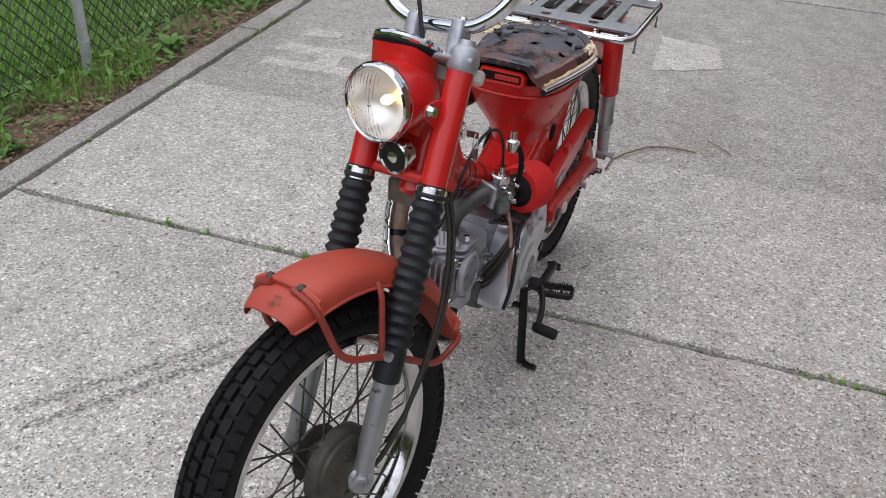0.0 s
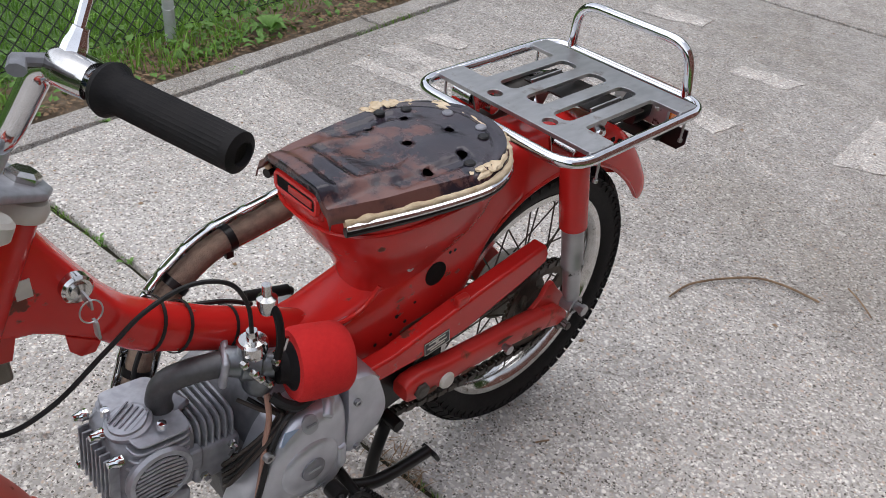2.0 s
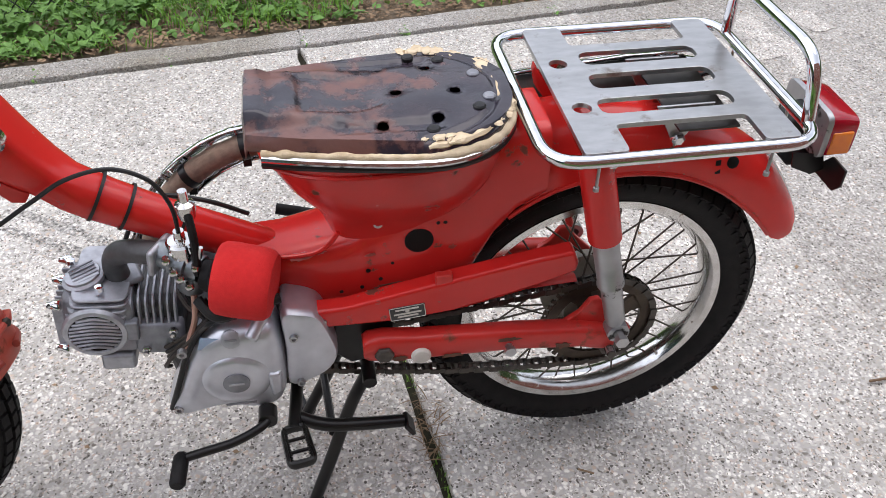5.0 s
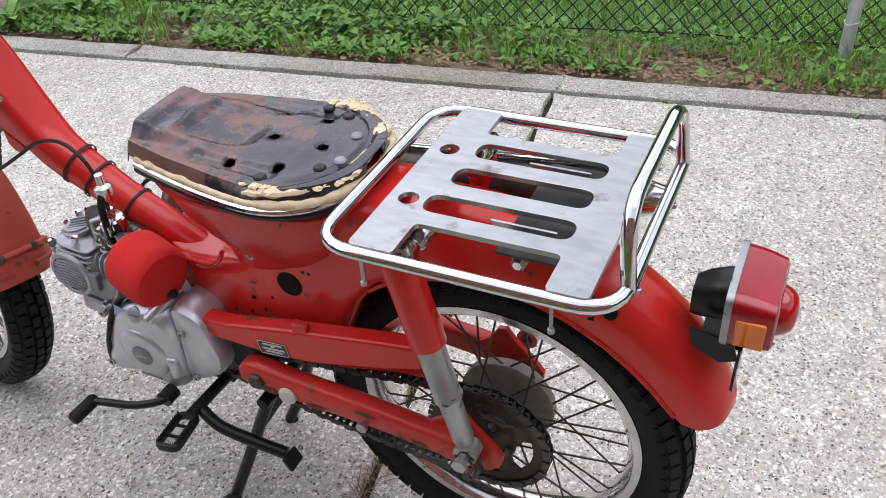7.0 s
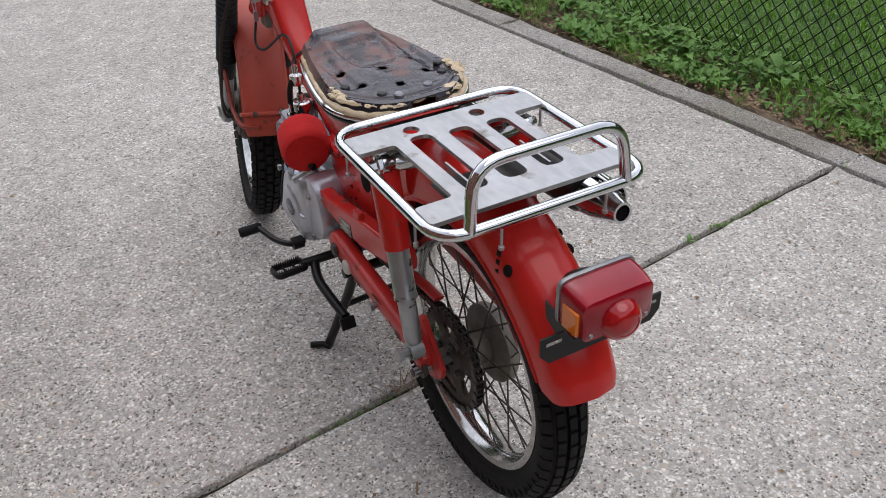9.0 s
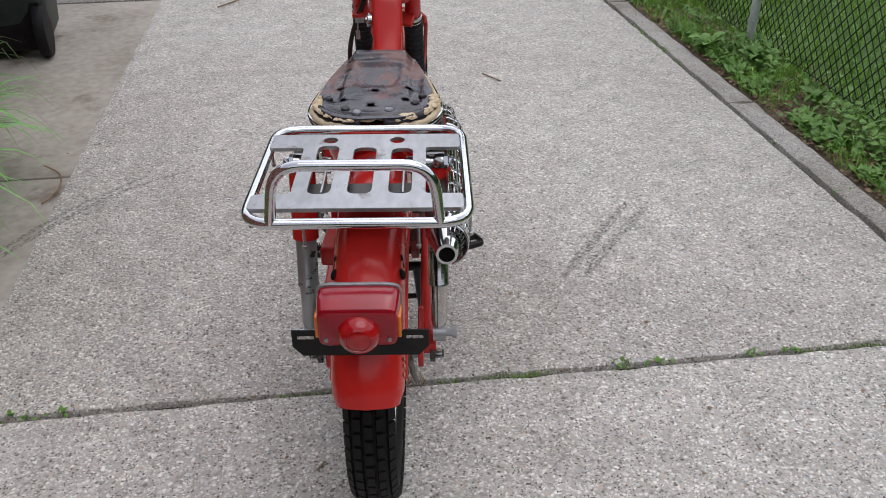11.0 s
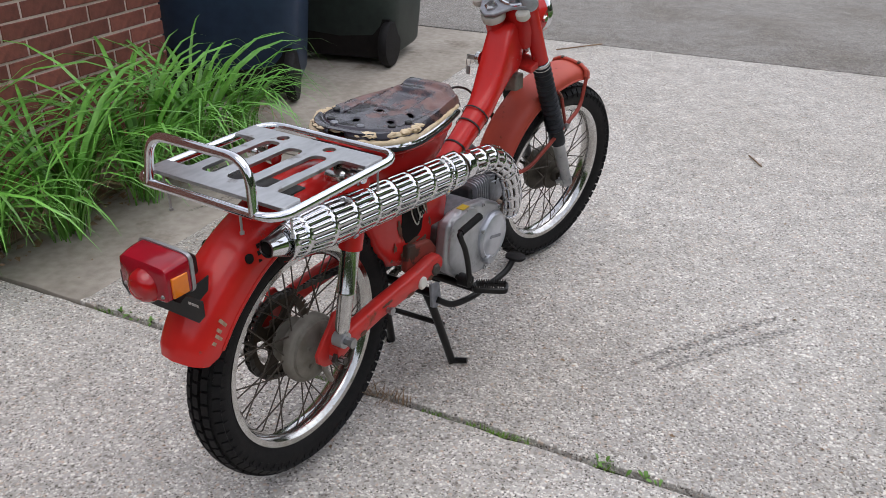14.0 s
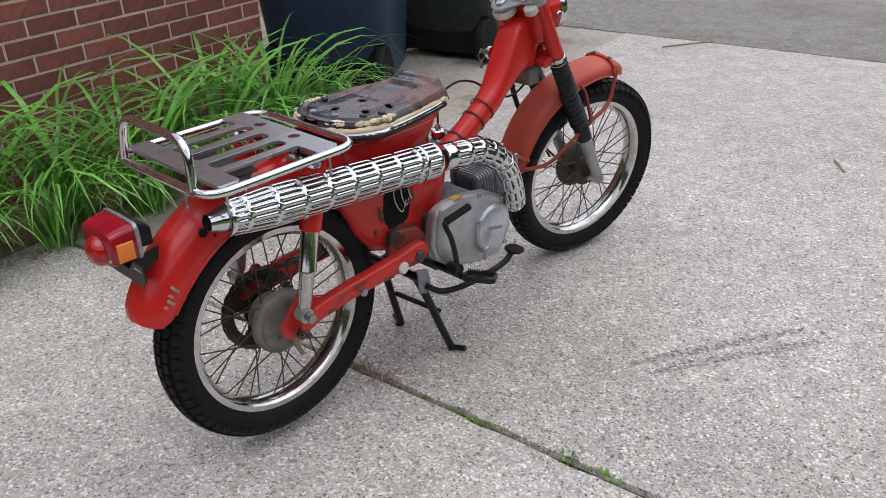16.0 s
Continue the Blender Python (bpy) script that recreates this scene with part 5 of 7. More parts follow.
add("frame_gusset", prism([(0.27, 0.42), (0.36, 0.40), (0.40, 0.35), (0.37, 0.30), (0.31, 0.31), (0.26, 0.36)], -0.078, -0.060), material("greasy_red_paint", (0.36, 0.045, 0.030), (0.20, 0.045, 0.030), grain=22, rough=0.6, spots=(0.05, 0.03, 0.02), spot_scale=18, spot_at=0.5), "greasy rust-stained frame plate", bevel=0.004)
add("frame_gusset", prism([(0.30, 0.40), (0.39, 0.39), (0.40, 0.33), (0.37, 0.30), (0.31, 0.31)], 0.060, 0.078), M_BLACK, bevel=0.004)

# pink for the painted sheen on the frame shoulder
M_SHEEN = material("pink_sheen_paint", (0.55, 0.20, 0.20), (0.50, 0.09, 0.08), grain=60, rough=0.6)
M_GRIME = material("brown_grime", (0.10, 0.06, 0.04), (0.16, 0.05, 0.03), grain=40, rough=0.85)


def scar(name, x, y, z, w, h, mat, seed, tilt=0.0):
    """A ragged flake of worn paint lying on the frame side."""
    ring = []
    for i in range(34):
        a = 2 * math.pi * i / 34
        k = 0.9 + 0.7 * noise.noise((math.cos(a) * 2.1 + seed, math.sin(a) * 2.1, seed)) + 0.3 * noise.noise((math.cos(a) * 6 + seed, math.sin(a) * 6, seed))
        ring.append(Vector((w * k * math.cos(a), 0, h * k * math.sin(a))))
    rings = [ring, [p * 0.97 + Vector((0, 0.0006 if y > 0 else -0.0006, 0)) for p in ring]]
    add(name, loft(rings), mat, m=pose(x, y, z, 0, tilt, 0), smooth=False)


for k, (x, z, w, h) in enumerate(((0.300, 0.440, 0.030, 0.004), (0.345, 0.415, 0.020, 0.005), (0.235, 0.600, 0.010, 0.003), (0.285, 0.575, 0.016, 0.002), (0.215, 0.500, 0.006, 0.004), (0.330, 0.500, 0.008, 0.003))):
    scar("paint_wear_and_sheen", x, 0.0622, z, w, h, M_GRIME if k < 2 else M_STAY, k + 1, 8)
for k, (x, z, w, h) in enumerate(((0.300, 0.412, 0.034, 0.008), (0.256, 0.466, 0.007, 0.024), (0.345, 0.402, 0.018, 0.010), (0.360, 0.480, 0.005, 0.022), (0.318, 0.545, 0.020, 0.004), (0.238, 0.425, 0.007, 0.010), (0.268, 0.398, 0.012, 0.008), (0.222, 0.400, 0.005, 0.004), (0.375, 0.440, 0.004, 0.012))):
    scar("paint_wear_and_sheen", x, -0.0632, z, w, h, M_GRIME, k + 11, -10)
for k, (x, z, w, h) in enumerate(((0.300, 0.338, 0.012, 0.006), (0.135, 0.352, 0.020, 0.004), (0.05, 0.325, 0.012, 0.006), (0.22, 0.332, 0.018, 0.004))):
    for s in (1, -1):
        scar("paint_wear_and_sheen", x, s * 0.1145, z, w, h, M_GRIME, k + 21 + s)

add("shoulder_seam", tube(spline([(0.498, 0.036, 0.500), (0.470, 0.044, 0.497), (0.435, 0.050, 0.500), (0.405, 0.055, 0.508), (0.385, 0.058, 0.524), (0.372, 0.062, 0.545)], 5), 0.0035, 8), M_RED)
# pinkish sheen of the sloping shoulder, painted on as pale flakes
for k, (x, y, z, w, h) in enumerate(((0.474, 0.0420, 0.4950, 0.013, 0.007), (0.425, 0.0492, 0.4985, 0.018, 0.006), (0.400, 0.0525, 0.5060, 0.008, 0.004))):
    ring = [Vector((w * q * math.cos(a), 0, h * q * math.sin(a))) for a, q in [(2 * math.pi * e / 24, 1 + 0.6 * noise.noise((math.cos(2 * math.pi * e / 24) * 2.2 + k, math.sin(2 * math.pi * e / 24) * 2.2, k))) for e in range(24)]]
    add("paint_wear_and_sheen", loft([ring, [p * 0.96 + Vector((0, 0.0008, 0)) for p in ring]]), M_SHEEN, m=pose(x, y, z, 45, 5, 0), smooth=False)

# chain guard with its warning plate
cg = prism([(0.430, 0.436), (0.424, 0.404), (0.371, 0.403), (0.300, 0.402), (0.219, 0.410), (0.10, 0.442), (0.040, 0.463), (0.038, 0.480), (0.046, 0.500), (0.10, 0.492), (0.24, 0.466), (0.372, 0.438)], 0.072, 0.101)
guard_c = add("chain_guard", cg, M_RED, "red pressed-steel chain guard", bevel=0.005, segs=3)
plate = part("warning_plate", box(-0.026, 0.026, -0.0005, 0.0009, -0.0125, 0.0125), M_STICKER, guard_c, "black warning plate with white lettering bars", m=pose(0.285, 0.1012, 0.419) @ pose(0, 0, 0, 0, 6, 0), smooth=False)
for z, w in ((0.0070, 0.017), (0.0035, 0.003), (-0.0010, 0.020), (-0.0062, 0.015)):
    part("lettering_bar", box(-w, w, 0.0009, 0.0013, z - 0.0015, z + 0.0015), M_WHITE, plate, smooth=False)
part("plate_border", tube(round_path([(-0.0252, 0.001, -0.0118), (0.0252, 0.001, -0.0118), (0.0252, 0.001, 0.0118), (-0.0252, 0.001, 0.0118)], 0.002, 2, True), 0.0006, 4, closed=True), M_WHITE, plate)
part("guard_clip", box(-0.012, 0.012, -0.006, 0.006, -0.012, 0.012), M_RED_FRAME, guard_c, m=pose(0.232, 0.094, 0.468), bevel=0.002)
part("guard_screw", lathe([(0.005, 0), (0.005, 0.003), (0, 0.004)], pose(0.405, 0.101, 0.418, -90, 0, 0), 10), M_STEEL, guard_c)

# ---- engine ----
case = add("crankcase", prism([(0.385, 0.330), (0.40, 0.29), (0.46, 0.255), (0.60, 0.240), (0.630, 0.260), (0.636, 0.33), (0.618, 0.352), (0.58, 0.365), (0.52, 0.378), (0.45, 0.410), (0.39, 0.42)], -0.078, 0.056), M_ALLOY_BLACK, "cast aluminium engine crankcase", bevel=0.008)


def domed(points, levels):
    """A cast cover: a smooth outline in the side plane, drawn in towards its middle as it rises."""
    ring = spline([(x, 0, z) for x, z in points], 4, True)
    mid = sum(ring, Vector()) / len(ring)
    return loft([[Vector((mid.x + (p.x - mid.x) * k, y, mid.z + (p.z - mid.z) * k)) for p in ring] for y, k in levels])


cover = add("left_cover", domed([(0.641, 0.286), (0.624, 0.322), (0.602, 0.372), (0.578, 0.412), (0.548, 0.432), (0.505, 0.436), (0.472, 0.430), (0.463, 0.372), (0.466, 0.308), (0.480, 0.274), (0.516, 0.268), (0.560, 0.281), (0.600, 0.274), (0.628, 0.270)],
                                [(0.056, 0.97), (0.092, 1.0), (0.103, 0.985), (0.112, 0.95), (0.118, 0.89), (0.1215, 0.78), (0.123, 0.5)]), M_ALLOY_BRIGHT, "satin cast aluminium generator cover")
part("case_joint", prism([(0.622, 0.288), (0.605, 0.276), (0.520, 0.272), (0.480, 0.275), (0.470, 0.356), (0.474, 0.410), (0.510, 0.424), (0.550, 0.430), (0.575, 0.395), (0.600, 0.345)], -0.076, 0.060), M_ALLOY_DARK, cover, "dull cast engine case")
part("cover_boss", lathe([(0.052, -0.008), (0.050, -0.001), (0.045, 0.004), (0.038, 0.0065), (0.022, 0.007), (0, 0.007)], pose(0.535, 0.1215, 0.342, -90, 0, 0), 40), M_ALLOY_BRIGHT, cover)
part("cover_wedge", loft([[(0.496, 0.118, 0.352), (0.468, 0.108, 0.352), (0.470, 0.108, 0.300), (0.490, 0.118, 0.296)], [(0.488, 0.128, 0.346), (0.474, 0.125, 0.342), (0.474, 0.125, 0.308), (0.486, 0.128, 0.304)]]), M_ALLOY_BRIGHT, cover, bevel=0.003)
part("cover_lug", rod((0.506, 0.120, 0.418), (0.474, 0.082, 0.452), 0.0095, 14), M_ALLOY_BRIGHT, cover, bevel=0.003)
part("cover_plug", lathe([(0.019, 0), (0.019, 0.003), (0.017, 0.004), (0, 0.004)], pose(0.535, 0.1275, 0.342, -90, 0, 0), 24), M_ALLOY_DARK, cover)
part("plug_slot", box(-0.011, 0.011, 0, 0.0012, -0.0018, 0.0018), M_ALLOY, cover, m=pose(0.535, 0.1312, 0.342))
part("name_bar", box(-0.022, 0.022, 0, 0.0012, -0.002, 0.002), M_ALLOY_DARK, cover, m=pose(0.535, 0.1245, 0.293))
part("inspection_plug", lathe([(0.014, 0), (0.014, 0.006), (0.010, 0.008), (0, 0.008)], pose(0.532, 0.113, 0.418, -70, 0, 0), 20), M_ALLOY, cover)
part("plug_slot", box(-0.008, 0.008, 0, 0.0012, -0.0015, 0.0015), M_ALLOY_DARK, cover, m=pose(0.532, 0.1208, 0.421, 20, 0, 0))
part("blue_label", box(-0.016, 0.016, 0, 0.0008, -0.012, 0.012), M_BLUELABEL, cover, "faded pale blue paper label", m=pose(0.560, 0.1166, 0.413) @ pose(0, 0, 0, 0, -16, 0), smooth=False)
sp = add("sprocket_cover", domed([(0.464, 0.302), (0.462, 0.380), (0.462, 0.446), (0.440, 0.450), (0.412, 0.438), (0.398, 0.406), (0.388, 0.362), (0.398, 0.330), (0.428, 0.308)], [(0.040, 0.98), (0.094, 1.0), (0.104, 0.975), (0.110, 0.92), (0.112, 0.80), (0.1125, 0.4)]), M_ALLOY_BRIGHT, "cast aluminium sprocket cover")
for x, z in ((0.448, 0.405), (0.446, 0.312)):
    part("cover_screw", lathe([(0.006, 0), (0.006, 0.006), (0.003, 0.006), (0.003, 0.003), (0, 0.003)], pose(x, 0.112, z, -90, 0, 0), 10), M_STEEL, sp)
for x, z in ((0.625, 0.29), (0.60, 0.405), (0.505, 0.268)):
    part("cover_screw", lathe([(0.007, 0), (0.007, 0.008), (0.0035, 0.008), (0.0035, 0.004), (0, 0.004)], pose(x, 0.116, z, -90, 0, 0), 10), M_STEEL, cover)
rcover = add("right_cover", prism([(0.374, 0.350), (0.388, 0.306), (0.44, 0.266), (0.545, 0.238), (0.620, 0.234), (0.652, 0.262), (0.656, 0.345), (0.634, 0.398), (0.578, 0.428), (0.500, 0.443), (0.430, 0.445), (0.388, 0.432)], -0.108, -0.074), M_ALLOY_WORN, "dull cast aluminium clutch cover", bevel=0.010, segs=4)
part("clutch_cap", lathe([(0.064, 0), (0.064, 0.010), (0.058, 0.016), (0.054, 0.014), (0.050, 0.016), (0, 0.017)], pose(0.590, -0.104, 0.326, 90, 0, 0), 40), M_ALLOY_BRIGHT, rcover, "round clutch cap")
part("name_bar", box(-0.026, 0.026, -0.0012, 0, -0.004, 0.004), M_ALLOY_DARK, rcover, m=pose(0.590, -0.1212, 0.326) @ pose(0, 0, 0, 0, 14, 0))
for k in range(3):
    a = radians(30 + 120 * k)
    part("cover_screw", lathe([(0.007, 0), (0.007, 0.008), (0, 0.009)], pose(0.590 + 0.058 * math.cos(a), -0.110, 0.326 + 0.058 * math.sin(a), 90, 0, 0), 8), M_STEEL, rcover)
part("case_step", domed([(0.392, 0.322), (0.384, 0.360), (0.396, 0.428), (0.432, 0.440), (0.500, 0.438), (0.520, 0.40), (0.512, 0.318), (0.470, 0.282), (0.420, 0.296)], [(-0.104, 1.0), (-0.112, 0.97), (-0.114, 0.9), (-0.1145, 0.5)]), M_ALLOY_WORN, rcover)
for x, z in ((0.398, 0.332), (0.402, 0.422), (0.470, 0.436), (0.545, 0.426), (0.628, 0.392), (0.642, 0.262), (0.560, 0.246), (0.450, 0.276)):
    part("cover_screw", lathe([(0.0065, 0), (0.0065, 0.006), (0.003, 0.006), (0.003, 0.003), (0, 0.003)], pose(x, -0.106, z, 90, 0, 0), 10), M_STEEL, rcover)
part("oil_filler", lathe([(0.013, 0), (0.013, 0.014), (0.010, 0.018), (0, 0.018)], pose(0.560, -0.106, 0.272, 90, 0, 0), 14), M_ALLOY, rcover)
part("yellow_label", box(-0.014, 0.014, -0.010, 0.010, 0, 0.0012), M_YELLOW, rcover, "small yellow sticker", m=pose(0.47, -0.096, 0.4445), smooth=False)
kick = add("kick_starter", tube(spline([(0.420, -0.112, 0.284), (0.412, -0.148, 0.286), (0.408, -0.152, 0.32), (0.399, -0.147, 0.375), (0.388, -0.141, 0.408), (0.394, -0.138, 0.421), (0.458, -0.145, 0.436)], 5), 0.0068, 10), M_BLACK, "black folding kick starter lever")
part("kick_boss", lathe([(0.016, 0), (0.016, 0.03), (0.008, 0.032), (0, 0.032)], pose(0.418, -0.122, 0.283, 90, 0, 0), 14), M_BLACK, kick)
part("kick_rubber", rod((0.392, -0.138, 0.421), (0.465, -0.146, 0.437), 0.0092, 12), M_RUBBER, kick)

# cylinder, its fins and the head: the axis lies forward and slightly up
CYL = pose(0.606, 0.0, 0.391) @ pose(0, 0, 0, 0, -6, 0)
barrel = add("cylinder", prism([(0.0, -0.045), (0.075, -0.045), (0.075, 0.045), (0.0, 0.045)], -0.042, 0.042), M_ALLOY_BLACK, "finned cylinder barrel", m=CYL, bevel=0.012)
for k in range(7):
    x = 0.006 + 0.0098 * k
    part("fin", loft([rounded_ring((x + d, 0, 0.004), (0, 1, 0), (0, 0, 1), 0.054 - i, 0.050 - i, 6, 28) for d, i in ((0, 0.001), (0.0008, 0), (0.003, 0), (0.0038, 0.001))]), M_ALLOY, barrel)
head = add("cylinder_head", loft([rounded_ring((x, 0, 0), (0, 1, 0), (0, 0, 1), w, h, 4.5, 32) for x, w, h in ((0.066, 0.056, 0.054), (0.070, 0.058, 0.056), (0.115, 0.058, 0.056), (0.145, 0.055, 0.054), (0.156, 0.050, 0.049), (0.160, 0.044, 0.044))]), M_ALLOY_DARK, "dark cast cylinder head with short fins", m=CYL)
for k in range(4):
    z = 0.026 + 0.0105 * k
    part("head_fin", loft([rounded_ring((0.112 - 0.002 * k, 0, z + d), (1, 0, 0), (0, 1, 0), 0.044 - 0.002 * k - i, 0.0625 - 0.001 * k - i, 7, 28) for d, i in ((0, 0.001), (0.001, 0), (0.0032, 0), (0.0042, 0.001))]), M_ALLOY, head)
part("barrel_side", box(-0.002, 0.066, 0.036, 0.0585, -0.050, 0.010), M_ALLOY_DARK, barrel, bevel=0.007, segs=3)
for x, z in ((0.010, -0.020), (0.052, -0.036), (0.012, 0.000)):
    part("barrel_stud", lathe([(0.0065, 0), (0.0065, 0.006), (0.004, 0.007), (0.004, 0.014), (0, 0.014)], pose(x, 0.058, z, -90, 0, 0), 6), M_CHROME_OLD, barrel)
for k in range(8):
    y = -0.042 + 0.012 * k
    part("front_fin", box(0.150, 0.173, y - 0.0017, y + 0.0017, -0.042, 0.034), M_ALLOY, head, bevel=0.001)
side = part("cam_cover", lathe([(0.044, 0), (0.045, 0.006), (0.042, 0.011), (0.036, 0.012), (0.034, 0.008), (0, 0.008)], pose(0.116, 0.056, 0.004, -90, 0, 0), 40), M_ALLOY, head, "round cam cover with a ribbed grille")
for k in range(9):
    z = -0.027 + 0.0068 * k
    w = math.sqrt(max(0.035 ** 2 - z * z, 1e-5))
    bm = tube(spline([(-w, 0, z - 0.003), (0, 0.003, z + 0.004), (w, 0, z - 0.003)], 6), 0.0024, 6)
    part("cam_rib", bm, M_ALLOY, head, m=pose(0.116, 0.0655, 0.004))
part("vent_dark", lathe([(0.0345, 0), (0.0345, 0.001), (0, 0.001)], pose(0.116, 0.0642, 0.004, -90, 0, 0), 28), M_DARK, head)
part("side_lug", box(0.058, 0.078, 0.050, 0.066, -0.012, 0.022), M_ALLOY_DARK, head, bevel=0.003)
part("lower_lug", box(0.070, 0.118, 0.012, 0.058, -0.080, -0.050), M_ALLOY, head, bevel=0.005)
cap = part("tappet_cap", lathe([(0.030, 0), (0.030, 0.006), (0.025, 0.008), (0.024, 0.011), (0, 0.011)], pose(0.130, 0.010, 0.058) @ pose(0, 0, 0, 0, 14, 0), 28), M_ALLOY, head, "ribbed tappet cap")
for k in range(5):
    part("cap_rib", box(-0.018, 0.018, -0.0012, 0.0012, 0.0, 0.0022), M_ALLOY_DARK, head, m=pose(0.130, 0.010, 0.0690) @ pose(0, 0, 0, 0, 14, 25) @ pose(0, -0.016 + 0.008 * k, 0))
for y, z in ((0.048, 0.045), (-0.048, 0.045), (0.048, -0.038), (-0.048, -0.038), (0.0, 0.050)):
    part("head_nut", lathe([(0.008, 0), (0.008, 0.008), (0.0065, 0.010), (0.0045, 0.018), (0, 0.019)], pose(0.158, y, z) @ pose(0, 0, 0, 0, 90, 0), 8), M_CHROME, head)
for y, x in ((0.046, 0.105), (-0.012, 0.150)):
    part("cap_nut", lathe([(0.006, 0), (0.006, 0.010), (0, 0.012)], pose(x, y, 0.066), 8), M_CHROME, head)

# inlet, carburettor, air filter
M_ZINC = material("dull_zinc", (0.33, 0.36, 0.39), (0.19, 0.205, 0.22), grain=60, rough=0.34, metal=0.85, bump=0.2, bump_scale=500)
inlet = add("inlet_manifold", tube(spline([(0.684, 0.006, 0.452), (0.686, 0.006, 0.478), (0.676, 0.012, 0.504), (0.648, 0.028, 0.519), (0.612, 0.044, 0.523)], 6), 0.0168, 16), M_ALLOY_BLACK, "curved cast inlet manifold")
part("manifold_flange", box(-0.030, 0.030, -0.022, 0.022, -0.005, 0.005), M_ALLOY_DARK, inlet, m=pose(0.684, 0.006, 0.455) @ pose(0, 0, 0, 0, 4, 20), bevel=0.004)
part("manifold_flange", box(-0.005, 0.005, -0.026, 0.026, -0.022, 0.022), M_ALLOY, inlet, m=pose(0.612, 0.044, 0.523) @ pose(0, 0, 0, 0, -10, -28), bevel=0.004)
carb = add("carburettor", lathe([(0.020, -0.028), (0.020, -0.006), (0.024, -0.004), (0.024, 0.018), (0.019, 0.020), (0.019, 0.036)], axis_m((0.588, 0.055, 0.520), (0.548, 0.076, 0.510)), 22), M_ZINC, "alloy carburettor with chromed fittings")
part("slide_tower", lathe([(0.018, -0.02), (0.018, 0.020), (0.020, 0.021), (0.020, 0.034), (0.017, 0.037), (0.008, 0.038), (0.007, 0.052), (0, 0.052)], pose(0.578, 0.060, 0.520), 20), M_CHROME_OLD, carb)
part("float_bowl", lathe([(0.022, 0.0), (0.022, -0.026), (0.018, -0.034), (0.006, -0.036), (0.006, -0.042), (0, -0.042)], pose(0.574, 0.062, 0.506), 20), M_ZINC, carb)
for k, p in enumerate(((0.592, 0.080, 0.523), (0.562, 0.084, 0.530), (0.575, 0.085, 0.500), (0.600, 0.070, 0.535), (0.585, 0.082, 0.512))):
    part("carb_screw", lathe([(0.006, 0), (0.006, 0.008), (0.003, 0.010), (0, 0.010)], pose(*p, -90, 0, 10), 8), M_CHROME_OLD, carb)
part("choke_lever", tube([(0.560, 0.080, 0.538), (0.552, 0.092, 0.550), (0.548, 0.094, 0.568)], 0.003, 6), M_CHROME_OLD, carb)
fa, fb = Vector((0.545, 0.080, 0.506)), Vector((0.463, 0.100, 0.494))
add("filter_collar", lathe([(0.021, -0.012), (0.023, 0.0), (0.034, 0.008), (0.036, 0.016)], axis_m(fa, fb), 24), M_RUBBER)
add("air_filter", lathe([(0.030, 0.008), (0.046, 0.008), (0.050, 0.014), (0.051, 0.030), (0.050, 0.066), (0.048, 0.078), (0.043, 0.084), (0, 0.085)], axis_m(fa, fb), 40), M_FILTER, "bright red foam air filter")

# exhaust: wrapped pipe, chromed silencer, slotted heat guards
pipe_line = spline([(0.735, -0.020, 0.350), (0.715, -0.060, 0.345), (0.690, -0.098, 0.362), (0.660, -0.120, 0.412), (0.626, -0.128, 0.480), (0.582, -0.131, 0.526), (0.520, -0.132, 0.562), (0.440, -0.133, 0.576), (0.352, -0.134, 0.588)], 6)
pipe = add("exhaust_pipe", tube(pipe_line, [0.017 + (0.0012 if i % 3 else 0.0) for i in range(len(pipe_line))], 14), M_WRAP, "exhaust pipe bound in tan heat wrap")
for p in (18, 30, 38):
    d = (pipe_line[p + 1] - pipe_line[p]).normalized()
    part("pipe_clamp", lathe([(0.0185, -0.006), (0.0205, -0.006), (0.0205, 0.006), (0.0185, 0.006)], axis_m(pipe_line[p], pipe_line[p] + d), 18, closed=True), M_BLACK, pipe)
    part("clamp_lug", box(-0.006, 0.006, -0.004, 0.004, -0.034, -0.016), M_BLACK, pipe, m=Matrix.Translation(pipe_line[p]))
S0, S1 = Vector((0.362, -0.134, 0.588)), Vector((-0.155, -0.132, 0.636))
SL = (S1 - S0).length
# dark steel that carries the shade seen through slots in its colour
M_SLOT_SHADE = material("slot_shade_steel", (0.09, 0.085, 0.08), (0.05, 0.046, 0.042), grain=40, rough=0.5, metal=0.8)
# chromed part coloured dark, so the heat guard's slots read as shaded
silencer = add("silencer", lathe([(0.017, -0.03), (0.020, 0.0), (0.030, 0.025), (0.034, 0.05), (0.034, SL - 0.03), (0.031, SL - 0.022)], axis_m(S0, S1), 32), M_SLOT_SHADE, "chromed silencer with a tapered tail")
part("tail_cone", lathe([(0.031, SL - 0.01), (0.028, SL + 0.018), (0.0185, SL + 0.050), (0.0165, SL + 0.062), (0.0125, SL + 0.062), (0.0125, SL + 0.03)], axis_m(S0, S1), 32), M_CHROME, silencer, "chromed tapered tail")
part("outlet", lathe([(0.0124, SL + 0.058), (0, SL + 0.058)], axis_m(S0, S1), 18), M_DARK, silencer)


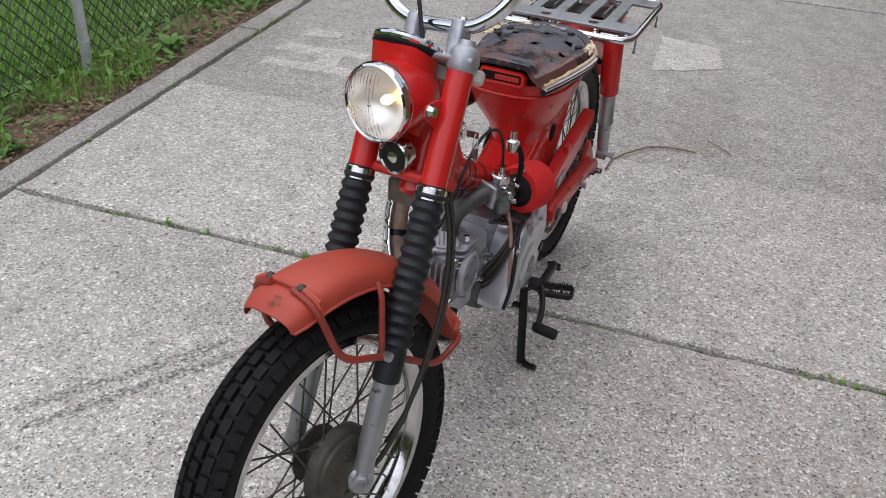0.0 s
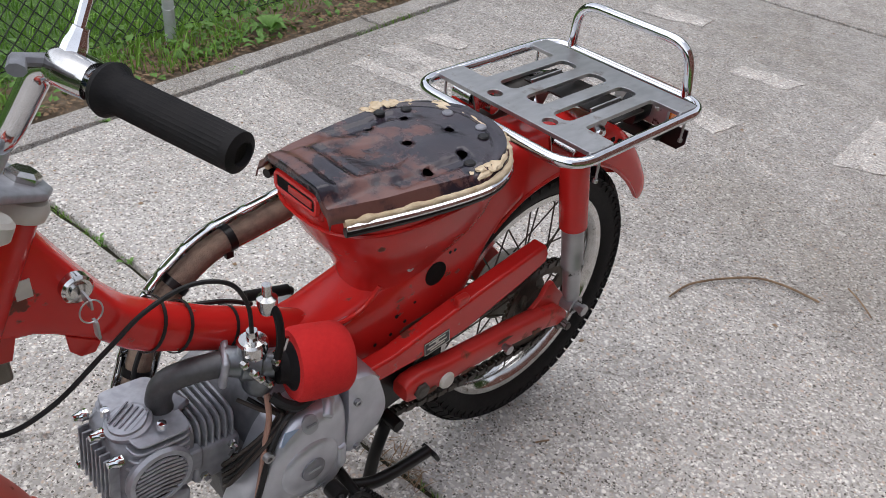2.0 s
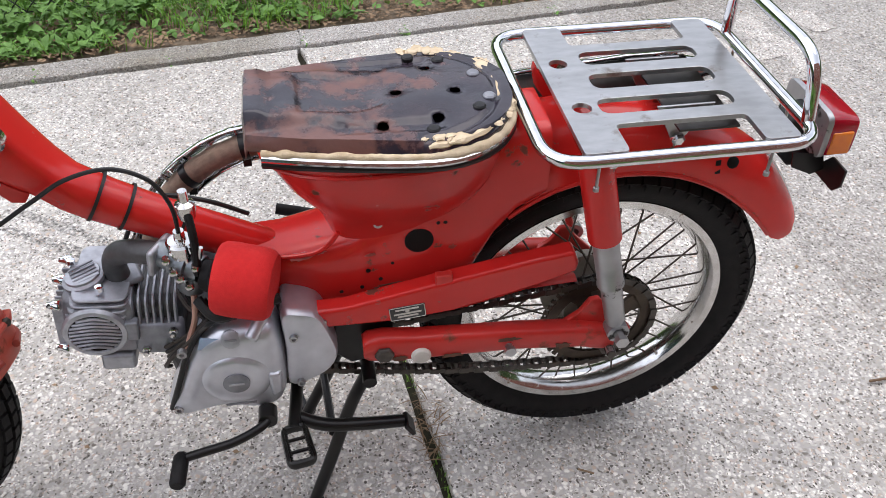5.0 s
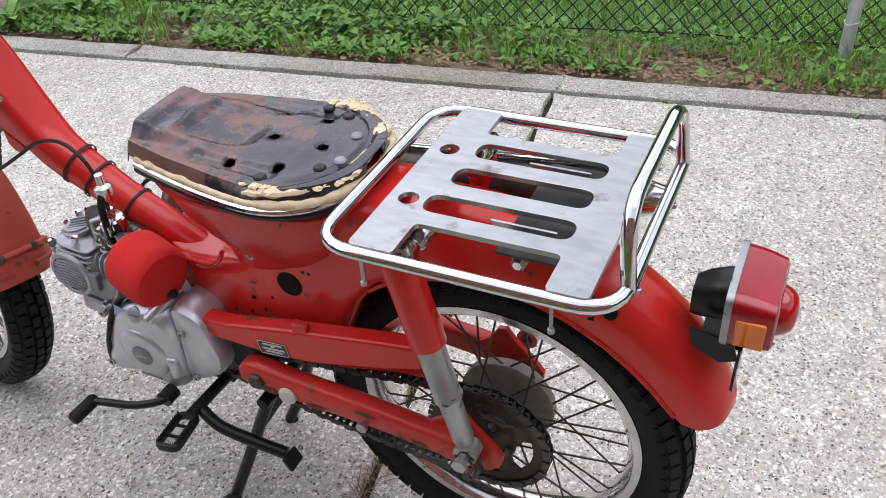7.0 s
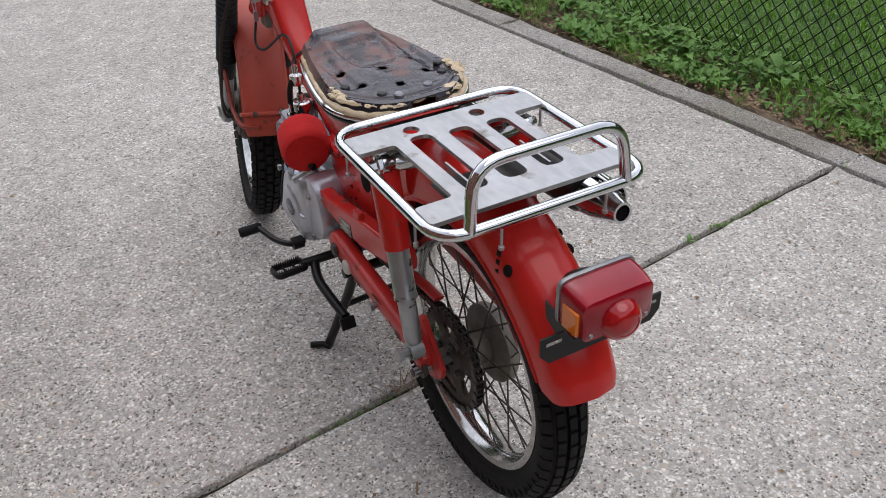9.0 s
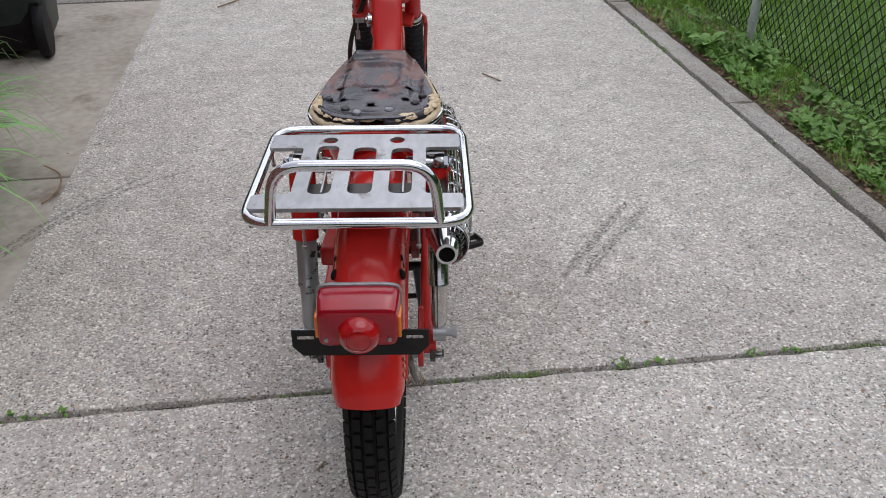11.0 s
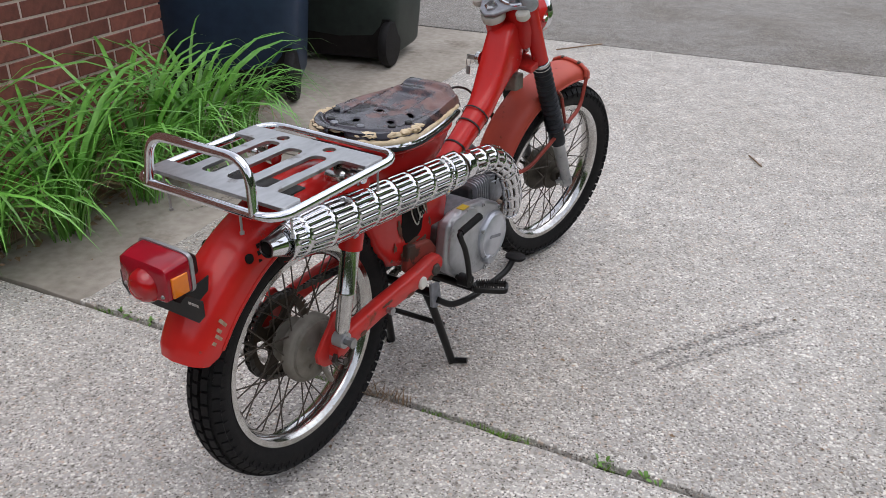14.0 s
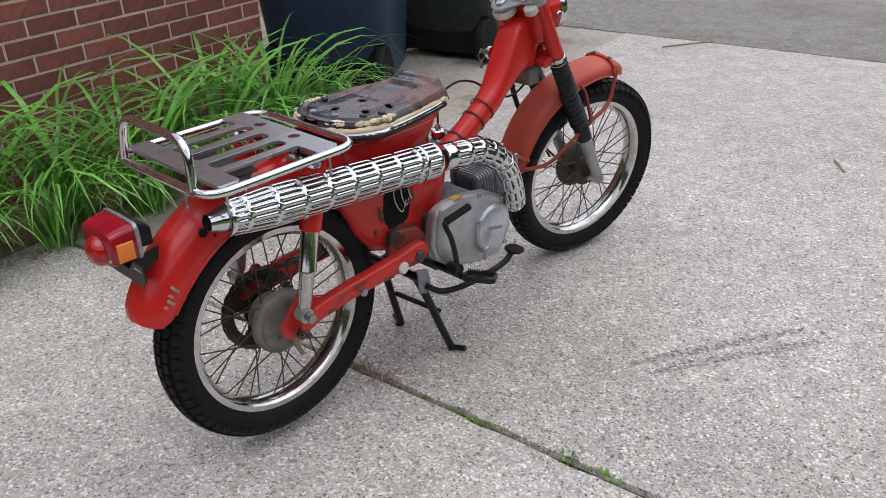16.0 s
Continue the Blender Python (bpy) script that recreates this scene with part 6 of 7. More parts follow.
def heat_guard(name, line, radii, a0, a1, nphi, mat, label, period=8, bands=2):
    """A curved sheet along a line with rows of slots cut out."""
    bm = bmesh.new()
    rows = []
    k = len(line)
    for i in range(k):
        d = (line[min(i + 1, k - 1)] - line[max(i - 1, 0)]).normalized()
        out = Vector((0, -1, 0))
        out = (out - d * out.dot(d)).normalized()
        up = out.cross(d) * (1 if d.x < 0 else -1)
        up = up if up.z > 0 or abs(d.z) > 0.7 else -up
        turns = [a0 + (a1 - a0) * (j + (0.26 if j % 2 else -0.26) * (0 < j < nphi)) / nphi for j in range(nphi + 1)]
        rows.append([bm.verts.new(line[i] + radii[i] * (out * math.cos(a) + up * math.sin(a))) for a in turns])
    for i in range(k - 1):
        for j in range(nphi):
            slot = j % 2 == 1 and j < nphi - 0 and i % period >= bands and 2 <= i < k - 3
            if not slot:
                bm.faces.new((rows[i][j], rows[i + 1][j], rows[i + 1][j + 1], rows[i][j + 1]))
    ob = add(name, bm, mat, label)
    mod = ob.modifiers.new("sheet", "SOLIDIFY")
    mod.thickness = 0.0018
    return ob


n = 104
gl = [S0.lerp(S1, 0.01 + 1.045 * i / n) for i in range(n + 1)]
gr = [0.043 - (0.008 * max(0, (i / n - 0.82) / 0.18)) for i in range(n + 1)]
g1 = heat_guard("heat_guard", gl, gr, radians(-76), radians(88), 19, M_CHROME, "chromed heat guard with rows of slots", 12, 2)
for f in (0.10, 0.86):
    c = S0.lerp(S1, f)
    r = 0.0436 - 0.008 * max(0, (f - 0.82) / 0.18)
    part("guard_band", tube([c + Vector((0, -r * math.cos(a), r * math.sin(a))) for a in [radians(-74 + 15.7 * j) for j in range(11)]], 0.0045, 6, flat=0.22), M_CHROME, g1)
for f, a in ((0.15, 60), (0.15, -40), (0.75, 60), (0.75, -40)):
    c = S0.lerp(S1, f) + Vector((0, -0.045 * math.cos(radians(a)), 0.045 * math.sin(radians(a))))
    part("guard_screw", lathe([(0.006, 0), (0.005, 0.003), (0, 0.004)], axis_m(c, c + (c - S0.lerp(S1, f))), 10), M_STEEL, g1)
curve = [p for p in pipe_line if 0.375 < p.x < 0.70 and p.z > 0.36]
fine = []
for a, b in zip(curve, curve[1:]):
    fine += [a, a.lerp(b, 0.5)]
heat_guard("heat_guard", fine, [0.031] * len(fine), radians(-80), radians(95), 11, M_CHROME, "curved chromed pipe guard with slots", 7, 2)
add("exhaust_clamp", lathe([(0.024, -0.009), (0.027, -0.009), (0.027, 0.009), (0.024, 0.009)], axis_m(S0, S1), 20, closed=True), M_BLACK, m=None)

# luggage rack
RZ = 0.703
rack = add("luggage_rack", tube(round_path([(0.122, 0.170, RZ), (0.122, -0.164, RZ), (-0.226, -0.166, RZ), (-0.226, 0.170, RZ)], 0.05, 7, True), 0.0085, 12, closed=True), M_CHROME, "chromed steel luggage rack over the rear wheel")
bm = bmesh.new()


def flat_loop(points):
    vs = [bm.verts.new(p) for p in points]
    return [bm.edges.new((vs[i], vs[(i + 1) % len(vs)])) for i in range(len(vs))]


def arc_loop(x0, x1, y0, y1, r):
    return round_path([(x0, y0, RZ + 0.010), (x1, y0, RZ + 0.010), (x1, y1, RZ + 0.010), (x0, y1, RZ + 0.010)], r, 5, True)


XF0, XF1, XR0, XR1 = 0.022, 0.078, -0.197, -0.150
cuts = flat_loop(round_path([(XF1, 0.168, RZ + 0.010), (XF0, 0.168, RZ + 0.010), (XF0, 0.109, RZ + 0.010), (XR1, 0.109, RZ + 0.010), (XR1, 0.168, RZ + 0.010), (XR0, 0.168, RZ + 0.010),
                             (XR0, -0.158, RZ + 0.010), (XR1, -0.158, RZ + 0.010), (XR1, -0.100, RZ + 0.010), (XF0, -0.100, RZ + 0.010), (XF0, -0.158, RZ + 0.010), (XF1, -0.158, RZ + 0.010)], 0.008, 4, True))
for y0, y1, grow in ((0.048, 0.084, 0.008), (-0.016, 0.022, 0.0), (-0.078, -0.042, -0.004)):
    cuts += flat_loop(arc_loop(XR1, XF0 + grow, y0, y1, 0.016))
for y in (0.066, -0.050):
    cuts += flat_loop([(0.052 + 0.0125 * math.cos(a), y + 0.0125 * math.sin(a), RZ + 0.010) for a in [2 * math.pi * i / 22 for i in range(22)]])
bmesh.ops.triangle_fill(bm, edges=cuts, use_beauty=True)
top_plate = part("top_plate", bm, M_STEEL, rack, "brushed steel plate with round-ended slots", smooth=False)
sheet = top_plate.modifiers.new("sheet", "SOLIDIFY")
sheet.thickness, sheet.offset = 0.007, -1
edge = top_plate.modifiers.new("worn_edge", "BEVEL")
edge.width, edge.segments, edge.limit_method = 0.0012, 2, "ANGLE"
# added dark plate, stands in for the shadow beneath the rear half of the slots
part("slot_shade_plate", box(-0.152, -0.070, -0.094, 0.100, RZ - 0.016, RZ - 0.013), M_SLOT_SHADE, rack, "dark plate added for the shade under the rack slots", smooth=False)
hoop = round_path([(-0.226, 0.128, RZ), (-0.218, 0.118, RZ + 0.090), (-0.218, -0.112, RZ + 0.090), (-0.226, -0.122, RZ)], 0.045, 7)
part("hoop", tube(hoop, 0.0085, 12), M_CHROME, rack, "chromed rear hoop")
for x, y in ((0.060, 0.172), (-0.160, 0.172), (-0.226, 0.08), (0.045, -0.168), (-0.190, -0.168), (-0.226, -0.09)):
    part("hook_pin", lathe([(0.0022, 0), (0.0022, -0.030), (0.004, -0.031), (0.004, -0.036), (0, -0.036)], pose(x, y, RZ - 0.006), 8), M_STEEL, rack)
for s in (1, -1):
    part("rack_bracket", prism([(0.02, 0.672), (0.06, 0.672), (0.07, RZ + 0.002), (0.02, RZ + 0.002)], s * 0.082 - 0.003, s * 0.082 + 0.003), M_CHROME_OLD, rack, bevel=0.001)
    part("mount_tube", lathe([(0.010, 0), (0.0145, 0.002), (0.0145, 0.040), (0.0115, 0.044), (0.0115, 0.050), (0.0145, 0.054), (0.0145, 0.066), (0.010, 0.068)], axis_m((0.028, s * 0.064, 0.676), (0.032, s * 0.140, 0.682)), 18), M_CHROME_OLD, rack)
    part("rack_stay", prism([(-0.05, RZ + 0.002), (-0.13, RZ + 0.002), (-0.085, 0.640)], s * 0.064 - 0.002, s * 0.064 + 0.002), M_STEEL, rack, bevel=0.001)
    part("stay_bolt", lathe([(0.010, 0), (0.010, 0.006), (0.006, 0.010), (0, 0.010)], pose(-0.086, s * 0.066, 0.655, -90 * s, 0, 0), 6), M_CHROME, rack)
    part("mount_nut", lathe([(0.015, 0), (0.015, 0.007), (0.010, 0.009), (0.008, 0.018), (0, 0.018)], pose(0.032, s * 0.130, 0.681, -90 * s, 0, 0), 6), M_CHROME, rack)

# tail lamp and number-plate bracket
tail = add("tail_lamp", loft([rounded_ring((x, 0, z), (0, 1, 0), (0, 0, 1), w, h, 7, 28) for x, z, w, h in ((-0.322, 0.621, 0.059, 0.035), (-0.338, 0.620, 0.0585, 0.0345), (-0.352, 0.619, 0.057, 0.033), (-0.366, 0.617, 0.055, 0.031), (-0.369, 0.616, 0.051, 0.027))]), M_LENS_RED, "red plastic tail lamp with amber sides", m=pose(0, -0.006, 0))
part("bezel", loft([rounded_ring((x, 0, 0.622), (0, 1, 0), (0, 0, 1), w, h, 7, 28) for x, w, h in ((-0.314, 0.060, 0.036), (-0.317, 0.061, 0.037), (-0.322, 0.061, 0.037))]), M_SILVER, tail, "grey plastic bezel")
for s in (1, -1):
    part("amber_lens", box(-0.360, -0.328, s * 0.0575 - 0.003, s * 0.0575 + 0.003, 0.594, 0.630), M_LENS_AMBER, tail, "amber side reflector", bevel=0.002)
    part("lens_screw", lathe([(0.004, 0), (0.003, 0.003), (0, 0.003)], pose(-0.368, s * 0.044, 0.598) @ pose(0, 0, 0, 0, -90, 0), 8), M_STEEL, tail)
part("round_lens", lathe([(0.031, 0), (0.030, 0.012), (0.027, 0.020), (0.022, 0.026), (0.017, 0.0285), (0.016, 0.0275), (0.010, 0.030), (0, 0.031)], pose(-0.358, -0.002, 0.607) @ pose(0, 0, 0, 0, -90, 0), 36), M_LENS_LOW, tail, "round raised red lens")
part("lamp_base", loft([rounded_ring((x, 0, z), (0, 1, 0), (0, 0, 1), w, h, 4, 24) for x, z, w, h in ((-0.274, 0.606, 0.020, 0.020), (-0.288, 0.611, 0.024, 0.024), (-0.306, 0.616, 0.026, 0.026), (-0.314, 0.618, 0.026, 0.026))]), M_BLACK, tail, "black rubber lamp base")
part("plate_bracket", prism([(-0.084, 0.548), (0.084, 0.548), (0.098, 0.564), (0.098, 0.592), (0.062, 0.592), (0.045, 0.572), (-0.045, 0.572), (-0.062, 0.592), (-0.098, 0.592), (-0.098, 0.564)], -0.0015, 0.0015, pose(-0.338, 0, 0, 0, 0, 90)), M_BLACK, tail, "black number-plate bracket")
part("bracket_arm", box(-0.338, -0.290, -0.030, 0.030, 0.560, 0.563), M_BLACK, tail, bevel=0.001)
for s in (1, -1):
    part("bracket_cheek", prism([(-0.280, 0.598), (-0.330, 0.588), (-0.337, 0.564), (-0.318, 0.556), (-0.285, 0.572)], s * 0.050 - 0.0015, s * 0.050 + 0.0015), M_BLACK, tail)
    part("bracket_slot", box(-0.3402, -0.3398, s * 0.078 - 0.012, s * 0.078 + 0.012, 0.578, 0.583), M_SLAB, tail, smooth=False)

# ---- steering: fork, mudguard, lamp, handlebar ----
def fork(name, bm, mat, label="", parent=None, bevel=0.0, segs=2, on=None):
    return part(name, bm, mat, parent or bike, label, True, None if parent else (on or FORK), bevel, segs)


for s in (1, -1):
    y = s * 0.071
    at_leg = pose(0, y, 0)
    slide = axis_m((0.004, s * 0.074, 0.016), (0.0, y, 0.47))
    leg = fork("fork_leg", lathe([(0.010, -0.022), (0.0165, -0.018), (0.018, 0.0), (0.0155, 0.035), (0.0178, 0.06), (0.0178, 0.20), (0.019, 0.235)], slide, 22), M_SILVER, "silver fork slider", on=STEER)
    part("axle_clamp", lathe([(0.016, -0.014), (0.020, -0.012), (0.020, 0.012), (0.016, 0.014)], slide @ pose(0, 0, 0, 90, 0, 0), 18), M_SILVER, leg)
    part("axle_nut", lathe([(0.013, 0), (0.013, 0.010), (0.007, 0.011), (0.007, 0.020), (0, 0.020)], slide @ pose(0, s * 0.012, 0, -90 * s, 0, 0), 6), M_STEEL, leg)
    prof = [(0.0195, 0.160), (0.0225, 0.163), (0.0225, 0.212), (0.021, 0.215)]
    for k in range(14):
        z = 0.217 + 0.0176 * k
        prof += [(0.0212, z), (0.0278 - 0.0002 * k, z + 0.0075), (0.0272 - 0.0002 * k, z + 0.0105), (0.0212, z + 0.0162)]
    prof += [(0.0225, 0.470)]
    part("fork_gaiter", lathe(prof, slide, 26), M_GAITER, leg, "black ribbed rubber fork gaiter")
    part("gaiter_ring", lathe([(0.0238, 0.464), (0.0238, 0.482), (0.022, 0.484)], at_leg, 24), M_CHROME_OLD, leg)
    part("fork_shroud", lathe([(0.0212, 0.482), (0.0206, 0.57), (0.0202, 0.664)], at_leg, 26), M_RED, leg, "red upper fork shroud")
    part("fork_cap", lathe([(0.021, 0.658), (0.0235, 0.662), (0.0235, 0.684), (0.020, 0.692), (0.014, 0.696), (0.012, 0.704), (0, 0.705)], at_leg, 22), M_ALLOY, leg)
    ear = prism([(-0.012, 0.620), (0.036, 0.608), (0.056, 0.596), (0.054, 0.580), (0.036, 0.572), (-0.010, 0.560)], s * 0.064 - 0.002, s * 0.064 + 0.002)
    part("lamp_ear", ear, M_RED, leg, bevel=0.003)
    part("ear_bolt", lathe([(0.011, 0), (0.011, 0.004), (0.007, 0.010), (0, 0.010)], pose(0.046, s * 0.066, 0.590, -90 * s, 0, 0), 8), M_CHROME_OLD, leg)
bridge = fork("top_bridge", loft([rounded_ring(((a + b) / 2, t, 0.674), (1, 0, 0), (0, 0, 1), (b - a) / 2, 0.006, 4, 20) for t, a, b in ((-0.094, -0.010, 0.012), (-0.080, -0.024, 0.022), (-0.050, -0.040, 0.022), (-0.022, -0.082, 0.014), (0.0, -0.090, 0.012), (0.022, -0.082, 0.014), (0.050, -0.040, 0.022), (0.080, -0.024, 0.022), (0.094, -0.010, 0.012))]), M_ALLOY, "cast aluminium fork top bridge", bevel=0.002, on=STEER)
part("stem_nut", lathe([(0.017, 0.676), (0.017, 0.686), (0.012, 0.690), (0, 0.690)], pose(-0.060, 0, 0), 6), M_CHROME_OLD, bridge)
for s in (1, -1):
    part("bar_clamp", loft([rounded_ring((-0.016, s * 0.042, z), (1, 0, 0), (0, 1, 0), a, b, 4, 16) for z, a, b in ((0.676, 0.015, 0.013), (0.69, 0.014, 0.012), (0.712, 0.017, 0.013), (0.734, 0.016, 0.012))]), M_ALLOY, bridge, bevel=0.002)
    part("clamp_rubber", lathe([(0.014, 0), (0.018, 0.004), (0.018, 0.018), (0.014, 0.022)], pose(-0.030, s * 0.074, 0.646), 18), M_WHITE, bridge, "perished grey rubber bush")
    part("clamp_bolt", lathe([(0.006, 0), (0.006, 0.006), (0.003, 0.006), (0, 0.004)], pose(-0.016, s * 0.042, 0.733), 10), M_CHROME, bridge)
fork("lower_yoke", loft([rounded_ring((-0.026, t, 0.490), (1, 0, 0), (0, 0, 1), 0.026, 0.009, 4, 16) for t in (-0.080, -0.05, 0, 0.05, 0.080)]), M_RED_FRAME, bevel=0.002, on=STEER)
LEFT = [(-0.016, 0.0, 0.722), (-0.016, 0.060, 0.724), (-0.014, 0.104, 0.750), (-0.011, 0.150, 0.824), (-0.024, 0.176, 0.832), (-0.101, 0.304, 0.841)]
RIGHT = mirrored(LEFT)
bar = fork("handlebar", tube(round_path(list(reversed(RIGHT)) + LEFT[1:], 0.034, 6), 0.0110, 14), M_CHROME, "chromed handlebar with black ribbed grips", on=STEER)
for s in (1, -1):
    a, b = Vector((-0.043, s * 0.207, 0.8343)), Vector((-0.102, s * 0.306, 0.8412))
    ln = (b - a).length
    count = 28
    prof = [(0.0115, -0.004), (0.019, -0.002), (0.0205, 0.003), (0.018, 0.007), (0.0140, 0.012), (0.0140, ln - 0.006), (0.0150, ln - 0.004), (0.0150, ln + 0.002), (0.009, ln + 0.005), (0.0075, ln + 0.001), (0.001, ln + 0.001)]
    mg = axis_m(a, b)
    rings = [[mg @ Vector(((r + (0.0011 if j % 2 and 4 <= k <= 5 else 0)) * math.cos(math.pi * j / count), (r + (0.0011 if j % 2 and 4 <= k <= 5 else 0)) * math.sin(math.pi * j / count), h)) for j in range(2 * count)] for k, (r, h) in enumerate(prof)]
    part("grip", loft(rings), M_RUBBER, bar, "black ribbed rubber grip")
    c = Vector((-0.026, s * 0.178, 0.8325))
    d = (b - a).normalized()
    u = d.cross(Vector((0, 0, 1))).normalized()
    part("lever_perch", loft([rounded_ring(c + d * t, u, (0, 0, 1), w, h, 3, 16) for t, w, h in ((-0.018, 0.0125, 0.0125), (-0.010, 0.0155, 0.015), (0.006, 0.016, 0.0155), (0.022, 0.0145, 0.0145))]), M_CHROME_OLD, bar, "cast aluminium lever perch")
part("lever_stub", tube([(-0.014, 0.160, 0.832), (0.010, 0.172, 0.828), (0.014, 0.196, 0.826)], 0.007, 8, flat=0.7), M_ALLOY_DARK, bar)
stem = tube(spline([(-0.022, 0.174, 0.846), (-0.022, 0.168, 0.870), (-0.024, 0.155, 0.92), (-0.030, 0.134, 1.00)], 4), 0.0042, 8)
part("mirror_stem", stem, M_CHROME, bar, "slim chromed mirror stem")
part("stem_nut", lathe([(0.010, 0), (0.009, 0.010), (0.007, 0.016), (0.006, 0.022), (0, 0.022)], pose(-0.022, 0.174, 0.842), 8), M_CHROME, bar)
part("brake_lever", tube(spline([(-0.004, -0.175, 0.830), (0.012, -0.195, 0.828), (0.010, -0.240, 0.828), (-0.008, -0.290, 0.830), (-0.022, -0.315, 0.832)], 5), 0.0065, 8, flat=0.6), M_ALLOY, bar, "aluminium brake lever")
part("brake_switch", box(-0.012, 0.012, -0.014, 0.014, -0.010, 0.010), M_BLACK, bar, m=pose(-0.030, -0.158, 0.848), bevel=0.003)

def open_lathe(profile, m, seg):
    """A turned shell with both ends left open."""
    bm = lathe(profile, m, seg)
    bmesh.ops.delete(bm, geom=[f for f in bm.faces if len(f.verts) > 8], context="FACES_ONLY")
    return bm


# headlamp in its red nacelle, with the speedometer on top
LAMP = pose(0.060, -0.014, 0.570) @ pose(0, 0, 0, 0, 90 + 22, 0)  # z looks ahead
nac = fork("headlamp_shell", open_lathe([(0.022, -0.105), (0.040, -0.098), (0.050, -0.080), (0.055, -0.050), (0.0575, -0.012), (0.058, 0.0)], LAMP, 40), M_RED, "glossy red headlamp shell")
part("lamp_rim", lathe([(0.0580, -0.008), (0.0605, -0.004), (0.0612, 0.004), (0.0590, 0.011), (0.0560, 0.013), (0.0535, 0.010), (0.0540, 0.0)], LAMP, 44, closed=True), M_CHROME, nac, "chromed headlamp rim")
part("reflector", open_lathe([(0.0535, 0.006), (0.047, -0.012), (0.033, -0.026), (0.012, -0.034), (0.0005, -0.034)], LAMP, 36), M_REFLECTOR, nac)
lens = loft([[LAMP @ Vector((math.cos(t) * r, math.sin(t) * r, h + (0.0012 * math.cos(math.sin(t) * r * 900) if 0.004 < r < 0.052 else 0))) for t in [2 * math.pi * i / 120 for i in range(120)]] for r, h in [(0.0545 * math.sin(math.pi / 2 * k / 15) + 0.0004, 0.0245 - 0.0145 * math.sin(math.pi / 2 * k / 15) ** 2) for k in range(15, -1, -1)]], caps=False)
glass = part("lamp_lens", lens, M_GLASS_RIB, nac, "ribbed clear headlamp glass")
glass.visible_shadow = False
glass.modifiers.new("sheet", "SOLIDIFY").thickness = 0.002
# bulb made to glow, as the warm reflected spot in the lens
part("bulb", lathe([(0, -0.030), (0.007, -0.026), (0.008, -0.018), (0.006, -0.010), (0, -0.008)], LAMP, 14), M_BULB_GLOW, nac, "headlamp bulb, glowing for the warm reflection in the lens")
hood = part("speedo_hood", loft([rounded_ring((x, -0.030, z), Vector((1, 0, 0.12)).normalized(), (0, 1, 0), a, b, 2.8, 28) for x, z, a, b in ((-0.018, 0.535, 0.026, 0.040), (-0.016, 0.580, 0.034, 0.050), (-0.002, 0.622, 0.040, 0.052), (0.006, 0.655, 0.044, 0.050), (0.006, 0.666, 0.045, 0.051))]), M_RED, nac, "red speedometer hood")
sp_ring = [Vector((0.006, -0.030, 0.668)) + Vector((1, 0, 0.12)).normalized() * 0.044 * math.cos(t) + Vector((0, 0.051, 0)) * math.sin(t) for t in [2 * math.pi * i / 32 for i in range(32)]]
part("speedo_bezel", tube(sp_ring, 0.006, 8, closed=True), M_CHROME, nac, "chromed oval speedometer bezel")
part("speedo_gasket", tube([p - Vector((0, 0, 0.008)) for p in sp_ring], 0.006, 8, closed=True), M_RUBBER, nac)
dial = loft([[p * 1.0 for p in sp_ring], [Vector((0.006, -0.030, 0.669)) + (p - Vector((0.006, -0.030, 0.668))) * 0.2 for p in sp_ring]])
part("speedo_dial", dial, material("pale_dial", (0.34, 0.36, 0.37), (0.26, 0.28, 0.29), grain=30, rough=0.25, coat=0.6), nac, "scratched glass over a pale dial")
HORN = pose(0.004, -0.004, 0.498) @ pose(0, 0, 0, 0, 90 + 25, 0)
horn = fork("horn", lathe([(0.016, -0.026), (0.024, -0.020), (0.027, -0.006), (0.0285, 0.0), (0.0285, 0.006), (0.0255, 0.008), (0.0235, 0.005), (0.010, 0.003), (0.009, 0.008), (0.005, 0.009), (0, 0.009)], HORN, 32), M_CHROME_OLD, "round chromed horn below the headlamp")
fork("horn_face", lathe([(0.0232, 0.0055), (0.0110, 0.0040)], HORN, 28), M_BLACK, parent=horn)

# front mudguard
ft = [(49.5, 0.312, 0.338, 0.046), (53, 0.312, 0.346, 0.054), (60, 0.312, 0.348, 0.056), (90, 0.309, 0.346, 0.056), (110, 0.304, 0.339, 0.056), (125, 0.299, 0.328, 0.056), (136, 0.296, 0.321, 0.056), (140, 0.298, 0.312, 0.050)]
fg = fork("front_mudguard", loft([guard_section(radians(t), *interp(ft, t)[:3], 0.0004) for t in [49.5 + 1.967 * i for i in range(47)]]), M_RED_FADED, "faded orange-red front mudguard with rust spots")
for s in (1, -1):
    fork("guard_edge", tube([(math.cos(radians(t)) * interp(ft, t)[0], s * interp(ft, t)[2], math.sin(radians(t)) * interp(ft, t)[0]) for t in range(50, 140, 4)], 0.003, 6), M_RED_FADED, parent=fg)
    st = round_path([(0.192, s * 0.020, 0.294), (0.184, s * 0.060, 0.280), (0.115, s * 0.072, 0.200), (0.03, s * 0.084, 0.208), (-0.14, s * 0.074, 0.174), (-0.220, s * 0.060, 0.214), (-0.233, s * 0.02, 0.228)], 0.035, 5)
    fork("guard_stay", tube(st, 0.0058, 8), M_STAY, "dull red tubular mudguard stay", parent=fg)
    fork("guard_stay", tube(round_path([(0.052, s * 0.055, 0.314), (0.052, s * 0.068, 0.296), (0.034, s * 0.080, 0.208)], 0.02, 4), 0.0050, 8), M_STAY, parent=fg)
    fork("stay_bolt", lathe([(0.008, 0), (0.008, 0.010), (0, 0.012)], pose(0.03, s * 0.084, 0.208, -90 * s, 0, 0), 8), M_STEEL, parent=fg)
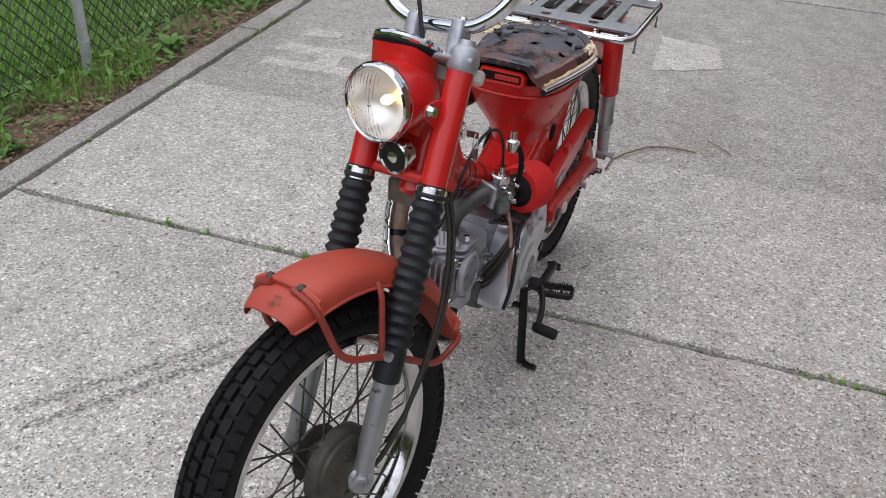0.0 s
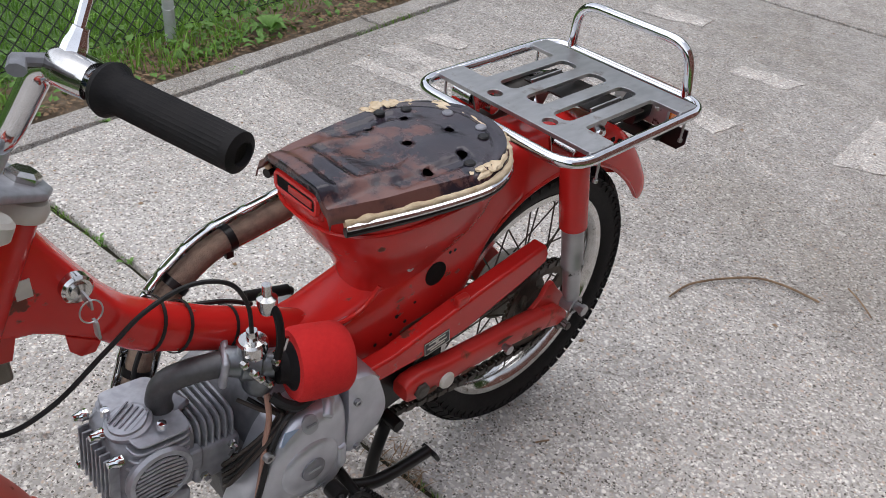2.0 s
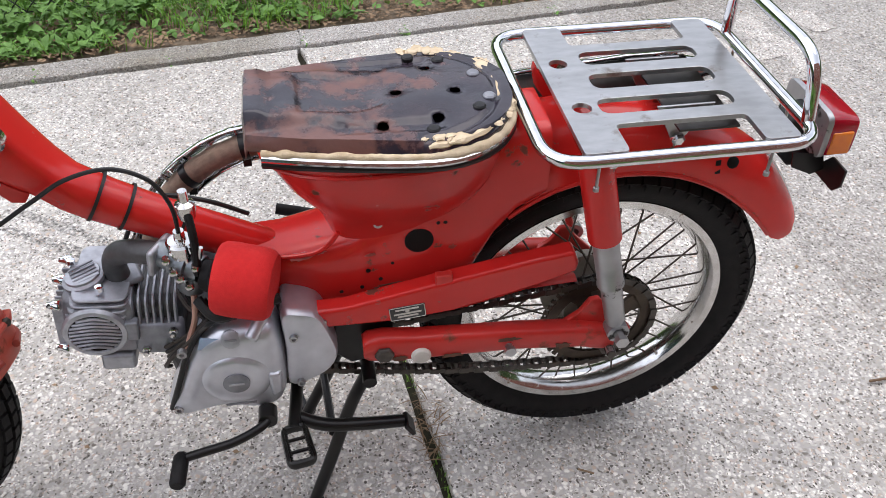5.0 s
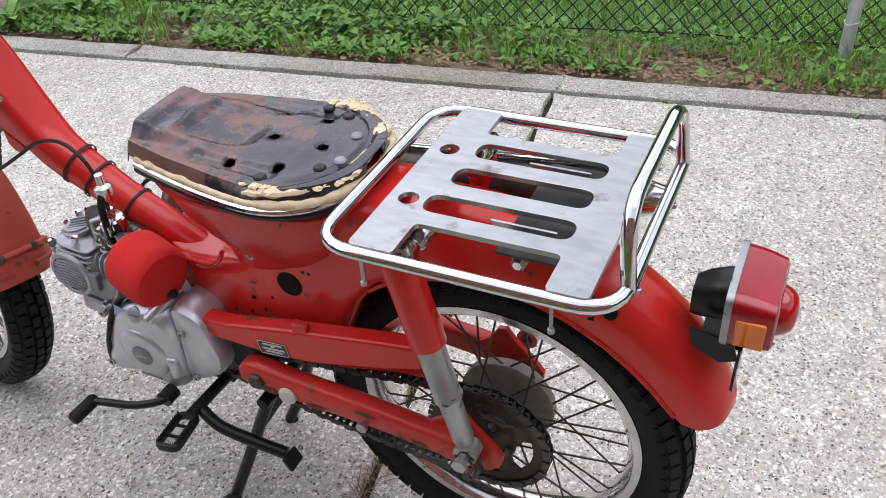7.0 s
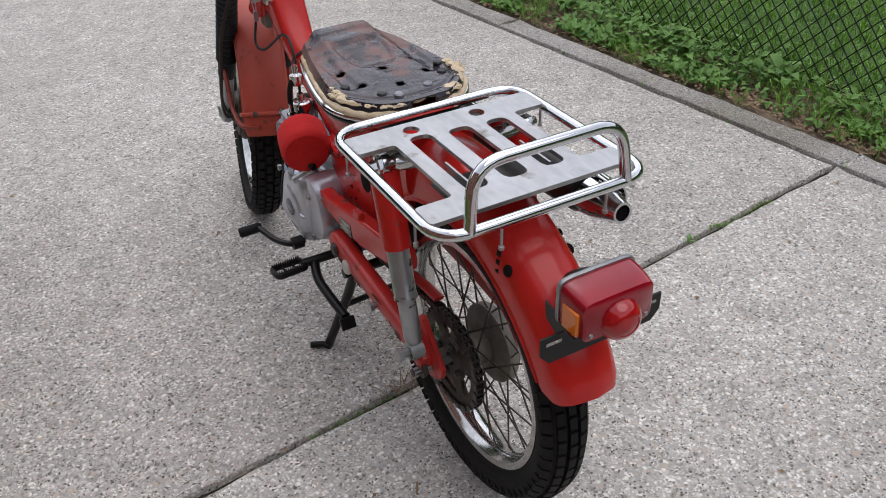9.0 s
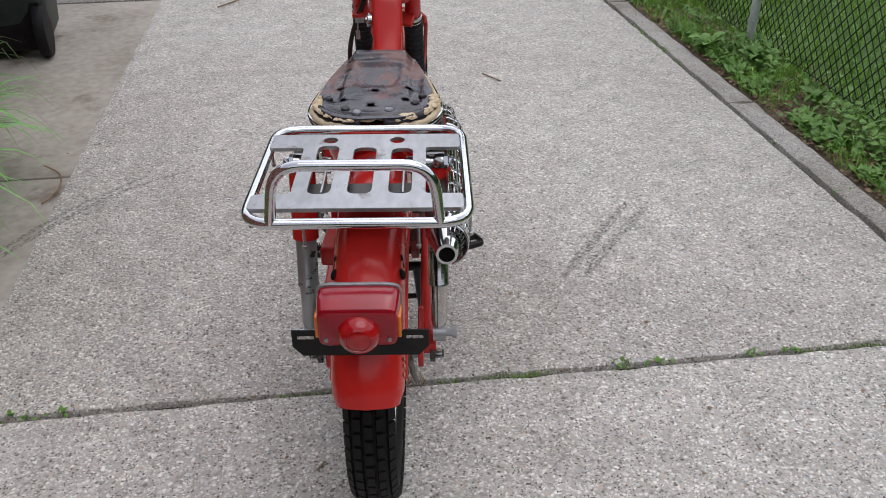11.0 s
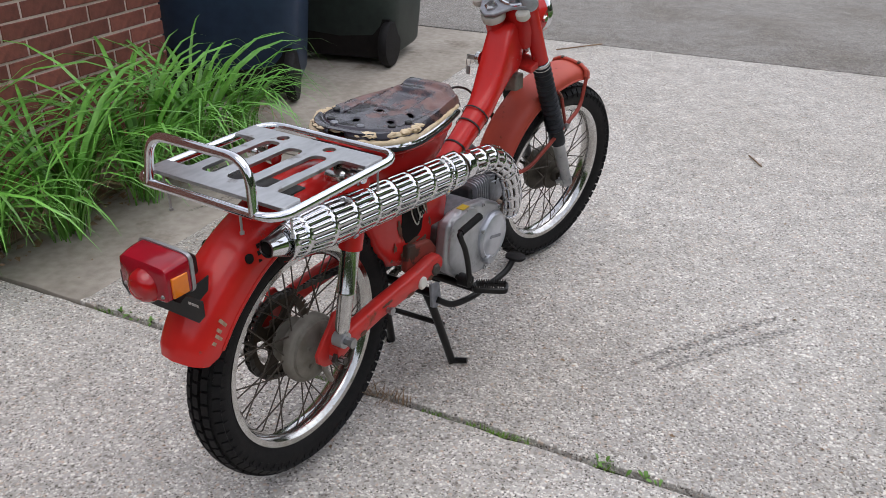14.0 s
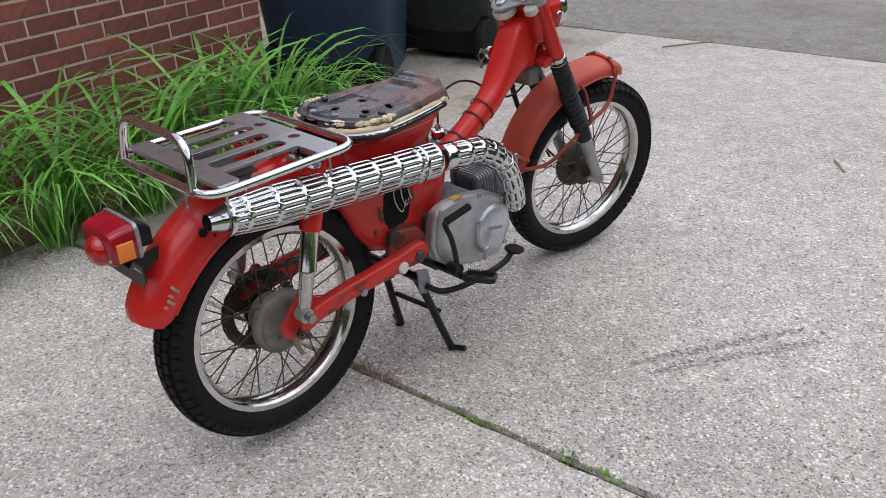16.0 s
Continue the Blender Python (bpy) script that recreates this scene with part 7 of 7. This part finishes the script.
for t, k in ((58, 0.0), (130, -0.025)):
    c, sn = math.cos(radians(t)), math.sin(radians(t))
    fork("guard_strap", tube([(c * (r + k), y, sn * (r + k)) for y, r in ((-0.060, 0.320), (-0.058, 0.338), (-0.040, 0.349), (0, 0.352), (0.040, 0.349), (0.058, 0.338), (0.060, 0.320))], 0.0055, 8), M_RED_FADED, parent=fg)
    for y in (-0.03, 0.03):
        fork("strap_bolt", lathe([(0.007, 0), (0.007, 0.004), (0.004, 0.007), (0, 0.007)], axis_m((c * (0.35 + k), y, sn * (0.35 + k)), (c * 0.4, y, sn * 0.4)), 8), M_SPOKE, parent=fg)

# ---- cables ----
P = lambda x, y, z: FORK @ Vector((x, y, z))
add("speedo_cable", tube(spline([P(-0.03, 0.045, 0.52), P(-0.06, 0.085, 0.40), P(-0.075, 0.094, 0.27), P(-0.055, 0.092, 0.12), P(-0.03, 0.080, 0.03), P(-0.01, 0.062, 0.0)], 8), 0.0042, 8), M_CABLE_BROWN, "old brown-black sheathed speedometer cable")
add("brake_cable", tube(spline([P(-0.034, 0.050, 0.53), P(-0.067, 0.089, 0.40), P(-0.081, 0.097, 0.27), P(-0.060, 0.092, 0.13), P(-0.05, 0.07, 0.05)], 8), 0.0034, 8), M_CABLE_BROWN)
add("clutch_cable", tube(spline([P(-0.045, -0.170, 0.838), P(-0.005, -0.120, 0.86), P(0.008, -0.062, 0.82), P(0.006, -0.030, 0.74), P(0.0, -0.004, 0.67), P(-0.016, 0.022, 0.60), P(-0.04, 0.03, 0.54)], 8), 0.0036, 8), M_CABLE, "black control cable from the handlebar")
add("throttle_cable", tube(spline([(0.578, 0.060, 0.570), (0.580, 0.058, 0.612), (0.600, 0.055, 0.652), (0.645, 0.048, 0.668), (0.700, 0.045, 0.655), (0.75, 0.046, 0.625), (0.82, 0.050, 0.585), (0.88, 0.050, 0.580), (0.92, 0.03, 0.62)], 8), 0.0030, 8), M_CABLE, "thin black throttle cable")
add("fuel_hose", tube(spline([(0.560, 0.072, 0.618), (0.556, 0.086, 0.600), (0.556, 0.090, 0.560), (0.562, 0.084, 0.515)], 6), 0.0055, 8), M_RUBBER)
add("fuel_tap", lathe([(0.010, -0.012), (0.013, 0), (0.013, 0.010), (0.006, 0.014), (0.006, 0.030), (0, 0.030)], pose(0.560, 0.070, 0.612), 14), M_CHROME_OLD)
add("overflow_hose", tube(spline([(0.574, 0.080, 0.475), (0.578, 0.090, 0.44), (0.590, 0.098, 0.41), (0.606, 0.108, 0.36), (0.622, 0.112, 0.30)], 6), 0.0042, 8), M_HOSE, "pinkish clear overflow hose")
add("engine_wire", tube(spline([(0.52, 0.11, 0.455), (0.56, 0.105, 0.44), (0.592, 0.112, 0.40), (0.618, 0.118, 0.335), (0.636, 0.112, 0.285)], 6), 0.0042, 8), M_CABLE, "black engine wire")
for k in range(5):
    add("engine_wire", tube(spline([(0.60 - 0.012 * k, 0.050 + 0.006 * k, 0.455), (0.585 - 0.01 * k, 0.080, 0.452 - 0.006 * k), (0.566, 0.092 + 0.004 * k, 0.436), (0.60 + 0.008 * k, 0.084, 0.400 - 0.012 * k), (0.635, 0.060, 0.36 - 0.01 * k)], 6), 0.0032, 6), M_CABLE if k % 2 else M_CABLE_BROWN, "greasy engine wire")
add("wire_loom", tube(spline([(0.46, 0.09, 0.462), (0.50, 0.102, 0.462), (0.545, 0.108, 0.455), (0.57, 0.085, 0.47)], 6), 0.0075, 8), M_CABLE)
add("ignition_lead", tube(spline([(0.70, -0.05, 0.40), (0.68, -0.07, 0.47), (0.63, -0.075, 0.53), (0.56, -0.06, 0.53), (0.50, -0.07, 0.49)], 6), 0.0035, 8), M_CABLE)

# ---- stand, pegs and pedals ----
stand = add("centre_stand", rod((0.345, -0.095, 0.268), (0.345, 0.095, 0.268), 0.011, 12), M_BLACK, "black steel centre stand")
for s, foot in ((-1, (0.458, -0.076, 0.006)), (1, (0.452, 0.112, 0.006))):
    part("stand_leg", tube(spline([(0.345, s * 0.070, 0.268), (0.376, s * 0.074, 0.20), (0.416, s * 0.080 if s < 0 else 0.094, 0.095), foot], 5), 0.0105, 10), M_BLACK, stand)
    part("stand_foot", tube([(foot[0] - 0.012, foot[1], 0.008), (foot[0] + 0.004, foot[1] + s * 0.012, 0.008), (foot[0] + 0.012, foot[1] + s * 0.040, 0.012)], 0.0075, 8), M_BLACK, stand)
part("stand_brace", rod((0.42, -0.075, 0.135), (0.41, 0.078, 0.135), 0.007, 8), M_BLACK, stand)
part("stand_spring", tube([(0.36 + 0.09 * t / 60, -0.088 + 0.006 * math.cos(t * 0.9), 0.25 - 0.08 * t / 60 + 0.006 * math.sin(t * 0.9)) for t in range(61)], 0.0014, 5), M_STEEL, stand)
side_stand = add("side_stand", tube(spline([(0.470, 0.112, 0.238), (0.421, 0.126, 0.222), (0.36, 0.124, 0.209), (0.298, 0.118, 0.197)], 5), 0.0105, 10), M_BLACK, "black folded side stand")
part("stand_pad", box(-0.016, 0.010, -0.016, 0.016, -0.004, 0.004), M_BLACK, side_stand, m=pose(0.290, 0.118, 0.190, 0, -62, 0), bevel=0.002)
pegbar = add("footrest_bar", rod((0.438, -0.150, 0.256), (0.465, 0.140, 0.238), 0.010, 12), M_BLACK, "black footrest bar with serrated pegs")
part("bar_clamp", box(0.44, 0.485, -0.05, 0.05, 0.236, 0.262), M_BLACK, pegbar, bevel=0.004)
for s, tip in ((1, (0.454, 0.208, 0.243)), (-1, (0.470, -0.222, 0.264))):
    a, b = Vector((0.466, 0.138, 0.237) if s > 0 else (0.437, -0.152, 0.260)), Vector(tip)
    d = (b - a).normalized()
    w = d.cross(Vector((0, 0, 1))).normalized()
    fr = round_path([a + w * 0.016, a - w * 0.016, b - w * 0.018, b + w * 0.018], 0.010, 4, True)
    pg = part("foot_peg", tube(fr, 0.005, 8, closed=True, flat=1.6), M_BLACK, pegbar, "folding serrated foot peg")
    for k in range(13):
        p = a.lerp(b, 0.06 + 0.88 * k / 12)
        for e in (-1, 1):
            part("peg_tooth", loft([[p + w * e * 0.017 + d * 0.0028 + Vector((0, 0, 0.006)), p + w * e * 0.017 - d * 0.0028 + Vector((0, 0, 0.006)), p + w * e * 0.011 + Vector((0, 0, 0.006))], [p + w * e * 0.016 + Vector((0, 0, 0.014)) + d * q for q in (0.0006, -0.0006, 0.0)]]), M_BLACK, pg, smooth=False)
    for k in (0.33, 0.66):
        p = a.lerp(b, k)
        part("peg_rib", rod(p - w * 0.015, p + w * 0.015, 0.003, 6), M_BLACK, pg)
shift = add("gear_lever", tube(spline([(0.500, 0.120, 0.272), (0.503, 0.148, 0.270), (0.545, 0.168, 0.262), (0.590, 0.180, 0.262), (0.622, 0.184, 0.258)], 5), 0.0068, 10), M_BLACK, "black gear lever with a rubber toe pad")
part("toe_rubber", lathe([(0.008, -0.006), (0.0115, 0), (0.0115, 0.042), (0.009, 0.046), (0, 0.046)], axis_m((0.624, 0.182, 0.257), (0.628, 0.23, 0.254)), 14), M_RUBBER, shift)
part("lever_boss", lathe([(0.014, -0.012), (0.014, 0.012)], pose(0.500, 0.135, 0.271, 90, 0, 0), 14), M_BLACK, shift)
brake = add("brake_pedal", tube(spline([(0.352, -0.100, 0.250), (0.39, -0.118, 0.224), (0.45, -0.138, 0.222), (0.515, -0.152, 0.231), (0.570, -0.166, 0.247), (0.594, -0.172, 0.270)], 5), 0.008, 10), M_BLACK, "black brake pedal with an oval pad")
part("pedal_pad", loft([rounded_ring((0.600, -0.176, z), (1, 0, 0), (0, 1, 0), a, b, 2.6, 20) for z, a, b in ((0.272, 0.016, 0.022), (0.275, 0.020, 0.026), (0.281, 0.020, 0.026), (0.283, 0.017, 0.023))]), M_RUBBER, brake)
part("pedal_bracket", prism([(0.33, 0.30), (0.365, 0.29), (0.372, 0.25), (0.355, 0.225), (0.335, 0.235)], -0.098, -0.090), M_ALLOY_DARK, brake, bevel=0.002)


# ---- bricks of the house wall ----
def brick_mesh(name, length):
    bm = bmesh.new()
    h = 0.0288
    loft_into(bm, [[Vector((x, sy * (length / 2 - i), sz * (h - i))) for sy, sz in ((-1, -1), (1, -1), (1, 1), (-1, 1))] for x, i in ((0.05, 0.0), (-0.0015, 0.0), (-0.004, 0.002))])
    me = bpy.data.meshes.new(name)
    bmesh.ops.recalc_face_normals(bm, faces=bm.faces)
    bm.to_mesh(me)
    bm.free()
    me.materials.append(M_BRICK)
    return me


FULL, HALF = brick_mesh("brick", 0.1955), brick_mesh("brick", 0.0928)
rnd = random.Random(11)
rest_v, rest_f = [], []
for row in range(36):
    z = 0.0235 + row * 0.0677
    y, first = -1.270, True
    while y < 3.55:
        ln = 0.0928 if (first and row % 2) else 0.1955
        c = y + ln / 2
        at = pose(rnd.uniform(-0.0015, 0.0015), c, z + rnd.uniform(-0.001, 0.001), rnd.uniform(-0.5, 0.5), 0, rnd.uniform(-0.4, 0.4))
        if row < 15 and c < 1.5:
            part_mesh("brick", HALF if ln < 0.15 else FULL, M_BRICK, wall, m=at, smooth=False)
        else:
            src = HALF if ln < 0.15 else FULL
            base = len(rest_v)
            rest_v += [tuple(at @ v.co) for v in src.vertices]
            rest_f += [tuple(base + i for i in p.vertices) for p in src.polygons]
        y += ln + 0.010
        first = False
tagged(part_mesh("brick_courses", raw_mesh("brick_courses", rest_v, rest_f), M_BRICK, wall, smooth=False), kind="stuff")
